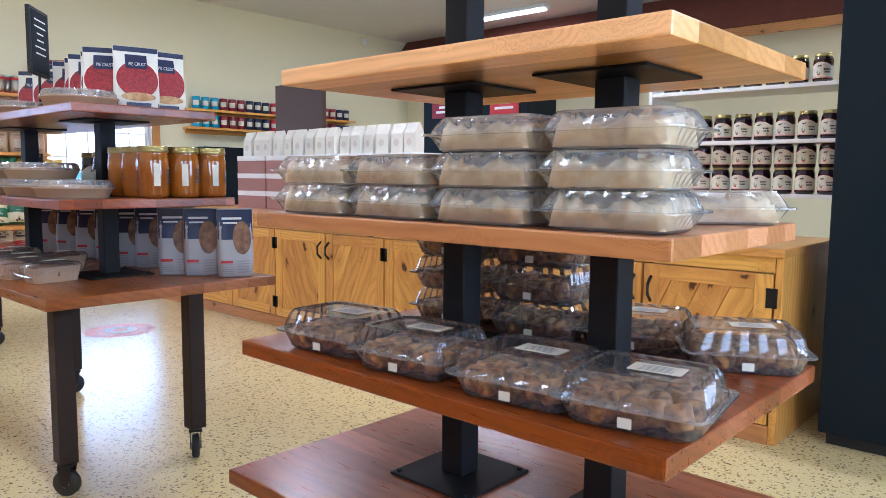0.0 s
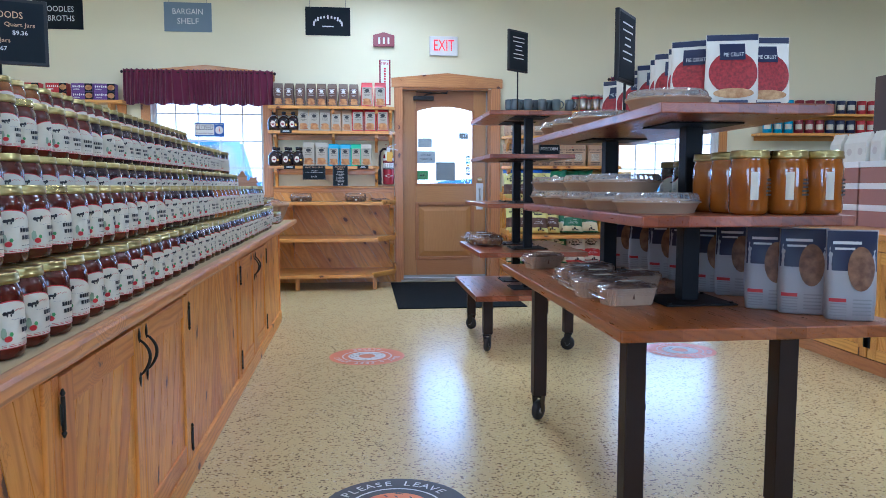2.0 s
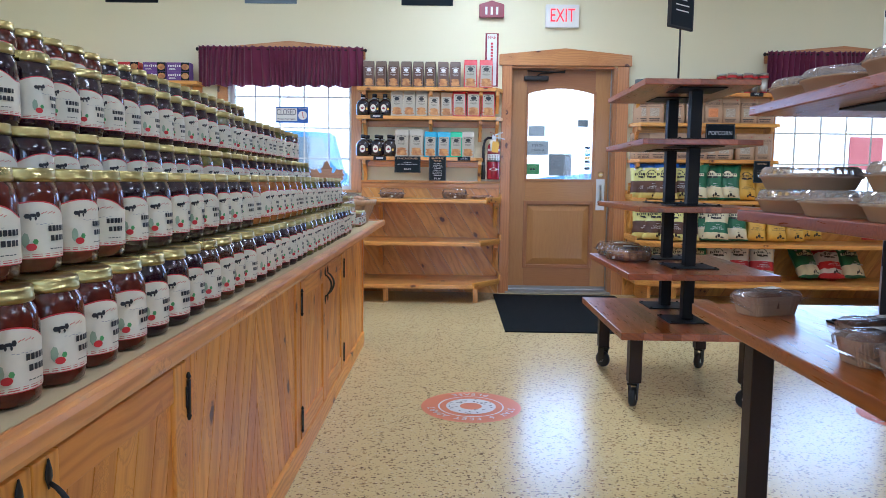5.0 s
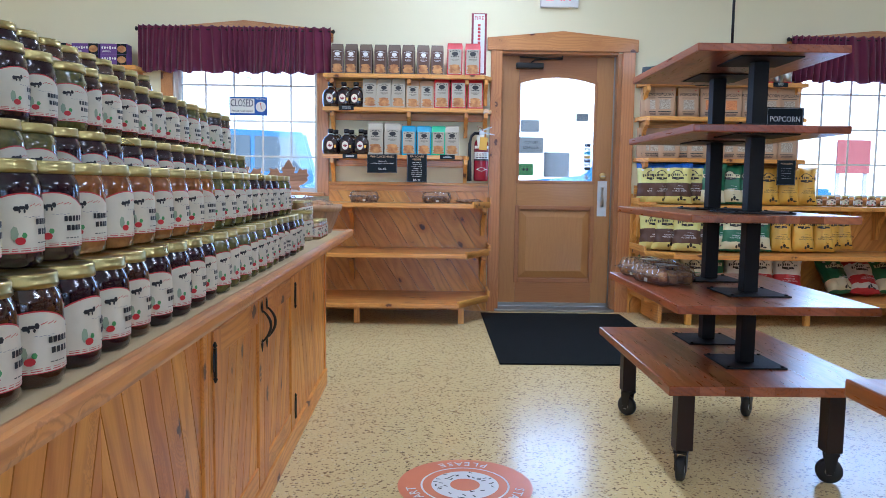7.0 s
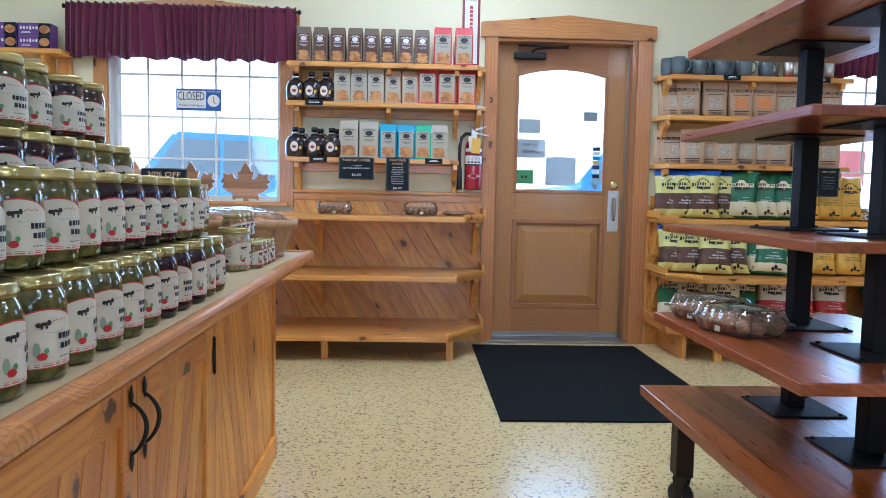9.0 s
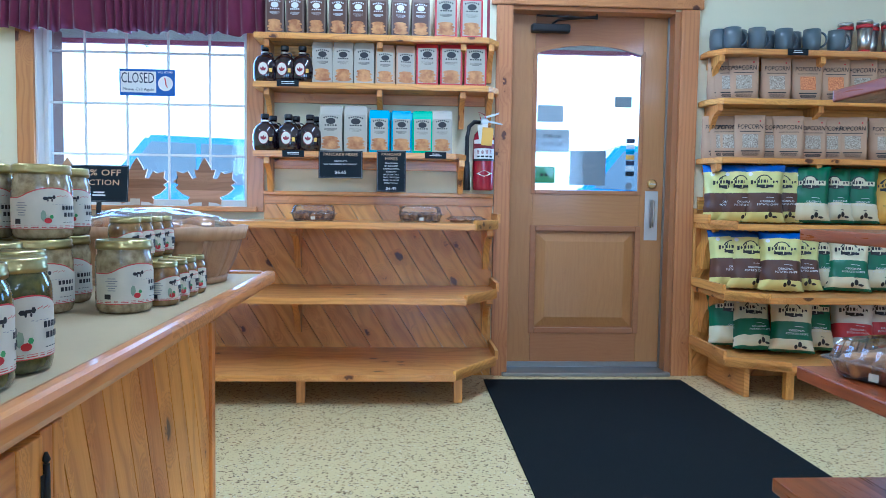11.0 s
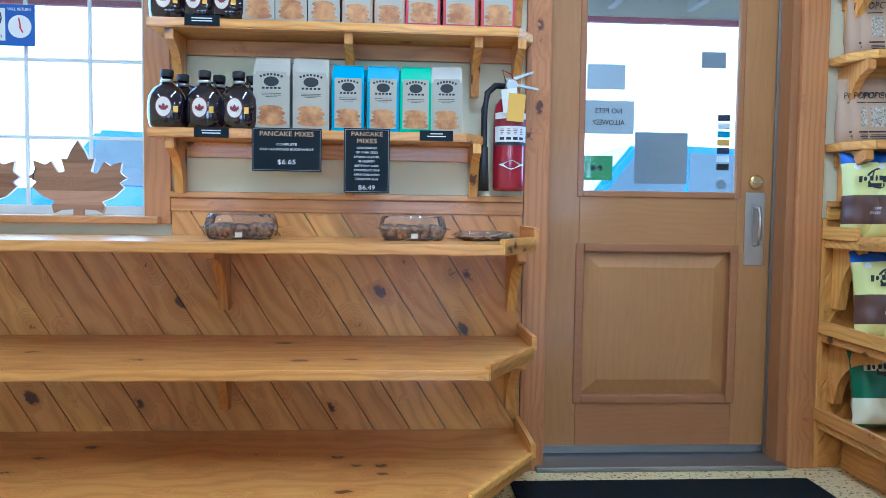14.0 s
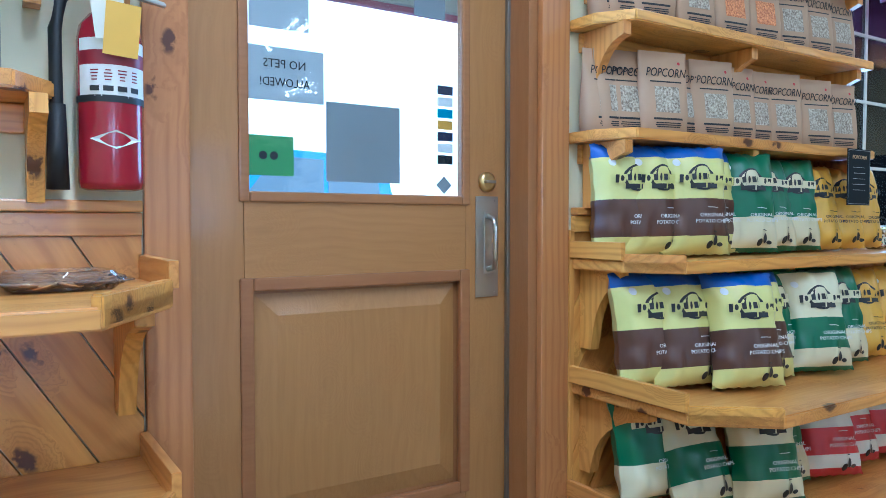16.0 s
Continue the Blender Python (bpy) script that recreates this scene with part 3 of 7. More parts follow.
    part("arm", tube(bmesh.new(), [(x1 + 0.03, 0.90, 2.07), (x1 + 0.05, 0.93, 2.09), (x1 + 0.10, 1.15, 2.10), (W - 0.02, 1.15, 2.115)], 0.007), IRON, closer)
    part("arm", tube(bmesh.new(), [(x1 + 0.10, 1.15, 2.09), (x1 + 0.06, 0.80, 2.11)], 0.006), IRON, closer)
    # threshold and kick strip
    part("kick_strip", boxed(x1, x1 + 0.006, a, b, 0.030, 0.060, 0.001), ALU, door)
    return door


entrance_door()
fr = tagged(new("trim_door"), "knotty pine casing with a peaked header round the entrance", "trim", kind="structure")
part("casing", boxed(W + 0.001, W + 0.024, 0.560, 0.655, 0.0, 2.149, 0.004), TRIM[2], fr)
part("casing", boxed(W + 0.001, W + 0.024, 1.640, 1.745, 0.0, 2.149, 0.004), TRIM[2], fr)
part("header", prism(bmesh.new(), [(0.53, 2.15), (1.765, 2.15), (1.765, 2.25), (1.148, 2.31), (0.53, 2.25)], 0, W + 0.001, W + 0.032, bevel=0.004), TRIM[1], fr)
part("jamb", boxed(W - 0.16, W + 0.001, DY0 - 0.02, DY0 + 0.002, 0.0, DZ), TRIM[2], fr)
part("jamb", boxed(W - 0.16, W + 0.001, DY1 - 0.002, 1.645, 0.0, DZ), DOORWOOD[2], fr)
part("jamb", boxed(W - 0.16, W + 0.001, DY0, DY1, DZ - 0.010, DZ + 0.012), TRIM[1], fr)
part("door_stop", boxed(W - 0.098, W - 0.085, DY1 - 0.012, DY1 + 0.001, 0.03, DZ - 0.01, 0.002), ALU, fr, "grey weather strip")
part("threshold", boxed(W - 0.16, W + 0.05, DY0 - 0.02, DY1 + 0.02, 0.0, 0.022, 0.006), ALU, fr, "worn aluminium threshold")


# ---------------------------------------------------------------- shelving beside the door
def chamfered(y0, y1, xf, cut, z, t, xb=W + 0.003, side="hi", bevel=0.004):
    """A shelf board against the wall, with its free corner cut off. side: the end with the cut, hi or lo."""
    cx, cy = cut
    if side == "hi":
        poly = [(xb, y0), (xf, y0), (xf, y1 - cy), (xf - cx, y1), (xb, y1)]
    else:
        poly = [(xb, y1), (xf, y1), (xf, y0 + cy), (xf - cx, y0), (xb, y0)]
    bm = bmesh.new()
    return prism(bm, poly, 2, z - t, z, bevel=bevel)


def bracket(y, z, reach, drop, t=0.03, xb=W + 0.003):
    """A sawn shelf bracket with a hollow curve."""
    n = 8
    pts = [(xb, z), (xb + reach, z), (xb + reach, z - 0.035)]
    for i in range(1, n):
        a = math.pi / 2 * i / n
        pts.append((xb + reach - (reach - 0.05) * math.sin(a), z - drop + (drop - 0.04) * math.cos(a)))
    pts += [(xb + 0.045, z - drop), (xb, z - drop)]
    bm = bmesh.new()
    lo = [bm.verts.new((px, y - t / 2, pz)) for px, pz in pts]
    hi = [bm.verts.new((px, y + t / 2, pz)) for px, pz in pts]
    for i in range(1, len(pts) - 1):
        bm.faces.new((lo[0], lo[i], lo[i + 1]))
        bm.faces.new((hi[0], hi[i + 1], hi[i]))
    for i in range(len(pts)):
        bm.faces.new((lo[i], hi[i], hi[(i + 1) % len(pts)], lo[(i + 1) % len(pts)]))
    bmesh.ops.recalc_face_normals(bm, faces=bm.faces)
    return bm


def clip_poly(poly, ya, yb, za, zb):
    """A polygon cut down to a rectangle."""
    for axis, lim, keep in ((0, ya, 1), (0, yb, -1), (1, za, 1), (1, zb, -1)):
        out = []
        for p, q in zip(poly, poly[1:] + poly[:1]):
            ip, iq = (p[axis] - lim) * keep >= 0, (q[axis] - lim) * keep >= 0
            if ip:
                out.append(p)
            if ip != iq:
                s = (lim - p[axis]) / (q[axis] - p[axis])
                out.append((p[0] + s * (q[0] - p[0]), p[1] + s * (q[1] - p[1])))
        poly = out
        if len(poly) < 3:
            return []
    return poly


def diagonal_boards(parent, y0, y1, z0, z1, x, width=0.118, angle=58.0, material=None, t=0.012, name="board", to=FRONT):
    """Slanting tongue-and-groove boards, each its own piece, with open V joints. angle: from the level, falling to the right."""
    a = radians(-angle)
    u, v = Vector((math.cos(a), math.sin(a))), Vector((-math.sin(a), math.cos(a)))
    cy, cz = (y0 + y1) / 2, (z0 + z1) / 2
    n = int(((y1 - y0) + (z1 - z0)) / width) + 2
    for i in range(-n, n):
        s0, s1 = i * width + 0.0007, (i + 1) * width - 0.0007
        poly = [Vector((cy, cz)) + u * p + v * q for p, q in ((-6, s0), (6, s0), (6, s1), (-6, s1))]
        poly = clip_poly([tuple(p) for p in poly], y0, y1, z0, z1)
        if len(poly) < 3:
            continue
        area2 = sum(p[0] * q[1] - q[0] * p[1] for p, q in zip(poly, poly[1:] + poly[:1]))
        if abs(area2) < 0.0008:
            continue
        # the board's own frame: grain along local x
        mid = Vector((sum(p[0] for p in poly) / len(poly), sum(p[1] for p in poly) / len(poly)))
        loc = [((Vector(p) - mid).dot(u), (Vector(p) - mid).dot(v)) for p in poly]
        bm = bmesh.new()
        e = 0.0012
        lo = [bm.verts.new((p, q, 0)) for p, q in loc]
        hi = [bm.verts.new((p, q - e if q > 0 else q + e, t)) for p, q in loc]
        bm.faces.new(hi)
        for k in range(len(loc)):
            bm.faces.new((lo[k], lo[(k + 1) % len(loc)], hi[(k + 1) % len(loc)], hi[k]))
        bmesh.ops.recalc_face_normals(bm, faces=bm.faces)
        m = at(0, 0, 0, to) @ Matrix.Translation((mid.x, mid.y, 0)) @ Matrix.Rotation(a, 4, "Z")
        m = Matrix.Translation(Vector(x) if not isinstance(x, float) else Vector((x, 0, 0))) @ m
        part(name, bm, material or PINE[0], parent, m=m)


def wall_shelves(name, label, y0, y1, uppers, lowers, side, brackets, wains, low_brackets, feet):
    """One built-in unit: narrow shelves above a rail, deep boxed shelves below, over slanting boards."""
    unit = thing(name, label, "shelf")
    for z, a, b, depth in uppers:
        part("shelf_board", chamfered(a, b, W + depth, (0.10, 0.07), z, 0.032, side=side), PINE[1], unit)
        part("cleat", boxed(W + 0.003, W + 0.022, a + 0.04, b - 0.04, z - 0.09, z - 0.033, 0.002), PINE[1], unit)
        for yb in brackets:
            if a < yb < b:
                part("bracket", bracket(yb, z - 0.0335, depth - 0.045, 0.19, xb=W + 0.0225), PINE[2], unit)
    part("cap_rail", boxed(W + 0.003, W + 0.034, wains[0], wains[1], 1.044, 1.068, 0.004), PINE[1], unit)
    part("rail", boxed(W + 0.003, W + 0.024, wains[0], wains[1], 0.995, 1.043, 0.003), PINE[1], unit)
    for z, a, b, depth, cut in lowers:
        part("shelf_board", chamfered(a, b, W + depth, cut, z, 0.034, xb=W + 0.018, side=side), PINE[1], unit)
        # raised lip round the cut corner
        cx, cy = cut
        ye, yc = (b, b - cy) if side == "hi" else (a, a + cy)
        p, q = Vector((W + depth - cx, ye, 0)), Vector((W + depth, yc, 0))
        d = (q - p).normalized()
        nrm = Vector((-d.y, d.x, 0)) if side == "lo" else Vector((d.y, -d.x, 0))
        bm = bmesh.new()
        prism(bm, [(p - d * 0.0).to_2d()[:], q.to_2d()[:], (q + nrm * 0.018).to_2d()[:], (p + nrm * 0.018).to_2d()[:]], 2, z - 0.03, z + 0.018, bevel=0.003)
        part("lip", bm, PINE[1], unit)
        box_end = boxed(W + 0.018, W + depth - cx, ye - 0.008 if side == "hi" else ye - 0.010, ye + 0.010 if side == "hi" else ye + 0.008, z + 0.0005, z + 0.05, 0.002)
        part("lip", box_end, PINE[0], unit)
        for yb in low_brackets:
            if a + 0.02 < yb < b - 0.02 and z > 0.4:
                part("bracket", bracket(yb, z - 0.0345, depth * 0.45, 0.24, 0.034, xb=W + 0.0175), PINE[2], unit)
        if z < 0.3:
            for yb in feet:
                part("foot", boxed(W + depth - 0.14, W + depth - 0.10, yb - 0.022, yb + 0.022, 0.0, z - 0.0345, 0.003), PINE[2], unit)
    return unit


left = wall_shelves("wall_shelf", "knotty pine wall shelves beside the entrance, lower ones almost empty", -0.78, 0.56,
                    [(1.920, -0.780, 0.566, 0.205), (1.658, -0.785, 0.568, 0.205), (1.284, -0.785, 0.392, 0.205)],
                    [(0.905, -2.30, 0.556, 0.545, (0.24, 0.145)), (0.530, -2.30, 0.553, 0.620, (0.30, 0.19)), (0.166, -2.30, 0.550, 0.715, (0.36, 0.245))],
                    "hi", (-0.715, -0.10, 0.36, 0.515), (-0.76, 0.556), (-1.9, -0.56, 0.515), (-1.6, -0.465, 0.325))
diagonal_boards(left, -2.30, 0.556, 0.0, 0.888, W + 0.003)
diagonal_boards(left, -0.76, 0.556, 0.889, 0.994, W + 0.003)
right = wall_shelves("wall_shelf", "knotty pine wall shelves stocked with popcorn, crisps and mugs", 1.76, 3.08,
                     [(1.897, 1.760, 3.09, 0.205), (1.622, 1.757, 3.09, 0.205), (1.290, 1.755, 3.09, 0.215)],
                     [(0.918, 1.757, 4.50, 0.36, (0.13, 0.10)), (0.545, 1.757, 4.50, 0.60, (0.15, 0.18)), (0.200, 1.752, 4.50, 0.66, (0.16, 0.28))],
                     "lo", (1.815, 2.4, 3.03), (1.77, 3.09), (1.815, 2.6, 3.8), (2.08, 3.0, 4.0))
diagonal_boards(right, 1.77, 4.5, 0.0, 0.994, W + 0.003, angle=-58.0)
part("post", boxed(W + 0.027, W + 0.045, 3.02, 3.11, 0.95, 2.2, 0.004), TRIM[2], right)
part("skirt_board", boxed(W + 0.03, W + 0.50, 1.860, 1.890, 0.0, 0.165, 0.003), PINE[0], right)
part("side_board", boxed(W + 0.003, W + 0.028, 1.7465, 1.765, 0.0, 1.0, 0.002), PINE[2], right)


# ---------------------------------------------------------------- jar counter
CT, CE = 0.796, -5.985       # height of the edge, far end
WT = 0.792                   # worktop inside the edge
CF = -0.405                  # face of the doors
CN = 0.9                     # near end
COUNTER = Matrix.Translation((-1.5, -0.33, 0)) @ Matrix.Rotation(radians(0.62), 4, "Z") @ Matrix.Translation((1.5, 0.33, 0))   # the counter stands a little askew


def jar_counter():
    c = thing("display_counter", "long knotty pine counter with slanted board doors and thick raised edge", "counter", m=COUNTER)
    top = boxed(CE + 0.0335, CN, -1.25, -0.3165, WT - 0.03, WT)
    part("worktop", top, plain("worn_laminate", (0.45, 0.35, 0.195), 0.7, vary=0.25, scale=5, spec=0.2), c, "pale worn laminate top")
    bm = bmesh.new()
    for a, b, c0, d in ((CE, CN, -0.316, -0.283), ):
        box(bm, a, b, c0, d, CT - 0.032, CT + 0.003, 0.010)
    part("edge_moulding", bm, OAK[0], c, "varnished oak nosing")
    part("edge_moulding", boxed(CE, CE + 0.033, -1.25, -0.3165, CT - 0.032, CT + 0.003, 0.010), OAK[1], c)
    part("carcass", boxed(-5.70, CN - 0.02, -1.22, CF - 0.022, 0.02, WT - 0.0305), CABINET[0], c)
    part("plinth", boxed(-5.735, CN - 0.02, CF - 0.020, CF + 0.012, 0.0, 0.085, 0.004), CABINET[0], c)
    part("top_rail", boxed(-5.735, CN - 0.02, CF - 0.020, CF + 0.004, 0.690, CT - 0.035, 0.003), CABINET[0], c)
    # end board
    part("end_panel", boxed(-5.735, -5.7005, -1.22, CF - 0.021, 0.0, CT - 0.035, 0.003), CABINET[2], c)
    to = Matrix(((-1, 0, 0, 0), (0, 0, 1, 0), (0, 1, 0, 0), (0, 0, 0, 1)))
    spans = [(-5.735, -4.835, "end"), (-4.835, -3.685, "pair"), (-3.685, -2.585, "fixed"), (-2.585, -1.395, "pair"), (-1.395, -0.295, "fixed"), (-0.295, CN - 0.02, "pair")]
    for x, x1, kind in spans:
        part("stile", boxed(x, x + 0.035, CF - 0.020, CF + 0.006, 0.086, 0.689, 0.003), CABINET[2], c)
        part("stile", boxed(x1 - 0.035, x1 - 0.0005, CF - 0.020, CF + 0.006, 0.086, 0.689, 0.003), CABINET[2], c)
        if kind != "pair":
            mid = (x + x1) / 2
            fixed = part("fixed_panel", boxed(x + 0.036, x1 - 0.036, CF - 0.021, CF - 0.012, 0.086, 0.689), CABINET[2], c)
            halves = [(x + 0.036, x1 - 0.036, 72.0)] if kind == "end" else [(x + 0.036, mid - 0.001, 72.0), (mid + 0.001, x1 - 0.036, -72.0)]
            for a, b, ang in halves:
                diagonal_boards(fixed, -b, -a, 0.0865, 0.6885, (0.0, CF - 0.0115, 0.0), width=0.078, angle=ang, t=0.010, to=to, material=CABINET[0])
            continue
        half = (x1 - x - 0.074) / 2
        for k in range(2):
            a = x + 0.036 + k * (half + 0.002)
            b = a + half
            door = part("cabinet_door", boxed(a, b, CF - 0.018, CF - 0.008, 0.092, 0.685), CABINET[2], c)
            part("door_stile", boxed(a, a + 0.066, CF - 0.0075, CF + 0.010, 0.092, 0.685, 0.003), CABINET[2], door)
            part("door_stile", boxed(b - 0.066, b, CF - 0.0075, CF + 0.010, 0.092, 0.685, 0.003), CABINET[2], door)
            part("door_rail", boxed(a + 0.0665, b - 0.0665, CF - 0.0075, CF + 0.008, 0.092, 0.160, 0.003), CABINET[0], door)
            part("door_rail", boxed(a + 0.0665, b - 0.0665, CF - 0.0075, CF + 0.008, 0.615, 0.685, 0.003), CABINET[0], door)
            diagonal_boards(door, -b + 0.067, -a - 0.067, 0.1605, 0.6145, (0.0, CF - 0.0075, 0.0), width=0.078, angle=-74.0, t=0.009, to=to, material=CABINET[0])
            hx = b - 0.033 if k == 0 else a + 0.033
            hy = CF + 0.010
            pts = [(hx + 0.004 * math.sin(math.pi * 2 * q / 12), hy + 0.002 + 0.028 * math.sin(math.pi * q / 12) ** 0.8, 0.550 + 0.100 * q / 12) for q in range(13)]
            bm = tube(bmesh.new(), pts, [0.0030 + 0.0016 * math.sin(math.pi * q / 12) for q in range(13)], 8)
            for zz, s in ((0.540, -1), (0.660, 1)):
                lathe(bm, [(0.002, -0.020), (0.009, -0.004), (0.008, 0.006), (0.002, 0.022)], 8, sy=0.35, m=Matrix.Translation((hx, hy + 0.003, zz)) @ (Matrix.Rotation(math.pi, 4, "X") if s < 0 else Matrix.Identity(4)))
            part("pull_handle", bm, IRON, door, "black wrought iron pull with leaf ends")
            gx = a - 0.001 if k == 0 else b + 0.001
            for zz in (0.17, 0.61):
                bm = boxed(gx - 0.012, gx + 0.012, CF + 0.0105, CF + 0.013, zz - 0.022, zz + 0.022, 0.001)
                tube(bm, [(gx, CF + 0.013, zz - 0.035), (gx, CF + 0.013, zz + 0.035)], 0.0045, 8)
                lathe(bm, [(0.002, 0), (0.006, 0.006), (0.002, 0.016)], 8, m=Matrix.Translation((gx, CF + 0.013, zz + 0.035)))
                lathe(bm, [(0.002, -0.016), (0.006, -0.006), (0.002, 0)], 8, m=Matrix.Translation((gx, CF + 0.013, zz - 0.035)))
                part("hinge", bm, IRON, door)
    # stepped risers for the jars
    part("riser", boxed(-4.80, CN - 0.1, -1.2, -0.532, WT + 0.0005, 1.000, 0.003), CABINET[0], c)
    part("riser", boxed(-4.62, CN - 0.1, -1.2, -0.728, 1.0005, 1.244, 0.003), CABINET[0], c)
    return c


jar_counter()


# ---------------------------------------------------------------- tiered tables on castors
def caster(parent, x, y, turn, r=0.045):
    m = Matrix.Translation((x, y, 0)) @ Matrix.Rotation(turn, 4, "Z")
    fork = bmesh.new()
    box(fork, -0.018, 0.030, -0.024, 0.024, 0.105, 0.116, 0.002)
    for s in (-1, 1):
        prism(fork, [(-0.022, 0.105), (0.026, 0.105), (0.012, 0.035), (-0.010, 0.035)], 1, s * 0.019 - 0.0015, s * 0.019 + 0.0015)
    bmesh.ops.transform(fork, matrix=m, verts=fork.verts)
    w = lathe(bmesh.new(), [(0.016, -0.014), (r - 0.006, -0.014), (r, -0.008), (r, 0.008), (r - 0.006, 0.014), (0.016, 0.014)], 24)
    bmesh.ops.transform(w, matrix=m @ Matrix.Translation((0, 0, r)) @ Matrix.Rotation(math.pi / 2, 4, "X"), verts=w.verts)
    hub = lathe(bmesh.new(), [(0.006, -0.0185), (0.015, -0.0165), (0.015, 0.0165), (0.006, 0.0185)], 12)
    bmesh.ops.transform(hub, matrix=m @ Matrix.Translation((0, 0, r)) @ Matrix.Rotation(math.pi / 2, 4, "X"), verts=hub.verts)
    fo = part("castor", fork, IRON, parent, "swivel castor")
    part("wheel", w, RUBBER, fo)
    part("hub", hub, CHROME, fo)


def tier_table(label, tiers, posts, legs, legw=0.060, post=0.055):
    """tiers: x0, x1, y0, y1, top, thickness, material, from the lowest up."""
    t = thing("display_table", label, "table", "tiered display tables")
    for x0, x1, y0, y1, z, th, mat in tiers:
        part("tabletop" if z == tiers[0][4] else "tier_shelf", boxed(x0, x1, y0, y1, z - th, z, 0.004), mat, t)
    low = tiers[0]
    for px, py in posts:
        for (a, b) in zip(tiers, tiers[1:]):
            z0, z1 = a[4], b[4] - b[5]
            p = part("post", boxed(px - post / 2, px + post / 2, py - post / 2, py + post / 2, z0 + 0.0065, z1 - 0.0065, 0.004), STEEL, t, "square black steel post")
            for z in (z0, z1 - 0.006):
                part("flange", boxed(px - 0.115, px + 0.115, py - 0.115, py + 0.115, z + 0.0003, z + 0.006, 0.002), STEEL, p)
            for sx in (-1, 1):
                for sy in (-1, 1):
                    part("bolt", lathe(bmesh.new(), [(0.007, 0), (0.006, 0.005)], 6, m=Matrix.Translation((px + sx * 0.10, py + sy * 0.10, z0 + 0.0062))), STEEL, p)
    for i, (lx, ly) in enumerate(legs):
        part("leg", boxed(lx - legw / 2, lx + legw / 2, ly - legw / 2, ly + legw / 2, 0.117, low[4] - low[5] - 0.001, 0.003), LEGSTEEL, t)
        caster(t, lx, ly, (0.7, -0.5, 2.4, 1.2)[i % 4])
    return t


tier_table("three-tier red cedar display table laden with pies and bags",
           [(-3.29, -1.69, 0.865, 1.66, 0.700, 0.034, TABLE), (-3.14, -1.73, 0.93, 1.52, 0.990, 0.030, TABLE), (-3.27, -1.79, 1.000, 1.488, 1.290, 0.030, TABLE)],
           [(-2.14, 1.245), (-2.90, 1.245)], [(-1.93, 0.99), (-1.93, 1.455), (-3.12, 1.005), (-3.12, 1.47)])
tier_table("five-tier cedar display table stacked with biscuit and cookie boxes",
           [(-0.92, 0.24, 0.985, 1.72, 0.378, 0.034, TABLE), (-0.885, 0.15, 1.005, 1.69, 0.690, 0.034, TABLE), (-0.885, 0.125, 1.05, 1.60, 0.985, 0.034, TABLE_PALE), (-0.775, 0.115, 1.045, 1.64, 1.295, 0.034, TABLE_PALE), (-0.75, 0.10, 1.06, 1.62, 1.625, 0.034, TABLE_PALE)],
           [(-0.51, 1.345), (-0.13, 1.345)], [(-0.80, 1.08), (-0.80, 1.62), (0.12, 1.08), (0.12, 1.62)], post=0.062)
tier_table("five-tier red cedar display table on castors, almost empty",
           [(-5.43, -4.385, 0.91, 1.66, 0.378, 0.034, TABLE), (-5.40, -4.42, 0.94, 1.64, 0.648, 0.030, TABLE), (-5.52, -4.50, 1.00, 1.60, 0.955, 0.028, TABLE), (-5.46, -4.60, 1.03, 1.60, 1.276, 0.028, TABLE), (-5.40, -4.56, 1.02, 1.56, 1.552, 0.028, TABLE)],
           [(-5.16, 1.325), (-4.74, 1.315)], [(-5.26, 1.01), (-4.51, 1.005), (-5.26, 1.565), (-4.50, 1.535)])

# ---------------------------------------------------------------- mat and floor stickers
tagged(new("door_mat", mesh_of(boxed(-7.90, -6.18, 0.505, 1.650, 0.0005, 0.010, 0.003), "door_mat", MAT)), "black rubber-backed mat on the floor before the entrance", "mat")


def disc(r, z, n=48, r0=0.0):
    bm = bmesh.new()
    a = [bm.verts.new((r * math.cos(2 * math.pi * i / n), r * math.sin(2 * math.pi * i / n), z)) for i in range(n)]
    if not r0:
        bm.faces.new(a)
    else:
        b = [bm.verts.new((r0 * math.cos(2 * math.pi * i / n), r0 * math.sin(2 * math.pi * i / n), z)) for i in range(n)]
        for i in range(n):
            bm.faces.new((b[i], a[i], a[(i + 1) % n], b[(i + 1) % n]))
    return bm


def floor_sticker(x, y, r, ring, centre, words_ink, top, low, turn, label):
    s = thing("floor_sticker", label, "sticker", "floor stickers", Matrix.Translation((x, y, 0)) @ Matrix.Rotation(turn, 4, "Z"))
    part("ring", disc(r, 0.0012), ring, s)
    part("inner_disc", disc(r * 0.66, 0.0018, r0=r * 0.63), words_ink, s)
    donut = lathe(bmesh.new(), [(r * 0.22, 0.0024), (r * 0.50, 0.0026)], 32, cap=False)
    part("ring_cake", donut, centre, s)
    rr = random.Random(3)
    bm = bmesh.new()
    for i in range(34):
        a, q = rr.uniform(0, 6.28), rr.uniform(0.25, 0.47) * r
        quad(bm, Matrix.Translation((q * math.cos(a), q * math.sin(a), 0.0028)) @ Matrix.Rotation(rr.uniform(0, 6), 4, "Z"), r * 0.07, r * 0.022)
    part("sprinkles", bm, INK, s)
    for words, radius, flip in ((top, 0.80, 1), (low, 0.80, -1)):
        n = len(words)
        for i, ch in enumerate(words):
            if ch == " ":
                continue
            a = math.pi / 2 * flip - flip * (i - (n - 1) / 2) * 0.17
            m = Matrix.Translation((radius * r * math.cos(a), radius * r * math.sin(a), 0.0024)) @ Matrix.Rotation(a - math.pi / 2 * flip, 4, "Z")
            letters(ch, r * 0.15, words_ink, s, m, "letter")
    return s


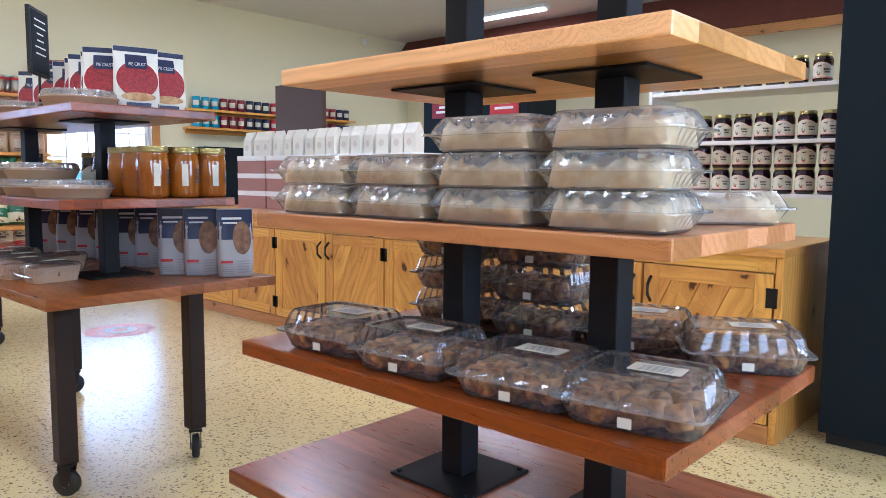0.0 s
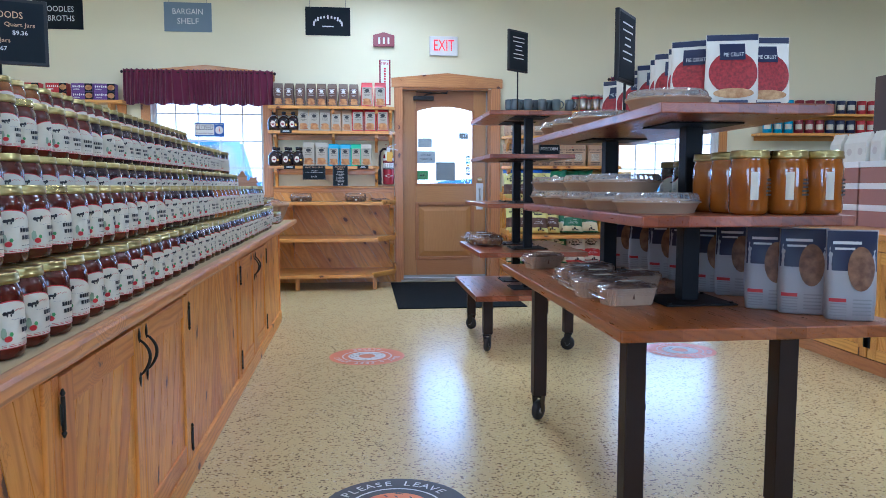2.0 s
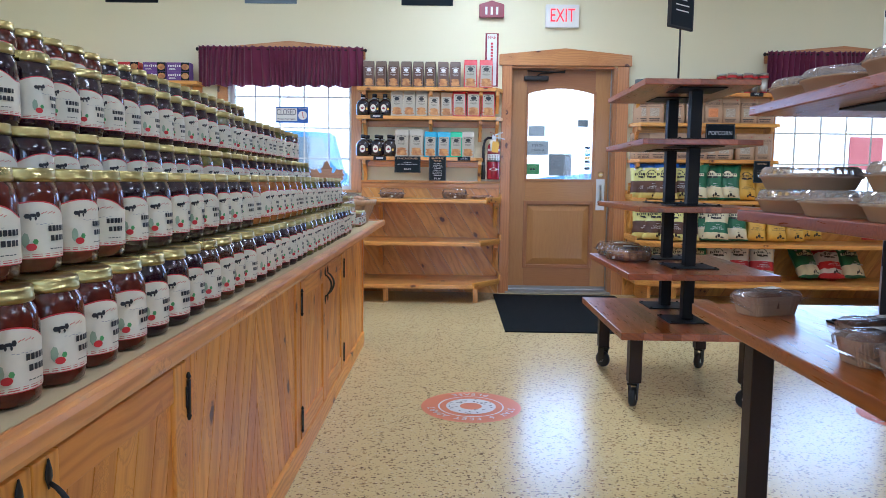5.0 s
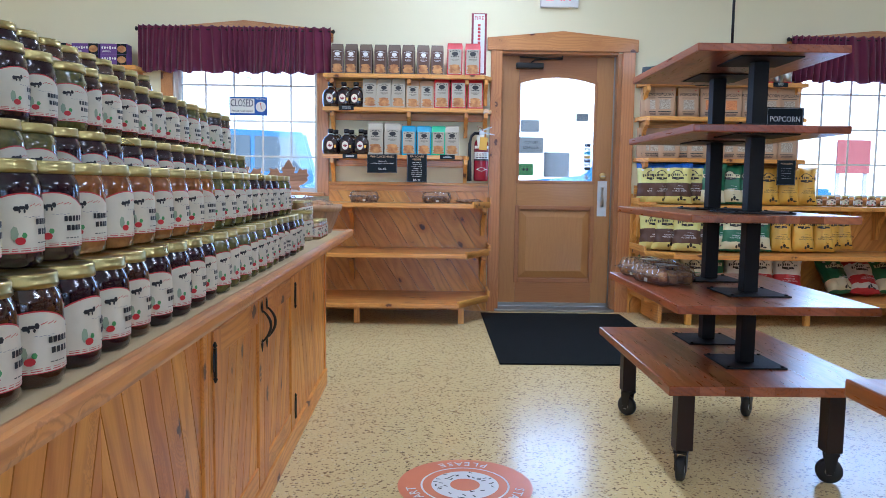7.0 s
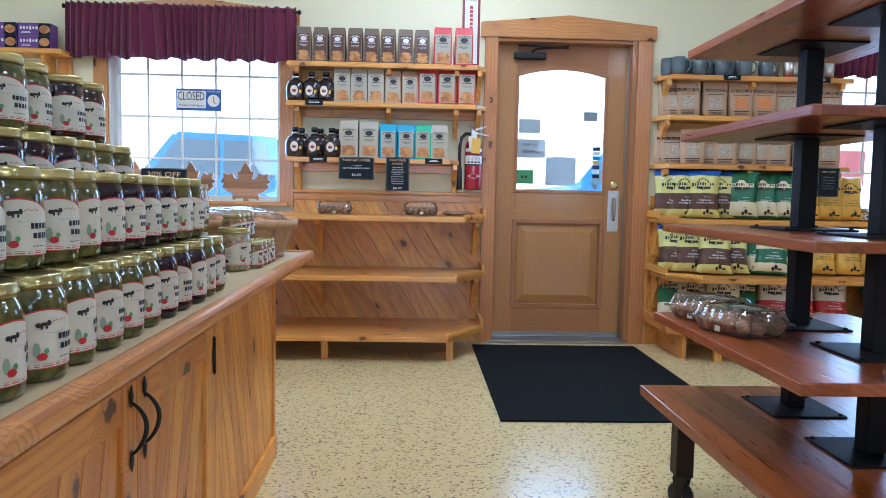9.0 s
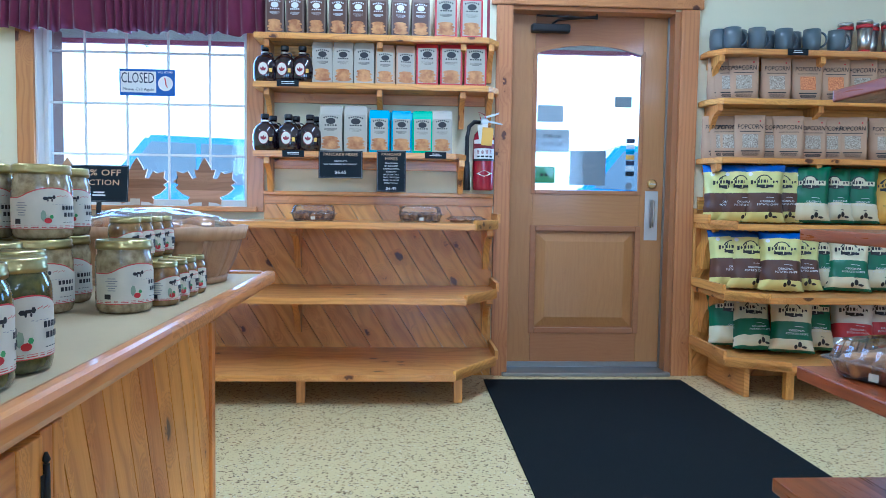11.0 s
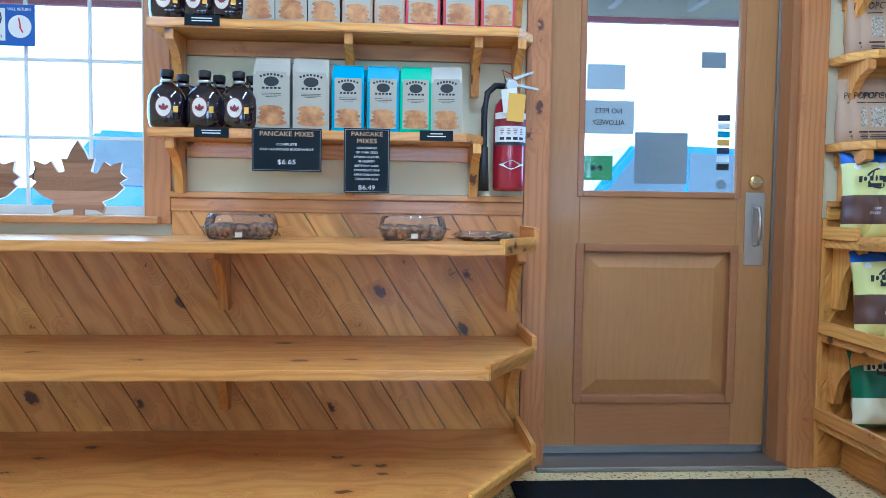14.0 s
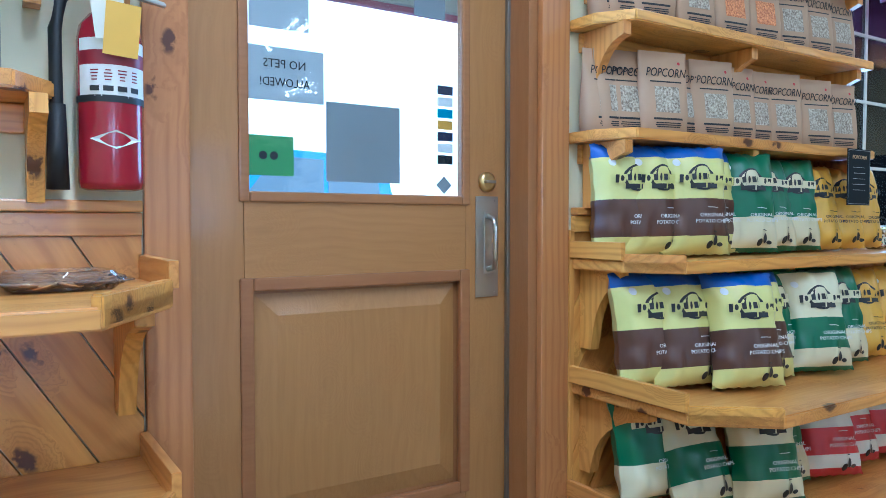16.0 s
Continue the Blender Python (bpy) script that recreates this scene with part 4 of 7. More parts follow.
floor_sticker(-4.45, 0.228, 0.236, DECAL, CHALK, CHALK, "STAY 6 FEET APART", "PLEASE", radians(-90), "round orange distance sticker with a ring cake on the floor")
floor_sticker(-4.40, 2.26, 0.225, DECAL, CHALK, CHALK, "STAY 6 FEET APART", "PLEASE", radians(-90), "round orange distance sticker with a ring cake on the floor")
floor_sticker(-2.25, 0.31, 0.252, INK, ORANGE, CHALK, "PLEASE LEAVE", "6 FEET APART", radians(90), "round black distance sticker with an orange ring cake on the floor")

# ---------------------------------------------------------------- goods: one function for each kind
RND = random.Random(11)


def T(x, y, z, turn=0.0, tilt=0.0):
    return Matrix.Translation((x, y, z)) @ Matrix.Rotation(radians(turn), 4, "Z") @ Matrix.Rotation(radians(tilt), 4, "Y")


STOCK = {}


def stock(key, make, m):
    """Puts one of a kind at m: built the first time, copied after that."""
    if key not in STOCK:
        STOCK[key] = make()
        STOCK[key].matrix_basis = m
        return STOCK[key]
    return copy_thing(STOCK[key], m)


def on_round(r, a, z):
    """A sheet that faces out from an upright cylinder at angle a."""
    return Matrix.Translation((r * math.cos(a), r * math.sin(a), z)) @ Matrix.Rotation(a, 4, "Z") @ FRONT


def wrap_label(bm, r, z0, z1, spread, mi, crown=0.0, n=12, off=0.0):
    """A label round a jar, its upper edge raised in the middle."""
    lo, hi = [], []
    for i in range(n + 1):
        s = 2 * i / n - 1
        a = off + s * spread
        top = z1 + crown * max(0.0, 1 - (s / 0.62) ** 2)
        lo.append(bm.verts.new((r * math.cos(a), r * math.sin(a), z0)))
        hi.append(bm.verts.new((r * math.cos(a), r * math.sin(a), top)))
    for i in range(n):
        f = bm.faces.new((lo[i], lo[i + 1], hi[i + 1], hi[i]))
        f.material_index, f.smooth = mi, True


SAGE = plain("sage_print", (0.30, 0.38, 0.26), 0.5)


def preserve_jar(fill, label, r=0.0455, h=0.138, lid=GOLDLID, name="preserve_jar", group="preserve jars on the counter", wide=False, narrow=False):
    j = thing(name, label, "jar", group)
    s = h / 0.128
    neck = r * (0.92 if wide else 0.84)
    prof = [(r * 0.80, 0.0), (r * 0.95, 0.004 * s), (r, 0.012 * s), (r, 0.088 * s), (r * 0.985, 0.096 * s), (r * 0.93, 0.104 * s), (neck, 0.111 * s), (neck * 0.99, 0.114 * s)]
    part("glass", lathe(bmesh.new(), prof, 22), FILLS[fill], j)
    bm = lathe(bmesh.new(), [(neck * 1.03, 0.1115 * s), (neck * 1.07, 0.1125 * s), (neck * 1.07, 0.118 * s), (neck * 1.04, 0.119 * s), (neck * 1.05, 0.1245 * s), (neck * 1.02, h), (neck * 0.94, h), (neck * 0.92, h - 0.0012), (0.001, h - 0.0012)], 26)
    part("lid", bm, lid, j, "gold screw lid")
    bm = bmesh.new()
    R = r + 0.0006
    if narrow:
        wrap_label(bm, R, 0.03 * s, 0.085 * s, 0.20, 0)
        bars(bm, on_round(R + 0.0006, 0.85, 0.055 * s), 0.035, 0.05, 5, 2, 3, 0.5)
        part("label", bm, [PAPER, RED, INK], j, "narrow white label")
        return j
    wrap_label(bm, R - 0.0003, 0.0178 * s, 0.0715 * s, 1.77, 1, 0.0172 * s, 18)
    wrap_label(bm, R, 0.019 * s, 0.070 * s, 1.75, 0, 0.017 * s, 18)
    wrap_label(bm, R + 0.0003, 0.0205 * s, 0.0216 * s, 1.72, 1)
    wrap_label(bm, R + 0.0003, 0.0232 * s, 0.0238 * s, 1.72, 1)
    q = 0.0008
    # small dark emblem, fine script, two bold words, a red and green picture
    for da, dz, w2, h2 in ((-0.24, 0.0, 0.008, 0.007), (-0.10, 0.0012, 0.010, 0.005), (0.03, 0.0022, 0.006, 0.008), (-0.16, -0.003, 0.003, 0.006), (-0.03, -0.003, 0.003, 0.006)):
        quad(bm, on_round(R + q, da, 0.0700 * s + dz), w2, h2, 2, 6)
    for i in range(5):
        quad(bm, on_round(R + q, 0.16 + 0.09 * i, (0.0735 + 0.0012 * (i % 2)) * s) @ Matrix.Rotation(0.5, 4, "Z"), 0.0042, 0.0009, 1)
        quad(bm, on_round(R + q, 0.0 + 0.11 * i, (0.0605 - 0.0008 * (i % 2)) * s), 0.0035, 0.0008, 4)
    for a0, zz, w2 in ((0.36, 0.0545, 0.005), (0.50, 0.0545, 0.0055), (0.64, 0.0545, 0.005), (0.78, 0.0545, 0.0055), (0.92, 0.0545, 0.004), (0.44, 0.0425, 0.006), (0.60, 0.0425, 0.0055), (0.75, 0.0425, 0.0055), (0.89, 0.0425, 0.005)):
        quad(bm, on_round(R + q, a0, zz * s), w2, 0.0075, 2)
    for i in range(4):
        quad(bm, on_round(R + q, 0.40 + 0.13 * i, 0.0295 * s), 0.0045, 0.0012, 2)
    bars(bm, on_round(R + q, -1.00, 0.052 * s), 0.022, 0.026, 6, 4, 8, 0.35)
    quad(bm, on_round(R + q, -1.15, 0.031 * s), 0.012, 0.009, 2)
    quad(bm, on_round(R + q, -0.16, 0.0325 * s), 0.0130, 0.0100, 1, 9)
    quad(bm, on_round(R + q, -0.30, 0.0410 * s), 0.0095, 0.0200, 5, 7)
    quad(bm, on_round(R + q, -0.05, 0.0390 * s), 0.0070, 0.0080, 3, 6)
    part("label", bm, [PAPER, RED, INK, LEAFGREEN, GREYINK, SAGE], j, "white paper label")
    return j


def big_pouch(front, label, w=0.17, h=0.27, d=0.07, name="food_pouch", group="", category="pouch", back=None):
    """A standing pouch: flat crimped top, full at the foot. front(bm) adds the print."""
    p = thing(name, label, category, group)
    n, bm = 8, bmesh.new()
    rows = [(0.0, 0.90, 0.8), (0.02, 0.95, 1.0), (0.25, 1.0, 0.95), (0.5, 0.99, 0.72), (0.72, 0.97, 0.42), (0.88, 0.98, 0.10), (1.0, 0.99, 0.03)]
    rings = []
    for z, sw, sd in rows:
        ring = []
        for i in range(n * 2):
            a = 2 * math.pi * i / (n * 2)
            c, s = math.cos(a), math.sin(a)
            ring.append(bm.verts.new((d / 2 * sd * math.copysign(abs(c) ** 0.75, c), w / 2 * sw * math.copysign(abs(s) ** 0.45, s), z * h)))
        rings.append(ring)
    for a, b in zip(rings, rings[1:]):
        for i in range(n * 2):
            f = bm.faces.new((a[i], a[(i + 1) % (2 * n)], b[(i + 1) % (2 * n)], b[i]))
            f.smooth = True
    bm.faces.new(rings[0][::-1])
    bm.faces.new(rings[-1])
    part("bag", bm, back or KRAFT, p)

    def skin(y, z):
        """How far the front stands out at a place."""
        zz = max(0.0, min(1.0, z / h))
        for (z0, a0, b0), (z1, a1, b1) in zip(rows, rows[1:]):
            if z0 <= zz <= z1:
                t = (zz - z0) / (z1 - z0)
                sd, sw = b0 + (b1 - b0) * t, a0 + (a1 - a0) * t
                break
        s = min(0.999, abs(y) / (w / 2 * sw)) ** (1 / 0.45)
        return d / 2 * sd * max(0.0, 1 - s * s) ** 0.375

    def patch(bm, y, z, ww, hh, mi, shape=0, k=6, lift=0.0012):
        """A printed patch that follows the bag's front."""
        grid = [[None] * (k + 1) for _ in range(k + 1)]
        for i in range(k + 1):
            for jj in range(k + 1):
                u, v = 2 * i / k - 1, 2 * jj / k - 1
                if shape:
                    u, v = u * math.sqrt(max(0, 1 - v * v / 2)), v * math.sqrt(max(0, 1 - u * u / 2))
                yy, zz = y + u * ww / 2, z + v * hh / 2
                grid[i][jj] = bm.verts.new((skin(yy, zz) + lift, yy, zz))
        for i in range(k):
            for jj in range(k):
                f = bm.faces.new((grid[i][jj], grid[i + 1][jj], grid[i + 1][jj + 1], grid[i][jj + 1]))
                f.material_index, f.smooth = mi, True

    front(p, patch, skin)
    return p


def popcorn_bag(fill):
    def front(p, patch, skin):
        bm = bmesh.new()
        patch(bm, 0, 0.098, 0.085, 0.078, 0)
        part("window", bm, fill, p, "clear window on the popcorn")
        printed(p, patch, INK, *[(0, z, w, h, 0, 4) for z, w, h in ((0.040, 0.10, 0.006), (0.028, 0.085, 0.003), (0.022, 0.09, 0.003), (0.016, 0.08, 0.003), (0.152, 0.11, 0.004))])
        letters("POPCORN", 0.026, INK, p, Matrix.Translation((skin(0, 0.178) + 0.006, 0, 0.178)) @ Matrix.Rotation(radians(12), 4, "Y") @ FRONT, width=0.135)
        bm = bmesh.new()
        patch(bm, 0.055, 0.212, 0.010, 0.010, 0, 1, 3)
        part("sticker", bm, RED, p)
    return big_pouch(front, "kraft paper popcorn pouch with a clear window", 0.172, 0.245, 0.075, "popcorn_pouch", "popcorn pouches")


def printed(p, patch, mat, *places, lab=""):
    """Prints patches on a pouch, each its own part."""
    for pl in places:
        bm = bmesh.new()
        patch(bm, *pl[:4], 0, *pl[4:])
        part("print", bm, mat, p, lab)


def crust_pouch():
    def front(p, patch, skin):
        printed(p, patch, NAVY, (0, 0.226, 0.150, 0.018, 0, 4), (0, 0.018, 0.142, 0.034, 0, 4), (-0.002, 0.182, 0.074, 0.050, 0, 4, 0.004))
        printed(p, patch, CHERRY, (0, 0.118, 0.142, 0.132, 1, 8, 0.0018), lab="printed cherry filling")
        printed(p, patch, CRUST, (0, 0.056, 0.118, 0.030, 1, 6, 0.003))
        letters("PIE CRUST", 0.012, CHALK, p, Matrix.Translation((skin(0, 0.172) + 0.008, 0, 0.172)) @ Matrix.Rotation(radians(8), 4, "Y") @ FRONT, width=0.058)
    return big_pouch(front, "white and navy pie crust mix pouch with a red cherry picture", 0.157, 0.236, 0.075, "baking_mix_pouch", "baking mix pouches", "pouch", OFFWHITE)


GREYWHITE = plain("grey_white_pouch", (0.40, 0.39, 0.40), 0.4)


def dough_pouch():
    def front(p, patch, skin):
        printed(p, patch, NAVY, (0.0, 0.190, 0.122, 0.108, 0, 6, 0.0012))
        printed(p, patch, BREAD, (0.022, 0.142, 0.066, 0.120, 1, 6, 0.003))
        printed(p, patch, CHALK, (-0.012, 0.212, 0.07, 0.008, 0, 3, 0.003), (-0.018, 0.196, 0.05, 0.006, 0, 3, 0.003))
        printed(p, patch, RED, (-0.034, 0.056, 0.042, 0.010, 0, 3))
        bm = bmesh.new()
        for i in range(5):
            patch(bm, 0.026, 0.058 - 0.010 * i, 0.046, 0.004, 0, k=3)
            patch(bm, -0.032, 0.046 - 0.008 * i, 0.04, 0.003, 0, k=3)
        part("print", bm, GREYINK, p)
    return big_pouch(front, "grey-white bread mix pouch with a brown loaf picture", 0.130, 0.248, 0.062, "bread_mix_pouch", "bread mix pouches", "pouch", GREYWHITE)


def crisp_bag(kind):
    """A pillow bag with crimped ends. kind: yellow, green, gold, red."""
    names = {"yellow": "yellow and brown potato crisp bag with a blue top", "green": "dark green potato crisp bag with a cream foot", "silver": "cream and green potato crisp bag", "gold": "golden yellow potato crisp bag", "red": "red and white potato crisp bag"}
    bands = {"yellow": [(0.0, 0), (0.18, 1), (0.48, 0), (0.88, 2)], "green": [(0.0, 1), (0.04, 0), (0.34, 1)], "silver": [(0.0, 1), (0.05, 0), (0.22, 1), (0.52, 0), (0.94, 1)], "gold": [(0.0, 0), (0.97, 0)], "red": [(0.0, 1), (0.10, 0), (0.22, 1), (0.45, 0), (0.82, 1)]}[kind]
    mats = {"yellow": [YELLOW, BROWN, BLUE], "green": [CREAMP, GREEN, GREEN], "silver": [CREAMP, GREEN, GREEN], "gold": [GOLD, YELLOW, GOLD], "red": [OFFWHITE, RED, RED]}[kind]
    w, h, d = (0.236, 0.325, 0.125) if kind != "gold" else (0.19, 0.31, 0.11)
    b = thing("crisp_bag", names[kind], "crisp bag", "potato crisp bags")
    nu, nv = 14, 24
    bm = bmesh.new()
    
    def depth(u, v):
        e = max(0.0, 1 - abs(u) ** 3.2) * max(0.0, 1 - abs(2 * v - 1) ** 5)
        return d / 2 * e ** 0.7 * (1.0 + 0.16 * math.sin(7 * u + 3 * v) * (0.4 + abs(2 * v - 1)) + 0.10 * math.sin(23 * v + 5 * u) * abs(u) + 0.05 * math.sin(17 * u - 9 * v))

    def wide(v):
        return w / 2 * (1 - 0.14 * math.sin(math.pi * v) ** 0.7 + 0.012 * math.sin(31 * v))

    for side in (1, -1):
        g = [[bm.verts.new((side * depth(2 * i / nu - 1, j / nv) + (0.003 * side if 0 < j < nv and 0 < i < nu else 0.0) + 0.004 * math.sin(9 * i / nu) * (abs(2 * j / nv - 1) > 0.85), wide(j / nv) * (2 * i / nu - 1), h * j / nv + (0.004 * (i % 2) if j in (0, nv) else 0))) for j in range(nv + 1)] for i in range(nu + 1)]
        for i in range(nu):
            for j in range(nv):
                q = (g[i][j], g[i + 1][j], g[i + 1][j + 1], g[i][j + 1])
                f = bm.faces.new(q if side > 0 else q[::-1])
                f.smooth = True
                f.material_index = [mi for z, mi in bands if z <= (j + 0.5) / nv][-1]
    part("bag", bm, mats, b)

    def stuck(bm, y, v, ww, hh, mi, shape=0, lift=0.0025, k=5):
        g = []
        for i in range(k + 1):
            row = []
            for j in range(k + 1):
                p, q = 2 * i / k - 1, 2 * j / k - 1
                if shape:
                    p, q = p * math.sqrt(max(0, 1 - q * q / 2)), q * math.sqrt(max(0, 1 - p * p / 2))
                yy, vv = y + p * ww / 2, v + q * hh / 2 / h
                row.append(bm.verts.new((depth(yy / wide(vv), vv) + 0.003 + lift, yy, vv * h)))
            g.append(row)
        for i in range(k):
            for j in range(k):
                f = bm.faces.new((g[i][j], g[i + 1][j], g[i + 1][j + 1], g[i][j + 1]))
                f.material_index, f.smooth = mi, True

    bm = bmesh.new()
    stuck(bm, 0, 0.690, 0.088, 0.078, 0, 1)
    stuck(bm, 0, 0.690, 0.076, 0.066, 1, 1, 0.0035)
    stuck(bm, 0, 0.680, 0.158, 0.026, 1, 0, 0.0055)
    for i in range(9):
        stuck(bm, -0.064 + 0.016 * i, 0.680 + 0.012 * (1 - ((i - 4) / 4) ** 2), 0.0095 if i % 4 else 0.012, 0.018 if i % 3 else 0.023, 0, i % 2, 0.0068, 2)
    stuck(bm, 0.004, 0.612, 0.088, 0.014, 0, 0, 0.0055)
    part("print", bm, [INK, mats[0]], b, "dark brand mark on a light ground")
    bm = bmesh.new()
    stuck(bm, 0.03, 0.42, 0.045, 0.0022, 0)
    ink = CHALK if kind != "gold" else INK
    part("print", bm, ink, b)
    for words, v, ww in (("ORIGINAL", 0.345, 0.078), ("POTATO CHIPS", 0.290, 0.108)):
        letters(words, 0.011, ink, b, Matrix.Translation((depth(0.1, v) + 0.0075, 0.018, v * h)) @ FRONT, width=ww)
    bm = bmesh.new()
    stuck(bm, 0.03, 0.20, 0.022, 0.003, 0)
    stuck(bm, 0.035, 0.125, 0.022, 0.03, 0, 1)
    stuck(bm, 0.060, 0.09, 0.03, 0.012, 0, 1)
    stuck(bm, 0.015, 0.085, 0.016, 0.022, 0, 1)
    part("print", bm, INK, b)
    bm = bmesh.new()
    stuck(bm, -0.07, 0.83, 0.022, 0.022, 0, 1)
    part("sticker", bm, CHALK, b)
    return b


def mix_bag(paper, panel, label, w=0.115, h=0.245, d=0.075, dark_panel=False):
    """A block-bottom paper bag with a folded top, an oval emblem and a stack of pancakes on it."""
    b = thing("mix_bag", label, "paper bag", "baking mix bags")
    bm = bmesh.new()
    rows = [(0, 1, 1), (0.74, 1.0, 0.98), (0.90, 0.99, 0.45), (0.975, 0.95, 0.17), (1.0, 0.93, 0.15)]
    prev = None
    for z, sw, sd in rows:
        y, x = w / 2 * sw, d / 2 * sd
        ring = [bm.verts.new(p) for p in ((x, -y, z * h), (x, y, z * h), (0, y - (0.010 if 0.1 < z < 0.97 else 0.0), z * h), (-x, y, z * h), (-x, -y, z * h), (0, -y + (0.010 if 0.1 < z < 0.97 else 0.0), z * h))]
        if prev:
            for i in range(6):
                bm.faces.new((prev[i], prev[(i + 1) % 6], ring[(i + 1) % 6], ring[i]))
        else:
            bm.faces.new(ring[::-1])
        prev = ring
    bm.faces.new(prev)
    part("bag", bm, paper, b)
    m = at(d / 2 + 0.0006, 0, h * 0.42)
    bm = bmesh.new()
    quad(bm, m, w * 0.84, h * 0.74)
    part("print", bm, panel, b)
    bm = bmesh.new()
    up = at(d / 2 + 0.0012, 0, 0)
    quad(bm, up @ Matrix.Translation((0, h * 0.655, 0)), w * 0.42, h * 0.135, 0, 14)
    for k in range(7):
        quad(bm, up @ Matrix.Translation(((k - 3) * 0.095 * w, h * (0.752 - 0.006 * (k - 3) ** 2 * 0.5), 0.0003)) @ Matrix.Rotation(-0.12 * (k - 3), 4, "Z"), w * 0.06, h * 0.030)
    for k in range(5):
        quad(bm, up @ Matrix.Translation(((k - 2) * 0.11 * w, h * 0.567, 0.0003)), w * 0.075, h * 0.028)
    bars(bm, up @ Matrix.Translation((0, h * 0.47, 0)), w * 0.55, h * 0.07, 3, 0, 2, 0.3)
    part("print", bm, INK if not dark_panel else CHALK, b)
    bm = bmesh.new()
    for i in range(4):
        quad(bm, at(d / 2 + 0.0014 + 0.0003 * i, 0.003 * (-1) ** i, h * (0.10 + 0.062 * i)), w * (0.82 - 0.04 * i), h * 0.095, 0, 14)
    part("print", bm, PANCAKE, b, "printed stack of pancakes")
    return b


def syrup_bottle():
    b = thing("syrup_bottle", "small dark maple syrup jug with an oval label", "bottle", "syrup jugs")
    prof = [(0.046, 0), (0.055, 0.006), (0.060, 0.03), (0.061, 0.078), (0.057, 0.108), (0.044, 0.134), (0.024, 0.148), (0.019, 0.154), (0.019, 0.176)]
    part("glass", lathe(bmesh.new(), prof, 22, sx=0.72, sy=1.08), mottled("maple_syrup", (0.016, 0.007, 0.010), (0.008, 0.004, 0.007), 12, 0.08, 0.9, 0.02) if "maple_syrup" not in bpy.data.materials else bpy.data.materials["maple_syrup"], b)
    part("cap", lathe(bmesh.new(), [(0.021, 0.176), (0.022, 0.178), (0.022, 0.196), (0.020, 0.199), (0.001, 0.199)], 16), RUBBER, b)
    part("collar", lathe(bmesh.new(), [(0.0195, 0.155), (0.0225, 0.158), (0.0225, 0.163), (0.0195, 0.166)], 14, cap=False), CHROME, b)
    part("handle", tube(bmesh.new(), [(0, 0.020, 0.160), (0, 0.036, 0.157), (0, 0.040, 0.145), (0, 0.034, 0.134)], 0.004, 8), RUBBER, b)
    bm = bmesh.new()
    m = at(0.0455, -0.004, 0.068)
    quad(bm, m, 0.056, 0.072, 0, 20)
    quad(bm, m @ Matrix.Translation((0, 0, 0.0006)), 0.050, 0.066, 1, 20)
    pts = maple(0.034)
    f = bm.faces.new([bm.verts.new(m @ Vector((x, y, 0.0018))) for x, y in pts])
    f.material_index = 0
    quad(bm, at(0.0445, 0.036, 0.060), 0.016, 0.022, 2)
    part("label", bm, [DARKRED, OFFWHITE, GOLD], b, "cream oval label with a red leaf")
    return b


def maple(w):
    """The outline of a maple leaf, w wide, upright on its stalk."""
    half = [(0.05, -0.39), (0.05, -0.33), (0.19, -0.34), (0.25, -0.37), (0.27, -0.29), (0.24, -0.25), (0.36, -0.20), (0.47, -0.10), (0.42, -0.05), (0.50, 0.0), (0.43, 0.06), (0.45, 0.17), (0.33, 0.13), (0.27, 0.17), (0.20, 0.05), (0.13, 0.06), (0.17, 0.20), (0.11, 0.19), (0.07, 0.28), (0.0, 0.39)]
    return [(x * w, y * w) for x, y in half] + [(-x * w, y * w) for x, y in half[-2::-1]]


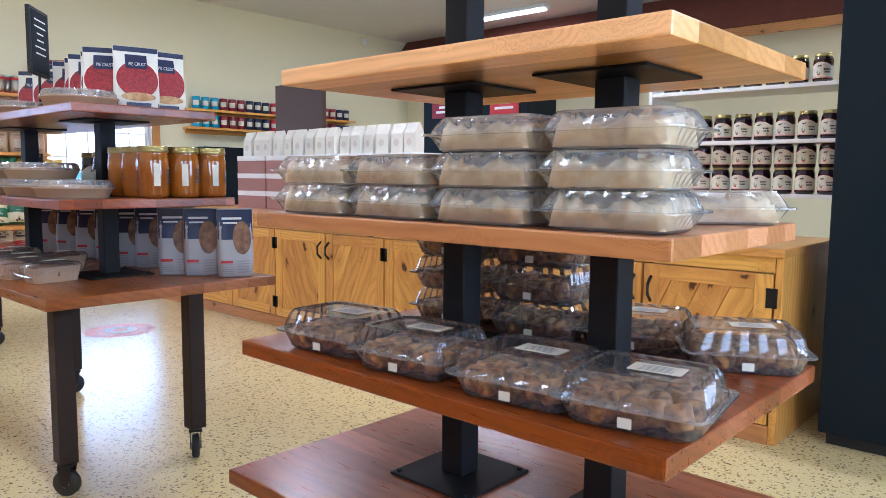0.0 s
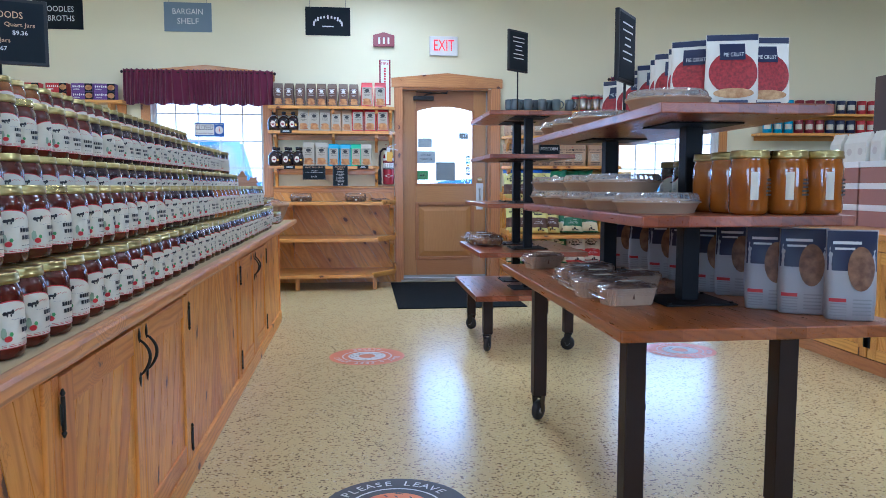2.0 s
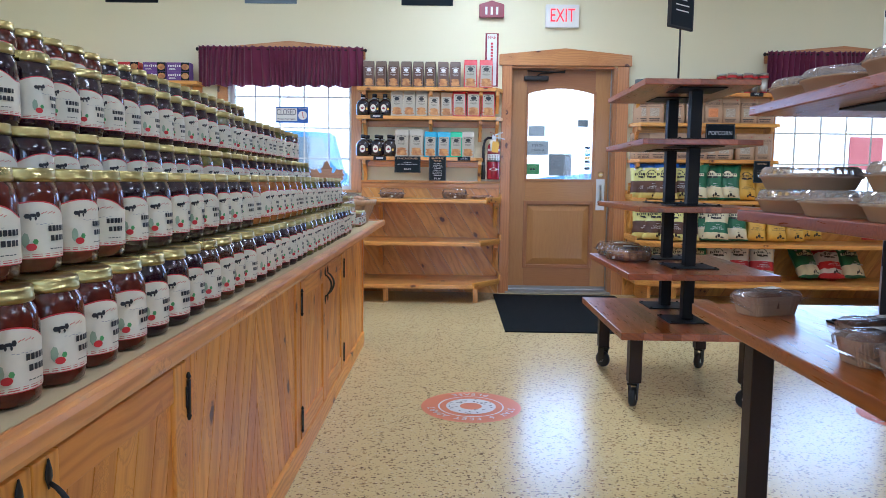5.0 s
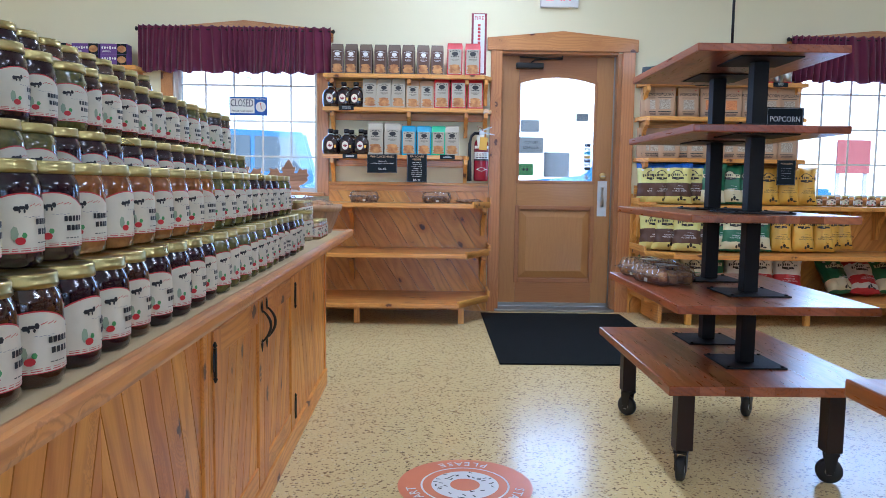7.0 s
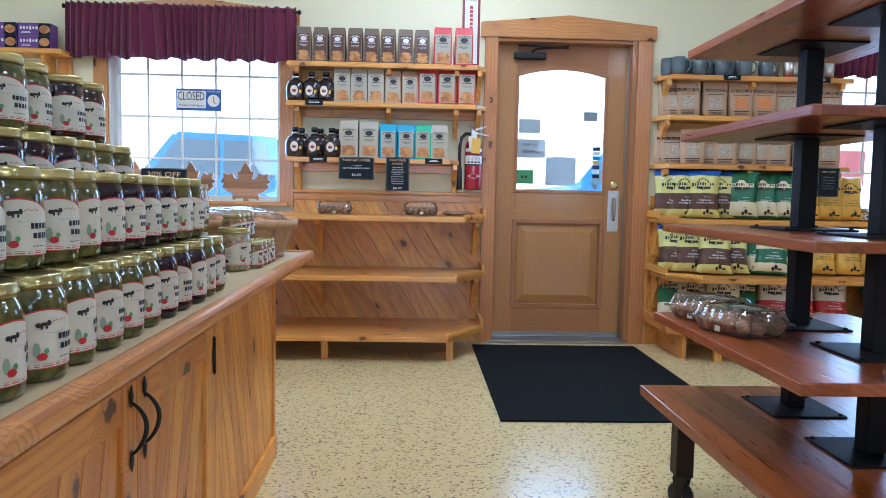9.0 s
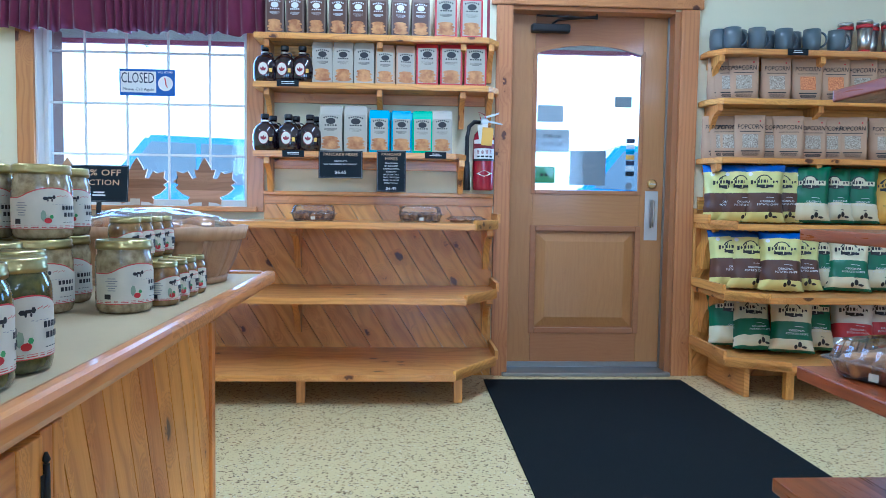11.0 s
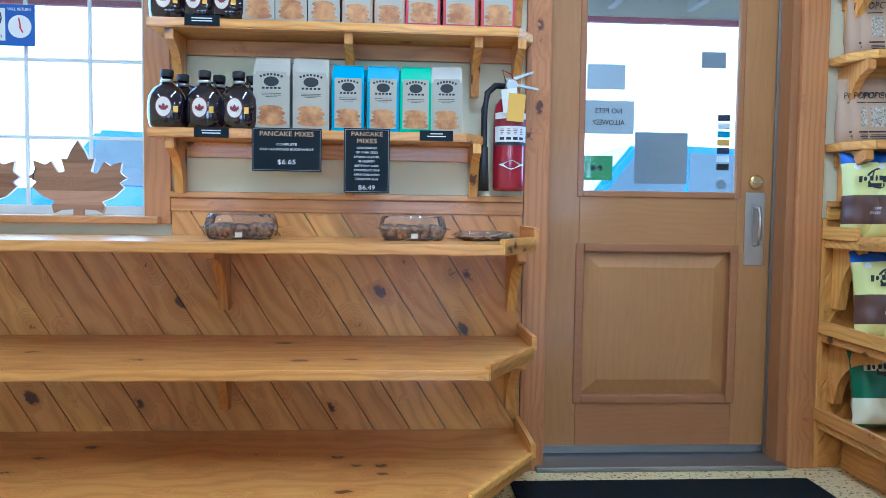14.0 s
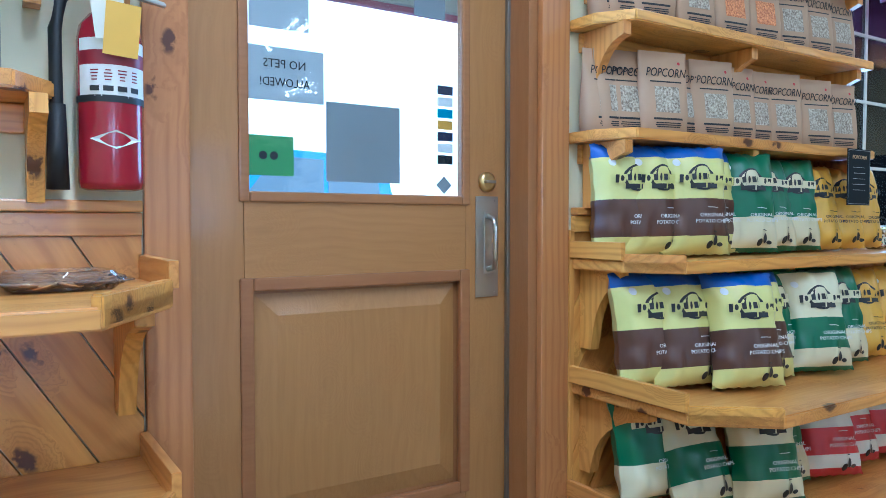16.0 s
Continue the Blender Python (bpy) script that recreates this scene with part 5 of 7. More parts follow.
def clamshell(w=0.235, d=0.19, filled=COOKIE, label="clear plastic clamshell of dark chocolate cookies", h=0.085, name="cookie_box", paper_label=True, full=0.52, shell_of=CLEAR):
    """A square hinged box of clear plastic: plain tray, wide rim, ribbed lid."""
    c = thing(name, label, "cookie box", "clear boxes of baked goods")

    def ring(bm, inset, z, rib=0.0, corner=0.024):
        hx, hy, out = d / 2 - inset, w / 2 - inset, []
        k, m = 4, 9
        for q, (cx, cy) in enumerate(((1, 1), (-1, 1), (-1, -1), (1, -1))):
            ox, oy = cx * (hx - corner), cy * (hy - corner)
            for i in range(k + 1):
                a = math.pi / 2 * (q + i / k)
                out.append((ox + corner * math.cos(a), oy + corner * math.sin(a)))
            nx, ny = ((-1, 1), (-1, -1), (1, -1), (1, 1))[q]
            p, e = Vector(out[-1]), Vector((nx * (hx if q % 2 else hx - corner), ny * (hy - corner if q % 2 else hy)))
            side = Vector((math.cos(math.pi / 2 * (q + 1)), math.sin(math.pi / 2 * (q + 1))))
            for i in range(1, m + 1):
                out.append(tuple(p.lerp(e, i / (m + 1)) - side * (rib if i % 2 else 0.0)))
        return [bm.verts.new((x, y, z)) for x, y in out]

    def shell(rings):
        bm = bmesh.new()
        rs = [ring(bm, *r) for r in rings]
        for a, b in zip(rs, rs[1:]):
            n = len(a)
            for i in range(n):
                bm.faces.new((a[i], a[(i + 1) % n], b[(i + 1) % n], b[i]))
        return bm, rs

    t = h * 0.46
    bm, rs = shell([(0.020, 0.001), (0.016, 0.006), (0.006, t - 0.004, 0.002), (0.003, t)])
    bm.faces.new(rs[0][::-1])
    part("tray", bm, shell_of, c)
    bm, rs = shell([(0.003, t), (-0.007, t + 0.0005), (-0.007, t + 0.004), (0.004, t + 0.0045)])
    part("rim", bm, HAZY, c)
    bm, rs = shell([(0.004, t + 0.0045), (0.006, t + 0.010, 0.004), (0.013, h - 0.010, 0.004), (0.020, h), (0.030, h), (0.034, h - 0.003)])
    bm.faces.new(rs[-1])
    part("lid", bm, shell_of, c, "ribbed clear lid")
    bm = bmesh.new()
    rr = random.Random(5)
    top = h * full
    n = 22
    if filled is BISCUIT:
        lump = [[None] * (n + 1) for _ in range(n + 1)]
        for i in range(n + 1):
            for j in range(n + 1):
                x, y = (i / n - 0.5) * (d - 0.040), (j / n - 0.5) * (w - 0.040)
                z = 0.005 if i in (0, n) or j in (0, n) else top * (0.78 + 0.34 * noise.noise(Vector((x * 26, y * 26, 0.7))) + 0.30 * noise.noise(Vector((x * 75, y * 75, 3.7))))
                lump[i][j] = bm.verts.new((x, y, max(0.004, z)))
        for i in range(n):
            for j in range(n):
                bm.faces.new((lump[i][j], lump[i + 1][j], lump[i + 1][j + 1], lump[i][j + 1])).smooth = True
    for i in range(5 if filled is not BISCUIT else 0):
        for j in range(4):
            q = (0.024 if filled is not BISCUIT else 0.031) + rr.uniform(-0.003, 0.004)
            m = Matrix.Translation(((j - 1.5) * d * 0.20, (i - 2) * w * 0.165, 0.004 + rr.uniform(0, 0.006))) @ Matrix.Rotation(rr.uniform(-0.35, 0.35), 4, "X") @ Matrix.Rotation(rr.uniform(-0.3, 0.3), 4, "Y")
            lathe(bm, [(q * 0.8, 0.004), (q, 0.012), (q * 1.05, top * 0.80), (q * 0.95, top * 0.95), (q * 0.4, top)], 9, m=m, sx=rr.uniform(0.85, 1.1))
    tagged(part("filling", bm, filled, c), kind="stuff")
    if paper_label:
        bm = bmesh.new()
        m = Matrix.Translation((0.0, 0.02, h - 0.0020)) @ Matrix.Rotation(radians(90), 4, "Z")
        quad(bm, m, 0.085, 0.05)
        part("label", bm, PAPER, c)
        part("print", bars(bmesh.new(), m, 0.065, 0.036, 5, 0, 3), GREYINK, c)
        bm = bmesh.new()
        quad(bm, at(d / 2 - 0.009, 0.0, h * 0.20), 0.022, 0.016)
        part("price_sticker", bm, PAPER, c)
    return c


def biscuit_box():
    return clamshell(0.235, 0.165, BISCUIT, "clear plastic box of pale golden biscuits", 0.062, "biscuit_box", False, 0.88, HAZY)


def pie(r=0.120, h=0.058):
    p = thing("boxed_pie", "round pie in a brown paper tin under a fluted clear lid", "pie", "boxed pies")
    bm = lathe(bmesh.new(), [(r * 0.86, 0), (r * 0.88, 0.003), (r * 0.98, 0.028), (r * 1.03, 0.030), (r * 1.03, 0.033), (r * 0.95, 0.032)], 40, cap=False)
    part("tin", bm, TRAY, p)
    bm = lathe(bmesh.new(), [(r * 0.84, 0.001), (r * 0.94, 0.030), (r * 0.91, 0.037), (r * 0.7, 0.041), (r * 0.3, 0.043), (0.001, 0.044)], 28)
    part("crust", bm, CRUST, p)
    bm = bmesh.new()
    n, rs = 72, []
    for sx, z, wob in ((1.05, 0.0335, 0), (1.05, 0.0365, 0), (0.99, 0.0375, 0.012), (0.955, h - 0.007, 0.013), (0.91, h, 0.004), (0.86, h, 0.0), (0.84, h - 0.004, 0.0)):
        rs.append([bm.verts.new((r * sx * (1 + (wob if i % 2 else -wob)) * math.cos(2 * math.pi * i / n), r * sx * (1 + (wob if i % 2 else -wob)) * math.sin(2 * math.pi * i / n), z)) for i in range(n)])
    for a, b in zip(rs, rs[1:]):
        for i in range(n):
            bm.faces.new((a[i], a[(i + 1) % n], b[(i + 1) % n], b[i]))
    bm.faces.new(rs[-1])
    part("lid", bm, LIDPLASTIC, p, "fluted clear dome lid")
    return p


def loaf():
    def sq(c):
        return math.copysign(abs(c) ** 0.4, c)

    p = thing("wrapped_loaf", "dark sweet loaf in a fluted paper tray, wrapped in film", "loaf", "wrapped loaves")
    w, d, h = 0.172, 0.098, 0.052
    bm = bmesh.new()
    n, rs = 60, []
    for s, z, wob in ((0.86, 0.0, 0.012), (0.92, 0.02, 0.014), (1.0, h, 0.016), (1.03, h + 0.002, 0.0)):
        ring = []
        for i in range(n):
            a = 2 * math.pi * i / n
            cs, sn = math.cos(a), math.sin(a)
            k = s * (1 + (wob if i % 2 else -wob))
            ring.append(bm.verts.new((d / 2 * k * math.copysign(abs(cs) ** 0.35, cs), w / 2 * k * math.copysign(abs(sn) ** 0.35, sn), z)))
        rs.append(ring)
    for a, b in zip(rs, rs[1:]):
        for i in range(n):
            bm.faces.new((a[i], a[(i + 1) % n], b[(i + 1) % n], b[i]))
    bm.faces.new(rs[0][::-1])
    part("tray", bm, KRAFT, p)
    bm = lathe(bmesh.new(), [(0.46, 0.02), (0.485, h - 0.004), (0.45, h + 0.004), (0.30, h + 0.010), (0.02, h + 0.012)], 20, sx=d, sy=w)
    part("cake", bm, BREAD, p)
    bm = bmesh.new()
    rr = random.Random(7)
    n, rs = 32, []
    for s, z in ((1.05, h - 0.022), (1.07, h - 0.004), (1.05, h + 0.004), (0.95, h + 0.010), (0.76, h + 0.013), (0.5, h + 0.015)):
        rs.append([bm.verts.new((d / 2 * s * sq(math.cos(2 * math.pi * i / n)) * (1 + rr.uniform(-0.03, 0.06)), w / 2 * s * sq(math.sin(2 * math.pi * i / n)) * (1 + rr.uniform(-0.03, 0.06)), z + rr.uniform(-0.003, 0.004))) for i in range(n)])
    for a, b in zip(rs, rs[1:]):
        for i in range(n):
            bm.faces.new((a[i], a[(i + 1) % n], b[(i + 1) % n], b[i]))
    bm.faces.new(rs[-1])
    for s in (-1, 1):
        v = [bm.verts.new((rr.uniform(-0.04, 0.04) + 0.03 * k, s * (w / 2 + 0.002 + 0.05 * t) , 0.012 + 0.03 * t + rr.uniform(0, 0.02))) for t in (0, 1) for k in (-1, 0, 1)]
        bm.faces.new((v[0], v[1], v[4], v[3]))
        bm.faces.new((v[1], v[2], v[5], v[4]))
    part("film_wrap", bm, FILM, p, "crumpled clear film")
    bm = bmesh.new()
    quad(bm, Matrix.Translation((0, 0.01, h + 0.0195)) @ Matrix.Rotation(radians(90), 4, "Z"), 0.065, 0.04)
    part("label", bm, PAPER, p)
    return p


def mug():
    p = thing("mug", "slate blue glazed stoneware mug with a handle", "mug", "mugs on the shelf")
    part("bowl", lathe(bmesh.new(), [(0.030, 0), (0.038, 0.004), (0.047, 0.03), (0.049, 0.085), (0.046, 0.125), (0.043, 0.125), (0.045, 0.085), (0.043, 0.03), (0.030, 0.01)], 22), MUGGLAZE, p)
    pts = [(0, 0.044 + 0.034 * math.sin(a), 0.068 + 0.040 * math.cos(a)) for a in [math.pi * i / 9 for i in range(10)]]
    part("handle", tube(bmesh.new(), pts, 0.0062, 8), MUGGLAZE, p)
    return p


def tumbler():
    p = thing("travel_tumbler", "stainless steel travel tumbler with red rubber bands", "tumbler", "tumblers on the shelf")
    part("cup", lathe(bmesh.new(), [(0.030, 0.014), (0.034, 0.05), (0.040, 0.155)], 20), CHROME, p)
    part("band", lathe(bmesh.new(), [(0.029, 0), (0.032, 0.002), (0.033, 0.0138), (0.03, 0.0138)], 20), RED, p)
    part("band", lathe(bmesh.new(), [(0.0405, 0.138), (0.0425, 0.140), (0.043, 0.158), (0.041, 0.159)], 20, cap=False), RED, p)
    part("rim", lathe(bmesh.new(), [(0.041, 0.1595), (0.042, 0.175), (0.040, 0.182), (0.001, 0.182)], 20), CHROME, p)
    return p


def honey_jar():
    return preserve_jar("honey", "large amber honey jar with a gold lid and narrow label", 0.052, 0.172, GOLDLID, "honey_jar", "honey jars", True, True)


# ---------------------------------------------------------------- jars along the counter
JAR_KINDS = [("salsa", "pint jar of red salsa with a white label"), ("jam", "pint jar of dark berry jam with a white label"), ("apple", "pint jar of brown apple butter with a white label"),
             ("peach", "pint jar of amber peaches with a white label"), ("pickle", "pint jar of green pickles with a white label"), ("mushroom", "pint jar of pale pickled mushrooms with a white label")]


def kind_at(x, row):
    """What stands where: salsas at the near end, jams along the middle, pickles towards the door."""
    t = (x + 0.7) / -4.6
    block = int((x * 1.0 + row * 1.7) / 0.36)
    b = random.Random(block * 31 + row).random()
    if row == 6:
        return "peach" if t < 0.38 else ("salsa" if t < 0.52 else ("pickle" if b < 0.35 else ("apple" if b < 0.55 else "jam")))
    if t < (0.34 if row < 3 or row == 5 else 0.27):
        return "salsa"
    if t < 0.52:
        return "jam" if b < 0.85 else "apple"
    if t < 0.84:
        return "jam" if b < 0.50 else ("pickle" if b < 0.72 else ("apple" if b < 0.88 else "peach"))
    return "pickle" if b < 0.6 else ("mushroom" if b < 0.8 else "jam")


def put_jar(kind, x, y, z, turn, big=False):
    label = dict(JAR_KINDS)[kind]
    m = COUNTER @ T(x, y, z, turn)
    if big:
        stock("wide_" + kind, lambda: preserve_jar(kind, label.replace("pint", "wide squat"), 0.0505, 0.135, GOLDLID, wide=True), m)
    else:
        stock(kind, lambda: preserve_jar(kind, label), m)


STEP, TALL = 0.0965, 0.1385
# row: y, z, near x, far x
ROWS = [(0, -0.384, WT, -0.95, -4.76), (1, -0.479, WT, -0.95, -4.76), (2, -0.431, WT + TALL, -1.0, -4.70), (3, -0.579, 1.0005, -1.15, -4.72), (4, -0.676, 1.0005, -1.15, -4.60), (5, -0.628, 1.0005 + TALL, -1.25, -4.36), (6, -0.830, 1.2445, -1.5, -4.46)]
for row, y, z, xa, xb in ROWS:
    for i in range(int((xa - xb) / STEP) + 1):
        x = xa - STEP * i + RND.uniform(-0.003, 0.003)
        if row == 5 and (-2.66 < x < -2.53 or -3.55 < x < -3.42):
            continue
        put_jar(kind_at(x, row), x, y + RND.uniform(-0.004, 0.004), z + 0.0004, 52 + RND.gauss(0, 11) + (70 if RND.random() < 0.03 else 0))
# a few wide jars break the upper row
for x, k in ((-2.595, "jam"), (-3.485, "pickle"), (-4.47, "jam"), (-4.575, "apple")):
    put_jar(k, x, -0.628, 1.0005 + TALL + 0.0004, 50, True)
# the far end: wide jars, small jars and the sale basket
for x, y, n, k in ((-5.205, -0.435, 1, "mushroom"), (-4.885, -0.480, 1, "pickle"), (-4.93, -0.590, 2, "pickle"), (-5.06, -0.600, 1, "pickle"), (-5.06, -0.710, 1, "pickle"), (-5.19, -0.575, 2, "mushroom"), (-5.19, -0.680, 2, "mushroom"), (-5.33, -0.600, 2, "mushroom"), (-5.33, -0.705, 2, "mushroom"), (-5.33, -0.810, 2, "mushroom"), (-5.06, -0.820, 2, "apple"), (-5.19, -0.785, 2, "jam")):
    for i in range(n):
        put_jar(k, x, y, WT + 0.0004 + 0.1355 * i, 46 + RND.uniform(-16, 16), True)


def small_jar():
    return preserve_jar("relish", "small jar of mustard relish with a gold lid", 0.0325, 0.087, GOLDLID, "relish_jar", "small relish jars")


for y, x0, count, high in ((-0.392, -5.292, 4, 1), (-0.462, -5.287, 4, 2)):
    for i in range(count):
        for k in range(high):
            stock("small_jar", small_jar, COUNTER @ T(x0 - 0.0665 * i, y, WT + 0.0004 + 0.0873 * k, 52 + RND.uniform(-15, 15)))


def sale_basket():
    b = thing("splint_basket", "round wooden splint basket full of wrapped goods on the counter", "basket", m=COUNTER @ T(-5.740, -0.545, WT + 0.0005))
    R0, R1, H = 0.165, 0.220, 0.140
    n = 15
    for i in range(n):
        gap = 0.012 + 0.016 * (i % 3)
        a0, a1 = 2 * math.pi * i / n + gap, 2 * math.pi * (i + 1) / n - 0.006
        bm = bmesh.new()
        v = []
        for k in range(6):
            t = k / 5
            r = R0 + (R1 - R0) * (t ** 0.8) - (0.0045 if i % 2 else 0.0) + 0.004 * math.sin(math.pi * t)
            for a in [a0 + (a1 - a0) * q / 4 for q in range(5)]:
                for dr in (0, -0.0035):
                    v.append(bm.verts.new(((r + dr) * math.cos(a), (r + dr) * math.sin(a), 0.002 + t * H)))
        for k in range(5):
            o = 10 * k
            for q in range(0, 8, 2):
                bm.faces.new([v[o + j] for j in (q, q + 2, q + 12, q + 10)]).smooth = True
                bm.faces.new([v[o + j] for j in (q + 1, q + 11, q + 13, q + 3)])
            bm.faces.new([v[o + j] for j in (0, 10, 11, 1)])
            bm.faces.new([v[o + j] for j in (8, 9, 19, 18)])
        part("splint", bm, BASKET, b)
    part("hoop", lathe(bmesh.new(), [(R1 - 0.008, H - 0.028), (R1 - 0.000, H - 0.028), (R1 + 0.008, H + 0.006), (R1 - 0.004, H + 0.006), (R1 - 0.006, H - 0.01)], 40, cap=False), BASKET, b)
    part("hoop", lathe(bmesh.new(), [(R0 - 0.002, 0.0005), (R0 + 0.006, 0.0005), (R0 + 0.010, 0.018), (R0 + 0.004, 0.018)], 40, cap=False), BASKET, b)
    part("bottom", lathe(bmesh.new(), [(R0 - 0.004, 0.003), (R0 - 0.004, 0.008)], 30), BASKET, b)
    bm = bmesh.new()
    g = bmesh.ops.create_icosphere(bm, subdivisions=4, radius=1.0)
    for v in bm.verts:
        q = 0.10 * noise.noise(v.co * 3.1) + 0.05 * noise.noise(v.co * 8)
        v.co = Vector((v.co.x * 0.185, v.co.y * 0.185, max(-0.02, v.co.z * 0.055))) * (1 + q) + Vector((0, 0, H - 0.005))
    part("film_wrap", bm, FILM, b, "goods in crumpled clear film")
    bm = bmesh.new()
    rr = random.Random(4)
    for i in range(9):
        a = rr.uniform(0, 6.28)
        lathe(bm, [(0.02, 0), (0.045, 0.012), (0.042, 0.03), (0.01, 0.04)], 10, m=Matrix.Translation((0.11 * math.cos(a), 0.11 * math.sin(a), H - 0.03 + rr.uniform(0, 0.02))))
    part("pastry", bm, PANCAKE, b)
    return b


sale_basket()


def card(name, label, w, h, m, ink_lines, base=BLACKCARD, t=0.003, border=True, stand=False):
    """A flat sign in the plane of m. ink_lines: words, height, upward offset, material, width."""
    s = thing(name, label, "sign", m=m)
    part("board", box(bmesh.new(), -w / 2, w / 2, -h / 2, h / 2, -t, 0, 0.0008), base, s)
    if border:
        bm = bmesh.new()
        for a, b, c, d in ((-w / 2 + 0.004, w / 2 - 0.004, h / 2 - 0.0055, h / 2 - 0.004), (-w / 2 + 0.004, w / 2 - 0.004, -h / 2 + 0.004, -h / 2 + 0.0055), (-w / 2 + 0.004, -w / 2 + 0.0055, -h / 2 + 0.0055, h / 2 - 0.0055), (w / 2 - 0.0055, w / 2 - 0.004, -h / 2 + 0.0055, h / 2 - 0.0055)):
            bm.faces.new([bm.verts.new((x, y, 0.0006)) for x, y in ((a, c), (b, c), (b, d), (a, d))])
        part("border", bm, GREYINK, s)
    for words, hh, up, mat, ww in ink_lines:
        letters(words, hh, mat, s, Matrix.Translation((0, up, 0)), width=ww)
    return s


# a white carton behind the basket carries the sale card
tagged(new("carton", mesh_of(boxed(-5.75, -5.55, -1.14, -0.86, WT + 0.0005, WT + 0.16, 0.003), "carton", WHITE)), "plain white carton on the counter", "box")
card("sale_sign", "black card sign reading 30% OFF SECTION below the window", 0.300, 0.195, at(-7.740, -1.560, 1.088) @ Matrix.Rotation(radians(-8), 4, "X"),
     [("30% OFF", 0.034, 0.056, ORANGEINK, 0.215), ("SECTION", 0.030, 0.004, ORANGEINK, 0.205)])
part("stake", boxed(-0.012, 0.012, -0.182, -0.098, -0.012, -0.0035), IRON, bpy.data.objects["sale_sign"])
part("print", bars(bmesh.new(), Matrix.Translation((0, -0.055, 0)), 0.085, 0.03, 2, 0, 3, 0.5), CHALK, bpy.data.objects["sale_sign"])

# ---------------------------------------------------------------- goods on the shelves beside the door
SX = W + 0.125
CREAMBAG = plain("cream_bag_paper", (0.43, 0.395, 0.315), 0.6)
TA = "taupe paper bag of baking mix with a white emblem"
for x in (-0.677, -0.562, -0.447, -0.330, -0.220, -0.108, 0.009, 0.121):
    stock("taupe", lambda: mix_bag(TAUPE, BROWN, TA, 0.098, 0.238, 0.07, True), T(SX, x, 1.9205, RND.uniform(-5, 5)))
for x in (0.262, 0.405):
    stock("red", lambda: mix_bag(RED, CREAMBAG, "red paper bag of pancake mix with a white panel", 0.122, 0.258, 0.08), T(SX, x, 1.9205, RND.uniform(-4, 4)))
for x in (-0.728, -0.622, -0.525):
    stock("syrup", syrup_bottle, T(SX + 0.02, x, 1.6585, RND.uniform(-6, 6)))
for x, w in ((-0.417, 0.112), (-0.300, 0.108), (-0.187, 0.104)):
    stock("white", lambda: mix_bag(CREAMBAG, CREAMBAG, "white paper bag of baking mix", 0.110, 0.240, 0.075), T(SX, x, 1.6585, RND.uniform(-5, 5)))
for x in (-0.073, 0.040):
    stock("kraftmix", lambda: mix_bag(KRAFT, CREAMBAG, "kraft paper bag of baking mix with a white panel", 0.106, 0.222, 0.07), T(SX, x, 1.6585, RND.uniform(-5, 5)))
for x in (0.161, 0.295, 0.430):
    stock("red", None, T(SX, x, 1.6585, RND.uniform(-3, 3)))
for x in (-0.725, -0.597, -0.480):
    for back in (0.0, 0.085):
        stock("syrup", None, T(SX + 0.045 - back, x + 0.35 * back, 1.2845, RND.uniform(-6, 6)))
for x in (-0.365, -0.230):
    for back in (0.0, 0.08):
        stock("cream", lambda: mix_bag(CREAMBAG, CREAMBAG, "cream paper bag of pancake mix", 0.126, 0.255, 0.075), T(SX + 0.02 - back, x + 0.25 * back, 1.2845, RND.uniform(-2, 2)))
for x in (-0.100, 0.022):
    for back in (0.0, 0.08):
        stock("teal", lambda: mix_bag(TEAL, CREAMBAG, "bright blue paper bag of pancake mix with a white panel", 0.112, 0.235, 0.075), T(SX + 0.02 - back, x + 0.25 * back, 1.2845, RND.uniform(-3, 3)))
for back in (0.0, 0.08):
    stock("mint", lambda: mix_bag(MINT, CREAMBAG, "bright green paper bag of pancake mix with a white panel", 0.110, 0.235, 0.075), T(SX + 0.02 - back, 0.140 + 0.25 * back, 1.2845, RND.uniform(-3, 3)))
stock("white", None, T(SX + 0.02, 0.250, 1.2845, -3))

FX = W + 0.2085
card("price_sign", "black hanging price sign for pancake mixes, $6.65", 0.240, 0.150, at(FX + 0.004, -0.308, 1.213),
     [("PANCAKE MIXES", 0.017, 0.054, ORANGEINK, 0.185), ("COMPLETE", 0.0085, 0.018, CHALK, 0.07), ("OLD FASHIONED BUCKWHEAT", 0.0085, 0.001, CHALK, 0.185), ("$6.65", 0.017, -0.043, CHALK, 0.062)])
card("price_sign", "tall black hanging price sign for pancake mixes, $6.49", 0.160, 0.225, at(FX + 0.004, -0.031, 1.180),
     [("PANCAKE", 0.016, 0.092, ORANGEINK, 0.108), ("MIXES", 0.016, 0.068, ORANGEINK, 0.068)] +
     [(w, 0.0078, 0.044 - 0.0155 * i, CHALK, 0.0064 * len(w)) for i, w in enumerate(("GINGERBREAD", "GF CHIA SEED", "BANANA CARAMEL", "BLUEBERRY", "BIRTHDAY CAKE", "CHOCOLATE CHIP", "APPLE CINNAMON", "CINNAMON BUN"))] + [("$6.49", 0.016, -0.094, CHALK, 0.058)])


def shelf_tag(y, z, w=0.118, h=0.036, seed=1):
    s = thing("shelf_tag", "small black price tag on the shelf edge", "tag", "shelf tags", at(FX + 0.004, y, z))
    part("card", box(bmesh.new(), -w / 2, w / 2, -h / 2, h / 2, -0.002, 0), BLACKCARD, s)
    part("print", bars(bmesh.new(), Matrix.Translation((0, 0.002, 0)), w * 0.6, h * 0.5, 2, 0, seed, 0.4), CHALK, s)


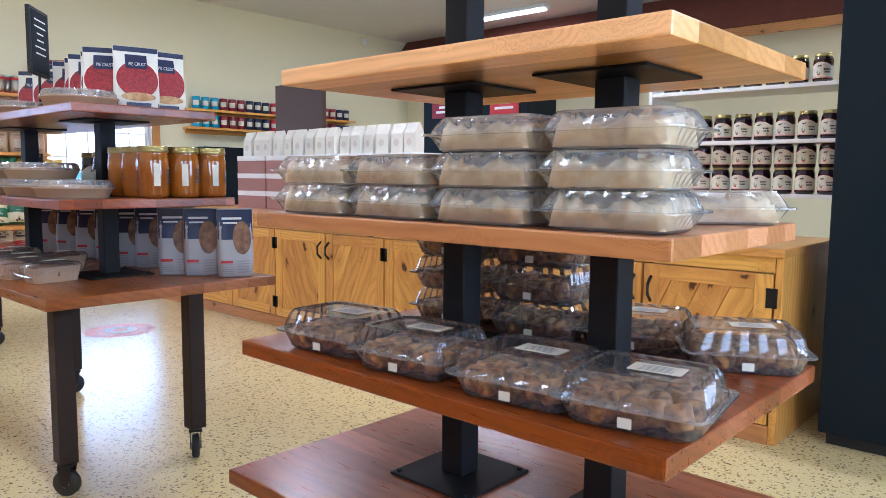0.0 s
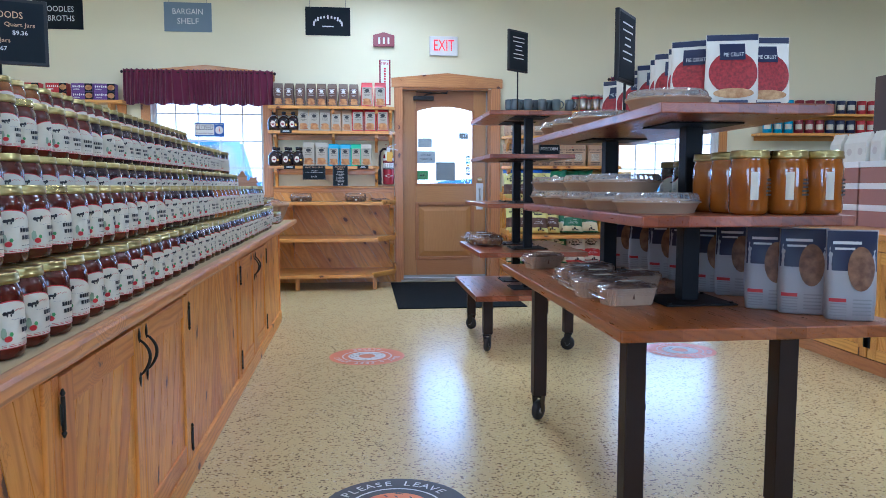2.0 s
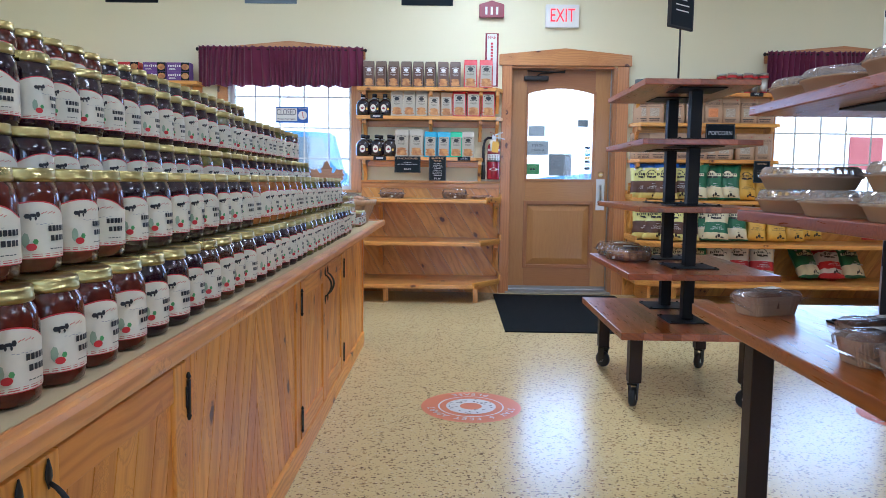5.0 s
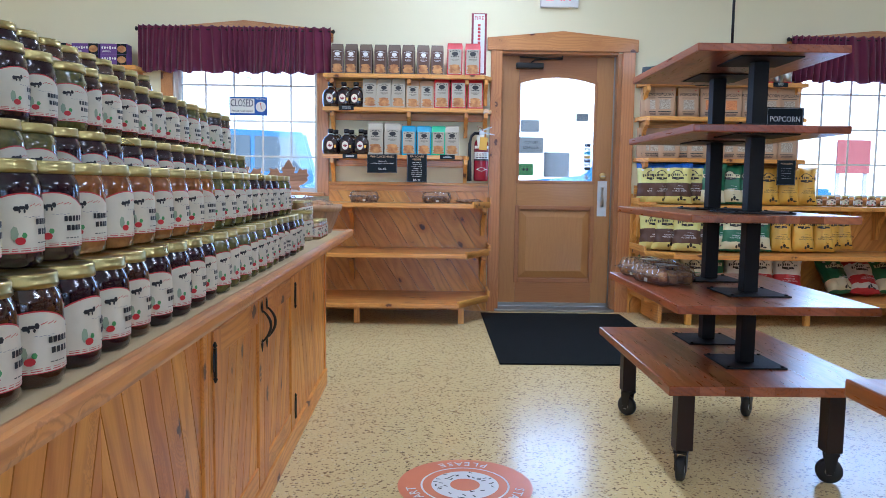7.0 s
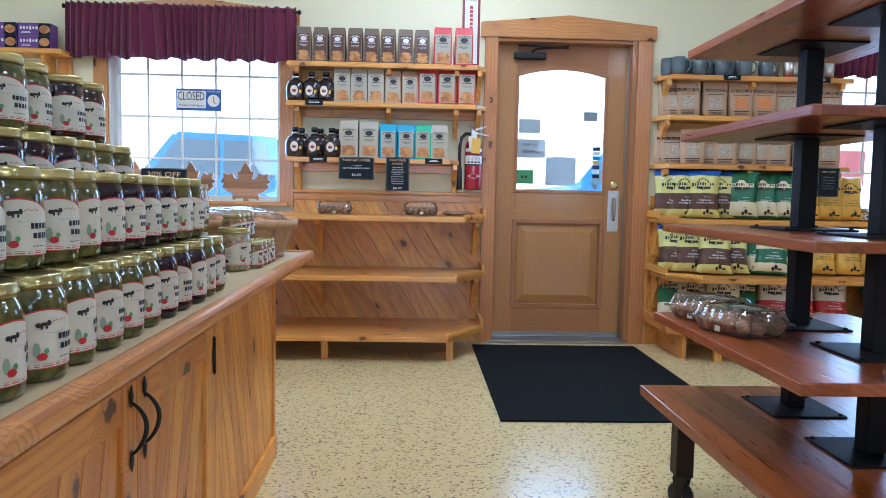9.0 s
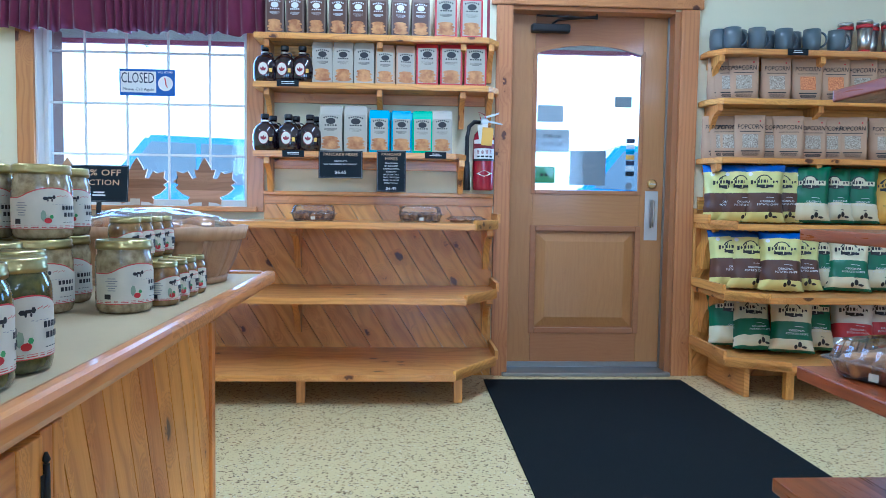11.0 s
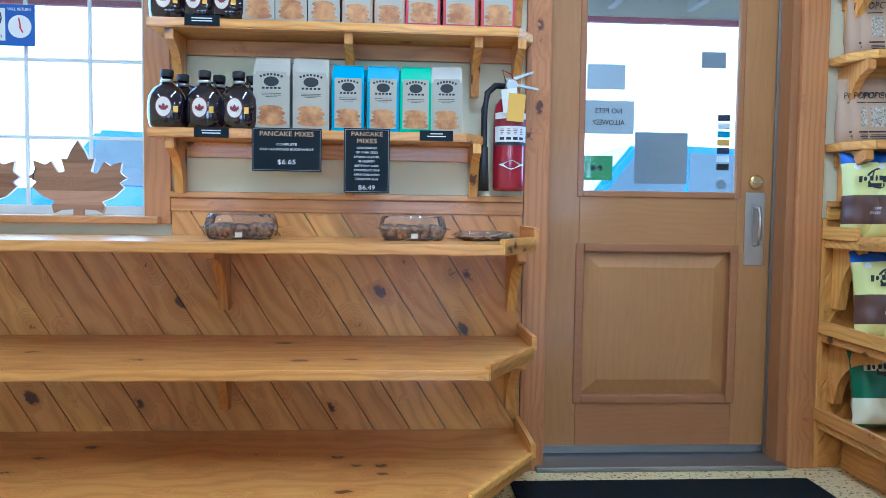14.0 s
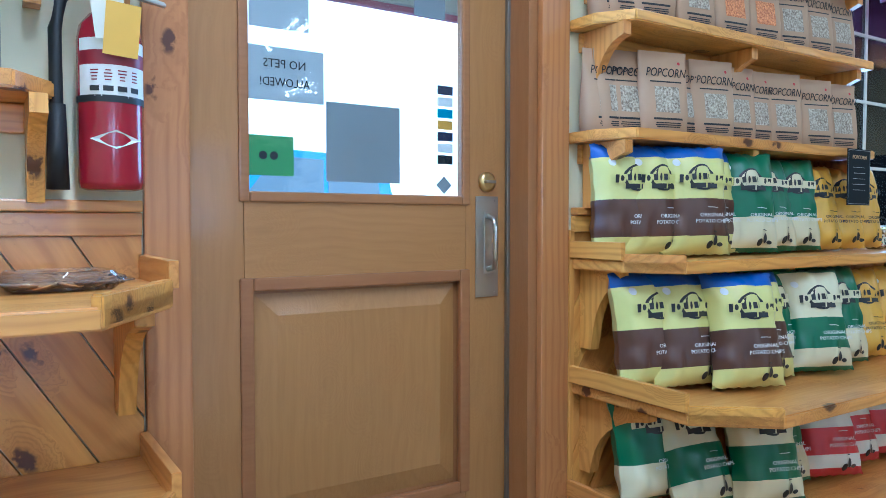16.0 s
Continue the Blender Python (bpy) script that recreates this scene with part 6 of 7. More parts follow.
for i, (y, z) in enumerate(((-0.565, 1.268), (0.212, 1.272), (-0.595, 1.648), (2.235, 1.882), (2.86, 1.882))):
    shelf_tag(y, z, seed=i)

# popcorn
PX = W + 0.125
for i, y in enumerate((1.965, 2.155, 2.335, 2.500, 2.660, 2.820, 2.970)):
    key = "pop_o" if i in (2, 3) else "pop"
    stock(key, (lambda: popcorn_bag(POPORANGE)) if key == "pop_o" else (lambda: popcorn_bag(POPPED)), T(PX, y, 1.6225, RND.uniform(-16, -6)))
for i, y in enumerate((1.865, 1.895)):
    stock("pop", None, T(PX - 0.045 + 0.02 * i, y, 1.6225, RND.uniform(-14, -4)))
for i, y in enumerate((2.010, 2.235, 2.385, 2.610, 2.805, 2.965)):
    stock("pop", None, T(PX + (0.012 if i != 2 else -0.01), y, 1.2905, RND.uniform(-16, -6)))
for i, y in enumerate((1.850, 1.880, 1.915, 2.125, 2.49)):
    stock("pop", None, T(PX - 0.06 + 0.012 * i, y, 1.2905, RND.uniform(-16, -6)))

# crisps: y, depth, kind, turn, tilt
for z, lift, rows in ((0.9185, 0.006, ((1.790, 0.12, "yellow", 22, -3), (1.862, 0.16, "yellow", 16, -4), (1.975, 0.225, "yellow", -3, -7), (2.115, 0.165, "yellow", 10, -10), (2.255, 0.20, "green", -8, -9), (2.415, 0.18, "green", 12, -15), (2.565, 0.165, "green", -6, -11), (2.735, 0.17, "gold", 9, -13), (2.895, 0.16, "gold", -10, -12), (3.05, 0.15, "gold", 5, -10))),
                      (0.5455, 0.010, ((1.800, 0.22, "yellow", 24, -10), (1.885, 0.28, "yellow", 14, -12), (2.010, 0.39, "yellow", -4, -14), (2.150, 0.34, "yellow", 8, -17), (2.305, 0.28, "green", 9, -13), (2.400, 0.37, "silver", -10, -17), (2.590, 0.33, "green", 7, -15), (2.785, 0.31, "gold", -9, -16), (2.965, 0.32, "gold", 8, -14), (3.14, 0.29, "gold", -4, -16))),
                      (0.2005, 0.022, ((1.810, 0.22, "green", 26, -14), (1.905, 0.34, "silver", 20, -30), (2.070, 0.42, "silver", -5, -17), (2.235, 0.35, "green", 12, -20), (2.430, 0.39, "red", -9, -18), (2.620, 0.36, "red", 9, -21), (2.830, 0.37, "red", -6, -16)))):
    for y, x, k, turn, tilt in rows:
        stock("crisp_" + k, lambda: crisp_bag(k), T(W + x, y + 0.085, z + lift, 0.5 * turn - 18, tilt))

# mugs and tumblers
for y, x in ((1.835, 0.075), (1.890, 0.135), (1.955, 0.07), (2.030, 0.140), (2.190, 0.135), (2.350, 0.140), (2.500, 0.130), (2.12, 0.06), (2.28, 0.06)):
    stock("mug", mug, T(W + x, y, 1.8975, RND.uniform(-25, 10)))
for y, x in ((2.585, 0.075), (2.655, 0.145), (2.735, 0.08), (2.800, 0.145), (2.88, 0.075), (2.945, 0.14)):
    stock("tumbler", tumbler, T(W + x, y, 1.8975))

# the few boxes left on the deep lower shelf
clam_back = [(-7.83, -0.440, 90), (-7.90, 0.130, 90)]
for x, y, t in clam_back:
    stock("clam", lambda: clamshell(), T(x + 0.09, y, 0.9055, 4))
stock("flat_box", lambda: clamshell(0.20, 0.17, PANCAKE, "flat clear plastic box holding a few biscuits", 0.034, "biscuit_box", False, 0.3), T(-7.84, 0.385, 0.9055, 6))

# maple leaf boards on the sill
for y, w in ((-1.090, 0.350), (-1.468, 0.345), (-1.850, 0.34)):
    lf = thing("leaf_board", "carved wooden maple leaf board standing on the window sill", "decoration", "maple leaf boards", T(W + 0.022, y, GZ0 + 0.39 * w))
    bm = bmesh.new()
    pts = maple(w)
    lo = [bm.verts.new((-0.009, yy, zz)) for yy, zz in pts]
    hi = [bm.verts.new((0.009, yy, zz)) for yy, zz in pts]
    fs = [bm.faces.new(lo), bm.faces.new(hi[::-1])]
    for i in range(len(pts)):
        bm.faces.new((lo[i], hi[i], hi[(i + 1) % len(pts)], lo[(i + 1) % len(pts)]))
    bm.normal_update()
    bmesh.ops.triangulate(bm, faces=fs, ngon_method="EAR_CLIP")
    bmesh.ops.recalc_face_normals(bm, faces=bm.faces)
    part("board", bm, LEAFWOOD, lf)
    part("cord", tube(bmesh.new(), [(0.011, -0.42 * w, 0.10 * w), (0.014, -0.44 * w, 0.03 * w), (0.012, -0.45 * w, -0.04 * w)], 0.002, 6), INK, lf)
    if w == 0.345:
        bm = bmesh.new()
        quad(bm, at(0.0095, -0.01, -0.115), 0.055, 0.035)
        part("label", bm, PAPER, lf)

# closed sign in the window
cs = thing("closed_sign", "blue and white CLOSED sign with a clock hanging in the window", "sign", m=at(W - 0.074, -1.440, 1.679))
part("board", box(bmesh.new(), -0.157, 0.157, -0.076, 0.076, -0.002, 0.0), BLUE, cs)
part("face", box(bmesh.new(), -0.150, 0.050, -0.058, 0.062, 0.0004, 0.001), WHITE, cs)
letters("CLOSED", 0.062, NAVY, cs, Matrix.Translation((-0.053, 0.022, 0.001)), width=0.185)
letters("Please Call Again", 0.016, NAVY, cs, Matrix.Translation((-0.050, -0.040, 0.001)), width=0.175)
letters("WILL RETURN", 0.011, CHALK, cs, Matrix.Translation((0.103, 0.058, 0.001)), width=0.085)
bm = bmesh.new()
quad(bm, Matrix.Translation((0.103, -0.005, 0.001)), 0.085, 0.085, 0, 24)
part("clock_face", bm, WHITE, cs)
bm = bmesh.new()
quad(bm, Matrix.Translation((0.103, 0.010, 0.002)) @ Matrix.Rotation(0.2, 4, "Z"), 0.006, 0.034)
quad(bm, Matrix.Translation((0.108, -0.016, 0.002)) @ Matrix.Rotation(0.5, 4, "Z"), 0.006, 0.026)
part("clock_hand", bm, RED, cs)
part("cord", tube(bmesh.new(), [(-0.10, 0.077, 0), (0.0, 0.215, 0.006), (0.10, 0.077, 0)], 0.0012, 5), GREYINK, cs)
part("suction_cup", lathe(bmesh.new(), [(0.020, -0.010), (0.012, 0.0), (0.005, 0.012)], 16, m=Matrix.Translation((0, 0.222, -0.002))), CLEAR, cs)

# notices on the glass of the door, written to be read from outside
GX = W - 0.1225
MIRROR = Matrix(((-1, 0, 0, 0), (0, 1, 0, 0), (0, 0, 1, 0), (0, 0, 0, 1)))
# white paper with its backlit shade put into a grey base colour
SEEN_THROUGH = plain("paper_greyed_backlit", (0.42, 0.45, 0.47), 0.6)
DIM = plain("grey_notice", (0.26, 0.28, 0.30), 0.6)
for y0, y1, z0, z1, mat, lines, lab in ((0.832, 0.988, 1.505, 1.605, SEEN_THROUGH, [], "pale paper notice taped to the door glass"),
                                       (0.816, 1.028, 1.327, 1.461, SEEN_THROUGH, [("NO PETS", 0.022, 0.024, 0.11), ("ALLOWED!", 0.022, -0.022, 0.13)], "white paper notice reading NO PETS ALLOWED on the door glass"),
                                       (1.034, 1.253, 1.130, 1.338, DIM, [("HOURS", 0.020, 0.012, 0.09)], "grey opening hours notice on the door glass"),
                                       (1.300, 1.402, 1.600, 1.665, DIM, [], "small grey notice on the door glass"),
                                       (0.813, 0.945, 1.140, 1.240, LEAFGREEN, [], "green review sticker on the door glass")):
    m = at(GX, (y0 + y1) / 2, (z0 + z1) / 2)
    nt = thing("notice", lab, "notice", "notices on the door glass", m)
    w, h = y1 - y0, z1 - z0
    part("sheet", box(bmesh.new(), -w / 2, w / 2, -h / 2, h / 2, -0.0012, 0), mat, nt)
    for words, hh, up, ww in lines:
        letters(words, hh, INK if mat is SEEN_THROUGH else GREYINK, nt, Matrix.Translation((0, up, 0.0026)) @ MIRROR @ Matrix.Rotation(0, 4, "Z"), width=ww)
    if "hours" in lab:
        part("print", bars(bmesh.new(), Matrix.Translation((-0.045, -0.05, 0)), 0.05, 0.07, 6, 0, 1, 0.35), GREYINK, nt)
        part("print", bars(bmesh.new(), Matrix.Translation((0.045, -0.05, 0)), 0.07, 0.07, 6, 0, 2, 0.35), GREYINK, nt)
    if mat is LEAFGREEN:
        bm = bmesh.new()
        quad(bm, Matrix.Translation((-0.014, 0, 0)), 0.022, 0.022, 0, 14)
        quad(bm, Matrix.Translation((0.014, 0, 0)), 0.022, 0.022, 0, 14)
        part("print", bm, INK, nt)
cards = thing("sticker_strip", "strip of payment card stickers on the door glass", "sticker", m=at(GX, 1.402, 1.305))
for i, mt in enumerate((NAVY, CHALK, TEAL, GOLD, NAVY, CHALK, BLACKCARD)):
    part("sticker", box(bmesh.new(), -0.026, 0.026, 0.096 - 0.033 * i - 0.013, 0.096 - 0.033 * i + 0.013, -0.001, 0), mt, cards)
dm = thing("diamond_sticker", "small grey diamond sticker on the door glass", "sticker", m=at(GX, 1.398, 1.130) @ Matrix.Rotation(radians(45), 4, "Z"))
part("sheet", box(bmesh.new(), -0.019, 0.019, -0.019, 0.019, -0.001, 0), DIM, dm)


# ---------------------------------------------------------------- curtains
def valance(y0, y1):
    v = thing("valance", "gathered burgundy valance on a dark rod over the window", "curtain", "valances")
    part("rod", tube(bmesh.new(), [(W + 0.085, y0 - 0.02, 2.262), (W + 0.085, y1 + 0.02, 2.262)], 0.009, 10), IRON, v)
    for y in (y0 - 0.02, y1 + 0.02):
        part("finial", lathe(bmesh.new(), [(0.006, -0.012), (0.017, -0.004), (0.017, 0.006), (0.004, 0.014)], 12, m=Matrix.Translation((W + 0.085, y, 2.262)) @ Matrix.Rotation(math.pi / 2, 4, "X")), IRON, v)
    for y in (y0 + 0.03, y1 - 0.03):
        part("bracket", boxed(W + 0.001, W + 0.085, y - 0.006, y + 0.006, 2.255, 2.269), IRON, v)
    nu, rows = 440, [(2.290, 0.6, 0.010), (2.272, 0.8, 0.012), (2.250, 1.0, 0.010), (2.18, 1.0, 0.014), (2.08, 0.9, 0.018), (1.99, 0.85, 0.021), (1.925, 0.8, 0.024)]
    bm = bmesh.new()
    g = []
    for i in range(nu + 1):
        t = i / nu
        y = y0 + (y1 - y0) * t
        ph = 190 * t + 4.2 * math.sin(9 * t) + 2.2 * math.sin(23 * t + 1)
        col = []
        for k, (z, s, amp) in enumerate(rows):
            x = W + 0.098 + amp * math.sin(ph + 0.6 * k * math.sin(11 * t)) * s
            col.append(bm.verts.new((x, y + 0.006 * math.cos(ph) * s, z + (0.010 * math.sin(ph * 0.31 + 1) if k == len(rows) - 1 else 0.005 * math.sin(ph) if k == 0 else 0))))
        g.append(col)
    for i in range(nu):
        for k in range(len(rows) - 1):
            f = bm.faces.new((g[i][k], g[i + 1][k], g[i + 1][k + 1], g[i][k + 1]))
            f.smooth = True
    cl = part("cloth", bm, CURTAIN, v)
    s = cl.modifiers.new("thick", "SOLIDIFY")
    s.thickness = 0.002
    return v


valance(-2.265, -0.735)
valance(2.985, 4.50)


# ---------------------------------------------------------------- signs and fittings on the wall
def hung_sign(y0, y1, z0, z1, lines, mat, lab):
    s = card("wall_sign", lab, y1 - y0, z1 - z0, at(W + 0.012, (y0 + y1) / 2, (z0 + z1) / 2), lines, mat, 0.010, False)
    for y in (-0.4, 0.4):
        part("cord", tube(bmesh.new(), [(y * (y1 - y0), (z1 - z0) / 2, -0.004), (y * (y1 - y0), CEIL - (z0 + z1) / 2, -0.004)], 0.002, 5), GREYINK, s)
    return s


hung_sign(-0.39, 0.09, 2.692, 2.990, [], BLACKCARD, "black sign with a white curved emblem on the wall")
em = bpy.data.objects["wall_sign"]
bm = bmesh.new()
for i in range(13):
    a = math.pi * (i / 12)
    quad(bm, Matrix.Translation((0.15 * math.cos(a), -0.03 + 0.075 * math.sin(a), 0)), 0.018, 0.026 if i % 3 else 0.042)
quad(bm, Matrix.Translation((0, -0.055, 0)), 0.12, 0.012)
part("emblem", bm, CHALK, em)
hung_sign(-1.858, -1.370, 2.698, 3.000, [("BARGAIN", 0.062, 0.055, CHALK, 0.31), ("SHELF", 0.062, -0.045, CHALK, 0.22)], SLATE, "blue-grey sign reading BARGAIN SHELF on the wall")
hung_sign(-3.171, -2.675, 2.697, 3.000, [("NOODLES", 0.060, 0.05, CHALK, 0.32), ("& BROTHS", 0.060, -0.045, CHALK, 0.33)], BLACKCARD, "black sign reading NOODLES & BROTHS on the wall")

ex = thing("exit_sign", "lit red EXIT sign in a white case above the door", "sign", m=at(W + 0.001, 1.105, 2.600))
part("case", box(bmesh.new(), -0.155, 0.155, -0.105, 0.105, 0.0, 0.040, 0.008), WHITE, ex)
letters("EXIT", 0.125, glow("exit_red", (0.9, 0.02, 0.04), 1.1), ex, Matrix.Translation((0, 0, 0.0405)), width=0.225)
al = thing("fire_alarm", "dark red fire alarm horn on the wall", "alarm", m=at(W + 0.001, 0.450, 2.640))
part("body", prism(bmesh.new(), [(-0.115, -0.06), (0.115, -0.06), (0.115, 0.06), (0.0, 0.092), (-0.115, 0.06)], 2, 0.0, 0.05, bevel=0.004), DARKRED, al)
bm = bmesh.new()
for i in (-1, 0, 1):
    quad(bm, Matrix.Translation((0.05 * i, 0, 0.051)), 0.02, 0.07)
part("grille", bm, CHALK, al)
fs = thing("fire_sign", "upright red and white FIRE extinguisher sign on the wall", "sign", m=at(W + 0.004, 0.460, 2.20))
part("board", box(bmesh.new(), -0.062, 0.062, -0.245, 0.245, -0.003, 0), DARKRED, fs)
part("face", box(bmesh.new(), -0.045, 0.045, -0.235, 0.238, 0.0002, 0.0008), WHITE, fs)
letters("FIRE", 0.032, RED, fs, Matrix.Translation((0, 0.205, 0.0008)), width=0.075)
bm = bmesh.new()
for i in range(12):
    quad(bm, Matrix.Translation((0, 0.15 - 0.028 * i, 0.001)), 0.022, 0.020)
part("print", bm, RED, fs)


def extinguisher():
    e = thing("fire_extinguisher", "red fire extinguisher with a black hose hung beside the door", "extinguisher", m=T(W + 0.085, 0.490, 1.085))
    part("cylinder", lathe(bmesh.new(), [(0.045, 0), (0.058, 0.004), (0.060, 0.015), (0.060, 0.285), (0.055, 0.315), (0.038, 0.338), (0.022, 0.348), (0.020, 0.365)], 28), EXTRED, e)
    part("valve", lathe(bmesh.new(), [(0.022, 0.365), (0.024, 0.37), (0.024, 0.39), (0.014, 0.40)], 14), CHROME, e)
    part("lever", prism(bmesh.new(), [(-0.02, 0.395), (0.085, 0.435), (0.085, 0.443), (-0.02, 0.410)], 0, -0.010, 0.010, bevel=0.002), CHROME, e)
    part("lever", prism(bmesh.new(), [(-0.01, 0.392), (0.105, 0.372), (0.105, 0.380), (-0.01, 0.404)], 0, -0.009, 0.009, bevel=0.002), CHROME, e)
    part("gauge", lathe(bmesh.new(), [(0.022, 0), (0.022, 0.012), (0.018, 0.013)], 16, m=at(0.024, 0.0, 0.385)), CHROME, e)
    pts = [(0.0, -0.020, 0.385), (0.0, -0.055, 0.388), (0.005, -0.085, 0.36), (0.01, -0.096, 0.30), (0.012, -0.096, 0.20), (0.012, -0.095, 0.10), (0.012, -0.095, 0.05)]
    part("hose", tube(bmesh.new(), pts, 0.012, 10), RUBBER, e)
    part("nozzle", tube(bmesh.new(), [(0.012, -0.095, 0.16), (0.012, -0.095, 0.0)], [0.015, 0.020], 12), RUBBER, e)
    bm = bmesh.new()
    R = 0.0606
    wrap_label(bm, R, 0.175, 0.285, 1.2, 0)
    wrap_label(bm, R + 0.0004, 0.165, 0.178, 1.5, 2)
    wrap_label(bm, R + 0.0004, 0.235, 0.262, 1.2, 1)
    for i in range(4):
        bars(bm, on_round(R + 0.001, -0.6 + 0.4 * i, 0.215), 0.016, 0.024, 4, 1, i, 0.4)
        quad(bm, on_round(R + 0.001, -0.6 + 0.4 * i, 0.190), 0.018, 0.010, 2)
    part("label", bm, [WHITE, DARKRED, INK], e)
    bm = bmesh.new()
    f = bm.faces.new([bm.verts.new(at(R + 0.0014, 0, 0.095) @ Vector(p)) for p in ((-0.045, 0, -0.009), (0, -0.018, 0), (0.045, 0, -0.009), (0, 0.018, 0))])
    part("emblem", bm, CHALK, e)
    bm = bmesh.new()
    quad(bm, at(0.0665, -0.01, 0.325) @ Matrix.Rotation(0.12, 4, "Z"), 0.058, 0.085)
    quad(bm, at(0.069, 0.012, 0.300) @ Matrix.Rotation(-0.08, 4, "Z"), 0.062, 0.10, 1)
    part("inspection_tag", bm, [OFFWHITE, GOLD], e, "cream and yellow inspection tags")
    part("strap", tube(bmesh.new(), [(0.02, -0.02, 0.40), (0.03, -0.035, 0.44), (0.03, 0.0, 0.425), (0.02, 0.01, 0.40)], 0.003, 6), RED, e)
    part("wall_hook", boxed(-0.083, -0.0, -0.012, 0.012, 0.352, 0.364, 0.002), IRON, e)
    return e


extinguisher()


# ---------------------------------------------------------------- crackers on their own shelf
cr = thing("cracker_shelf", "short pine wall shelf beside the window", "shelf")
part("shelf_board", boxed(W + 0.003, W + 0.21, -3.55, -2.25, 1.925, 1.955, 0.004), PINE[1], cr)
for y in (-3.4, -2.4):
    part("bracket", bracket(y, 1.9245, 0.15, 0.17), PINE[2], cr)
part("upright", boxed(W + 0.003, W + 0.03, -2.36, -2.27, 0.9, 1.924, 0.004), PINE[2], cr)


def cracker_box(accent, key):
    b = thing("cracker_box", "flat %s cracker carton on the wall shelf" % key, "carton", "cracker cartons")
    part("carton", boxed(-0.05, 0.05, -0.105, 0.105, 0, 0.082, 0.001), accent, b)
    bm = bmesh.new()
    quad(bm, at(0.0506, 0.065, 0.041), 0.075, 0.080, 0)
    quad(bm, at(0.0508, 0.065, 0.041), 0.07, 0.055, 1, 14)
    for i in range(6):
        quad(bm, at(0.0508, -0.085 + 0.020 * i, 0.050), 0.013, 0.024 if i in (0, 3) else 0.017, 2, 0 if i % 2 else 8)
    bars(bm, at(0.0508, -0.055, 0.022), 0.08, 0.014, 2, 2, 3, 0.5)
    part("print", bm, [BLACKCARD, PANCAKE, CHALK], b)
    return b


PURPLE = plain("purple_print", (0.13, 0.05, 0.24), 0.4)
for y, z, k, ac in ((-3.39, 0, "golden", GOLD), (-3.39, 1, "golden", GOLD), (-3.17, 0, "red", RED), (-3.17, 1, "red", RED), (-2.65, 0, "purple", PURPLE), (-2.65, 1, "purple", PURPLE), (-2.43, 0, "purple", PURPLE), (-2.43, 1, "purple", PURPLE), (-2.90, 0, "red", RED), (-2.90, 1, "red", RED)):
    stock("cracker_" + k, lambda: cracker_box(ac, k), T(W + 0.14, y, 1.9555 + 0.0825 * z, RND.uniform(-2, 2)))


# ---------------------------------------------------------------- goods on the tiered tables
# near table: boxes of cookies below, biscuits above
for x, y, t in ((-0.66, 1.125, -86), (-0.42, 1.12, -84), (-0.155, 1.12, -84), (0.05, 1.135, -82)):
    stock("clam", None, T(x, y, 0.6905, t + RND.uniform(-3, 3)))
for x, y, z, t in ((0.035, 1.585, 0, -60), (-0.20, 1.60, 0, -75), (-0.68, 1.56, 0, -88), (-0.68, 1.56, 1, -86), (-0.68, 1.56, 2, -90), (-0.42, 1.555, 0, -85), (-0.42, 1.555, 1, -88), (-0.42, 1.555, 2, -85)):
    stock("clam", None, T(x, y, 0.6905 + 0.0862 * z, t))
for x, y, n, t in ((-0.005, 1.145, 3, -88), (-0.245, 1.140, 3, -90), (-0.480, 1.140, 2, -92), (-0.715, 1.135, 2, -88), (0.02, 1.46, 1, -50), (-0.30, 1.50, 2, -90), (-0.60, 1.50, 2, -90)):
    for k in range(n):
        stock("biscuit", biscuit_box, T(x + RND.uniform(-0.005, 0.005), y + RND.uniform(-0.004, 0.004), 0.9855 + 0.0630 * k, t + RND.uniform(-2, 2)))

# middle table
for x, y, z in ((-3.00, 1.055, 0), (-3.00, 1.06, 1), (-2.74, 1.045, 0), (-2.49, 1.05, 0), (-2.49, 1.055, 1), (-2.22, 1.05, 0), (-2.23, 1.06, 1), (-1.945, 1.055, 0), (-3.0, 1.34, 0), (-2.66, 1.36, 0)):
    stock("pie", pie, T(x, y, 0.9905 + 0.0585 * z, RND.uniform(0, 40)))
for x in (-1.80, -1.91, -2.02, -2.13):
    for y in (1.255, 1.365, 1.468):
        if not (x < -2.05 and y < 1.33):
            stock("honey", honey_jar, T(x, y, 0.9905, RND.uniform(-25, 15)))
for x in (-2.30, -2.41, -2.52):
    for y in (1.36, 1.465):
        stock("big_jam", lambda: preserve_jar("jam", "quart jar of dark berry jam with a white label", 0.050, 0.165, GOLDLID, wide=True), T(x, y, 0.9905, -20))
for x, y, t in ((-2.07, 1.335, -14), (-2.10, 1.455, -6), (-2.17, 1.27, -30), (-2.27, 1.30, -40), (-2.38, 1.30, -30), (-2.48, 1.32, -42), (-2.62, 1.33, -30), (-2.75, 1.32, -40), (-2.88, 1.34, -30), (-3.04, 1.33, -45), (-2.30, 1.43, -20), (-2.55, 1.44, -25)):
    stock("crust", crust_pouch, T(x, y, 1.2905, t))
for x, y in ((-2.05, 1.125), (-2.66, 1.13), (-2.95, 1.13), (-3.13, 1.13)):
    stock("pie", None, T(x, y, 1.2905))
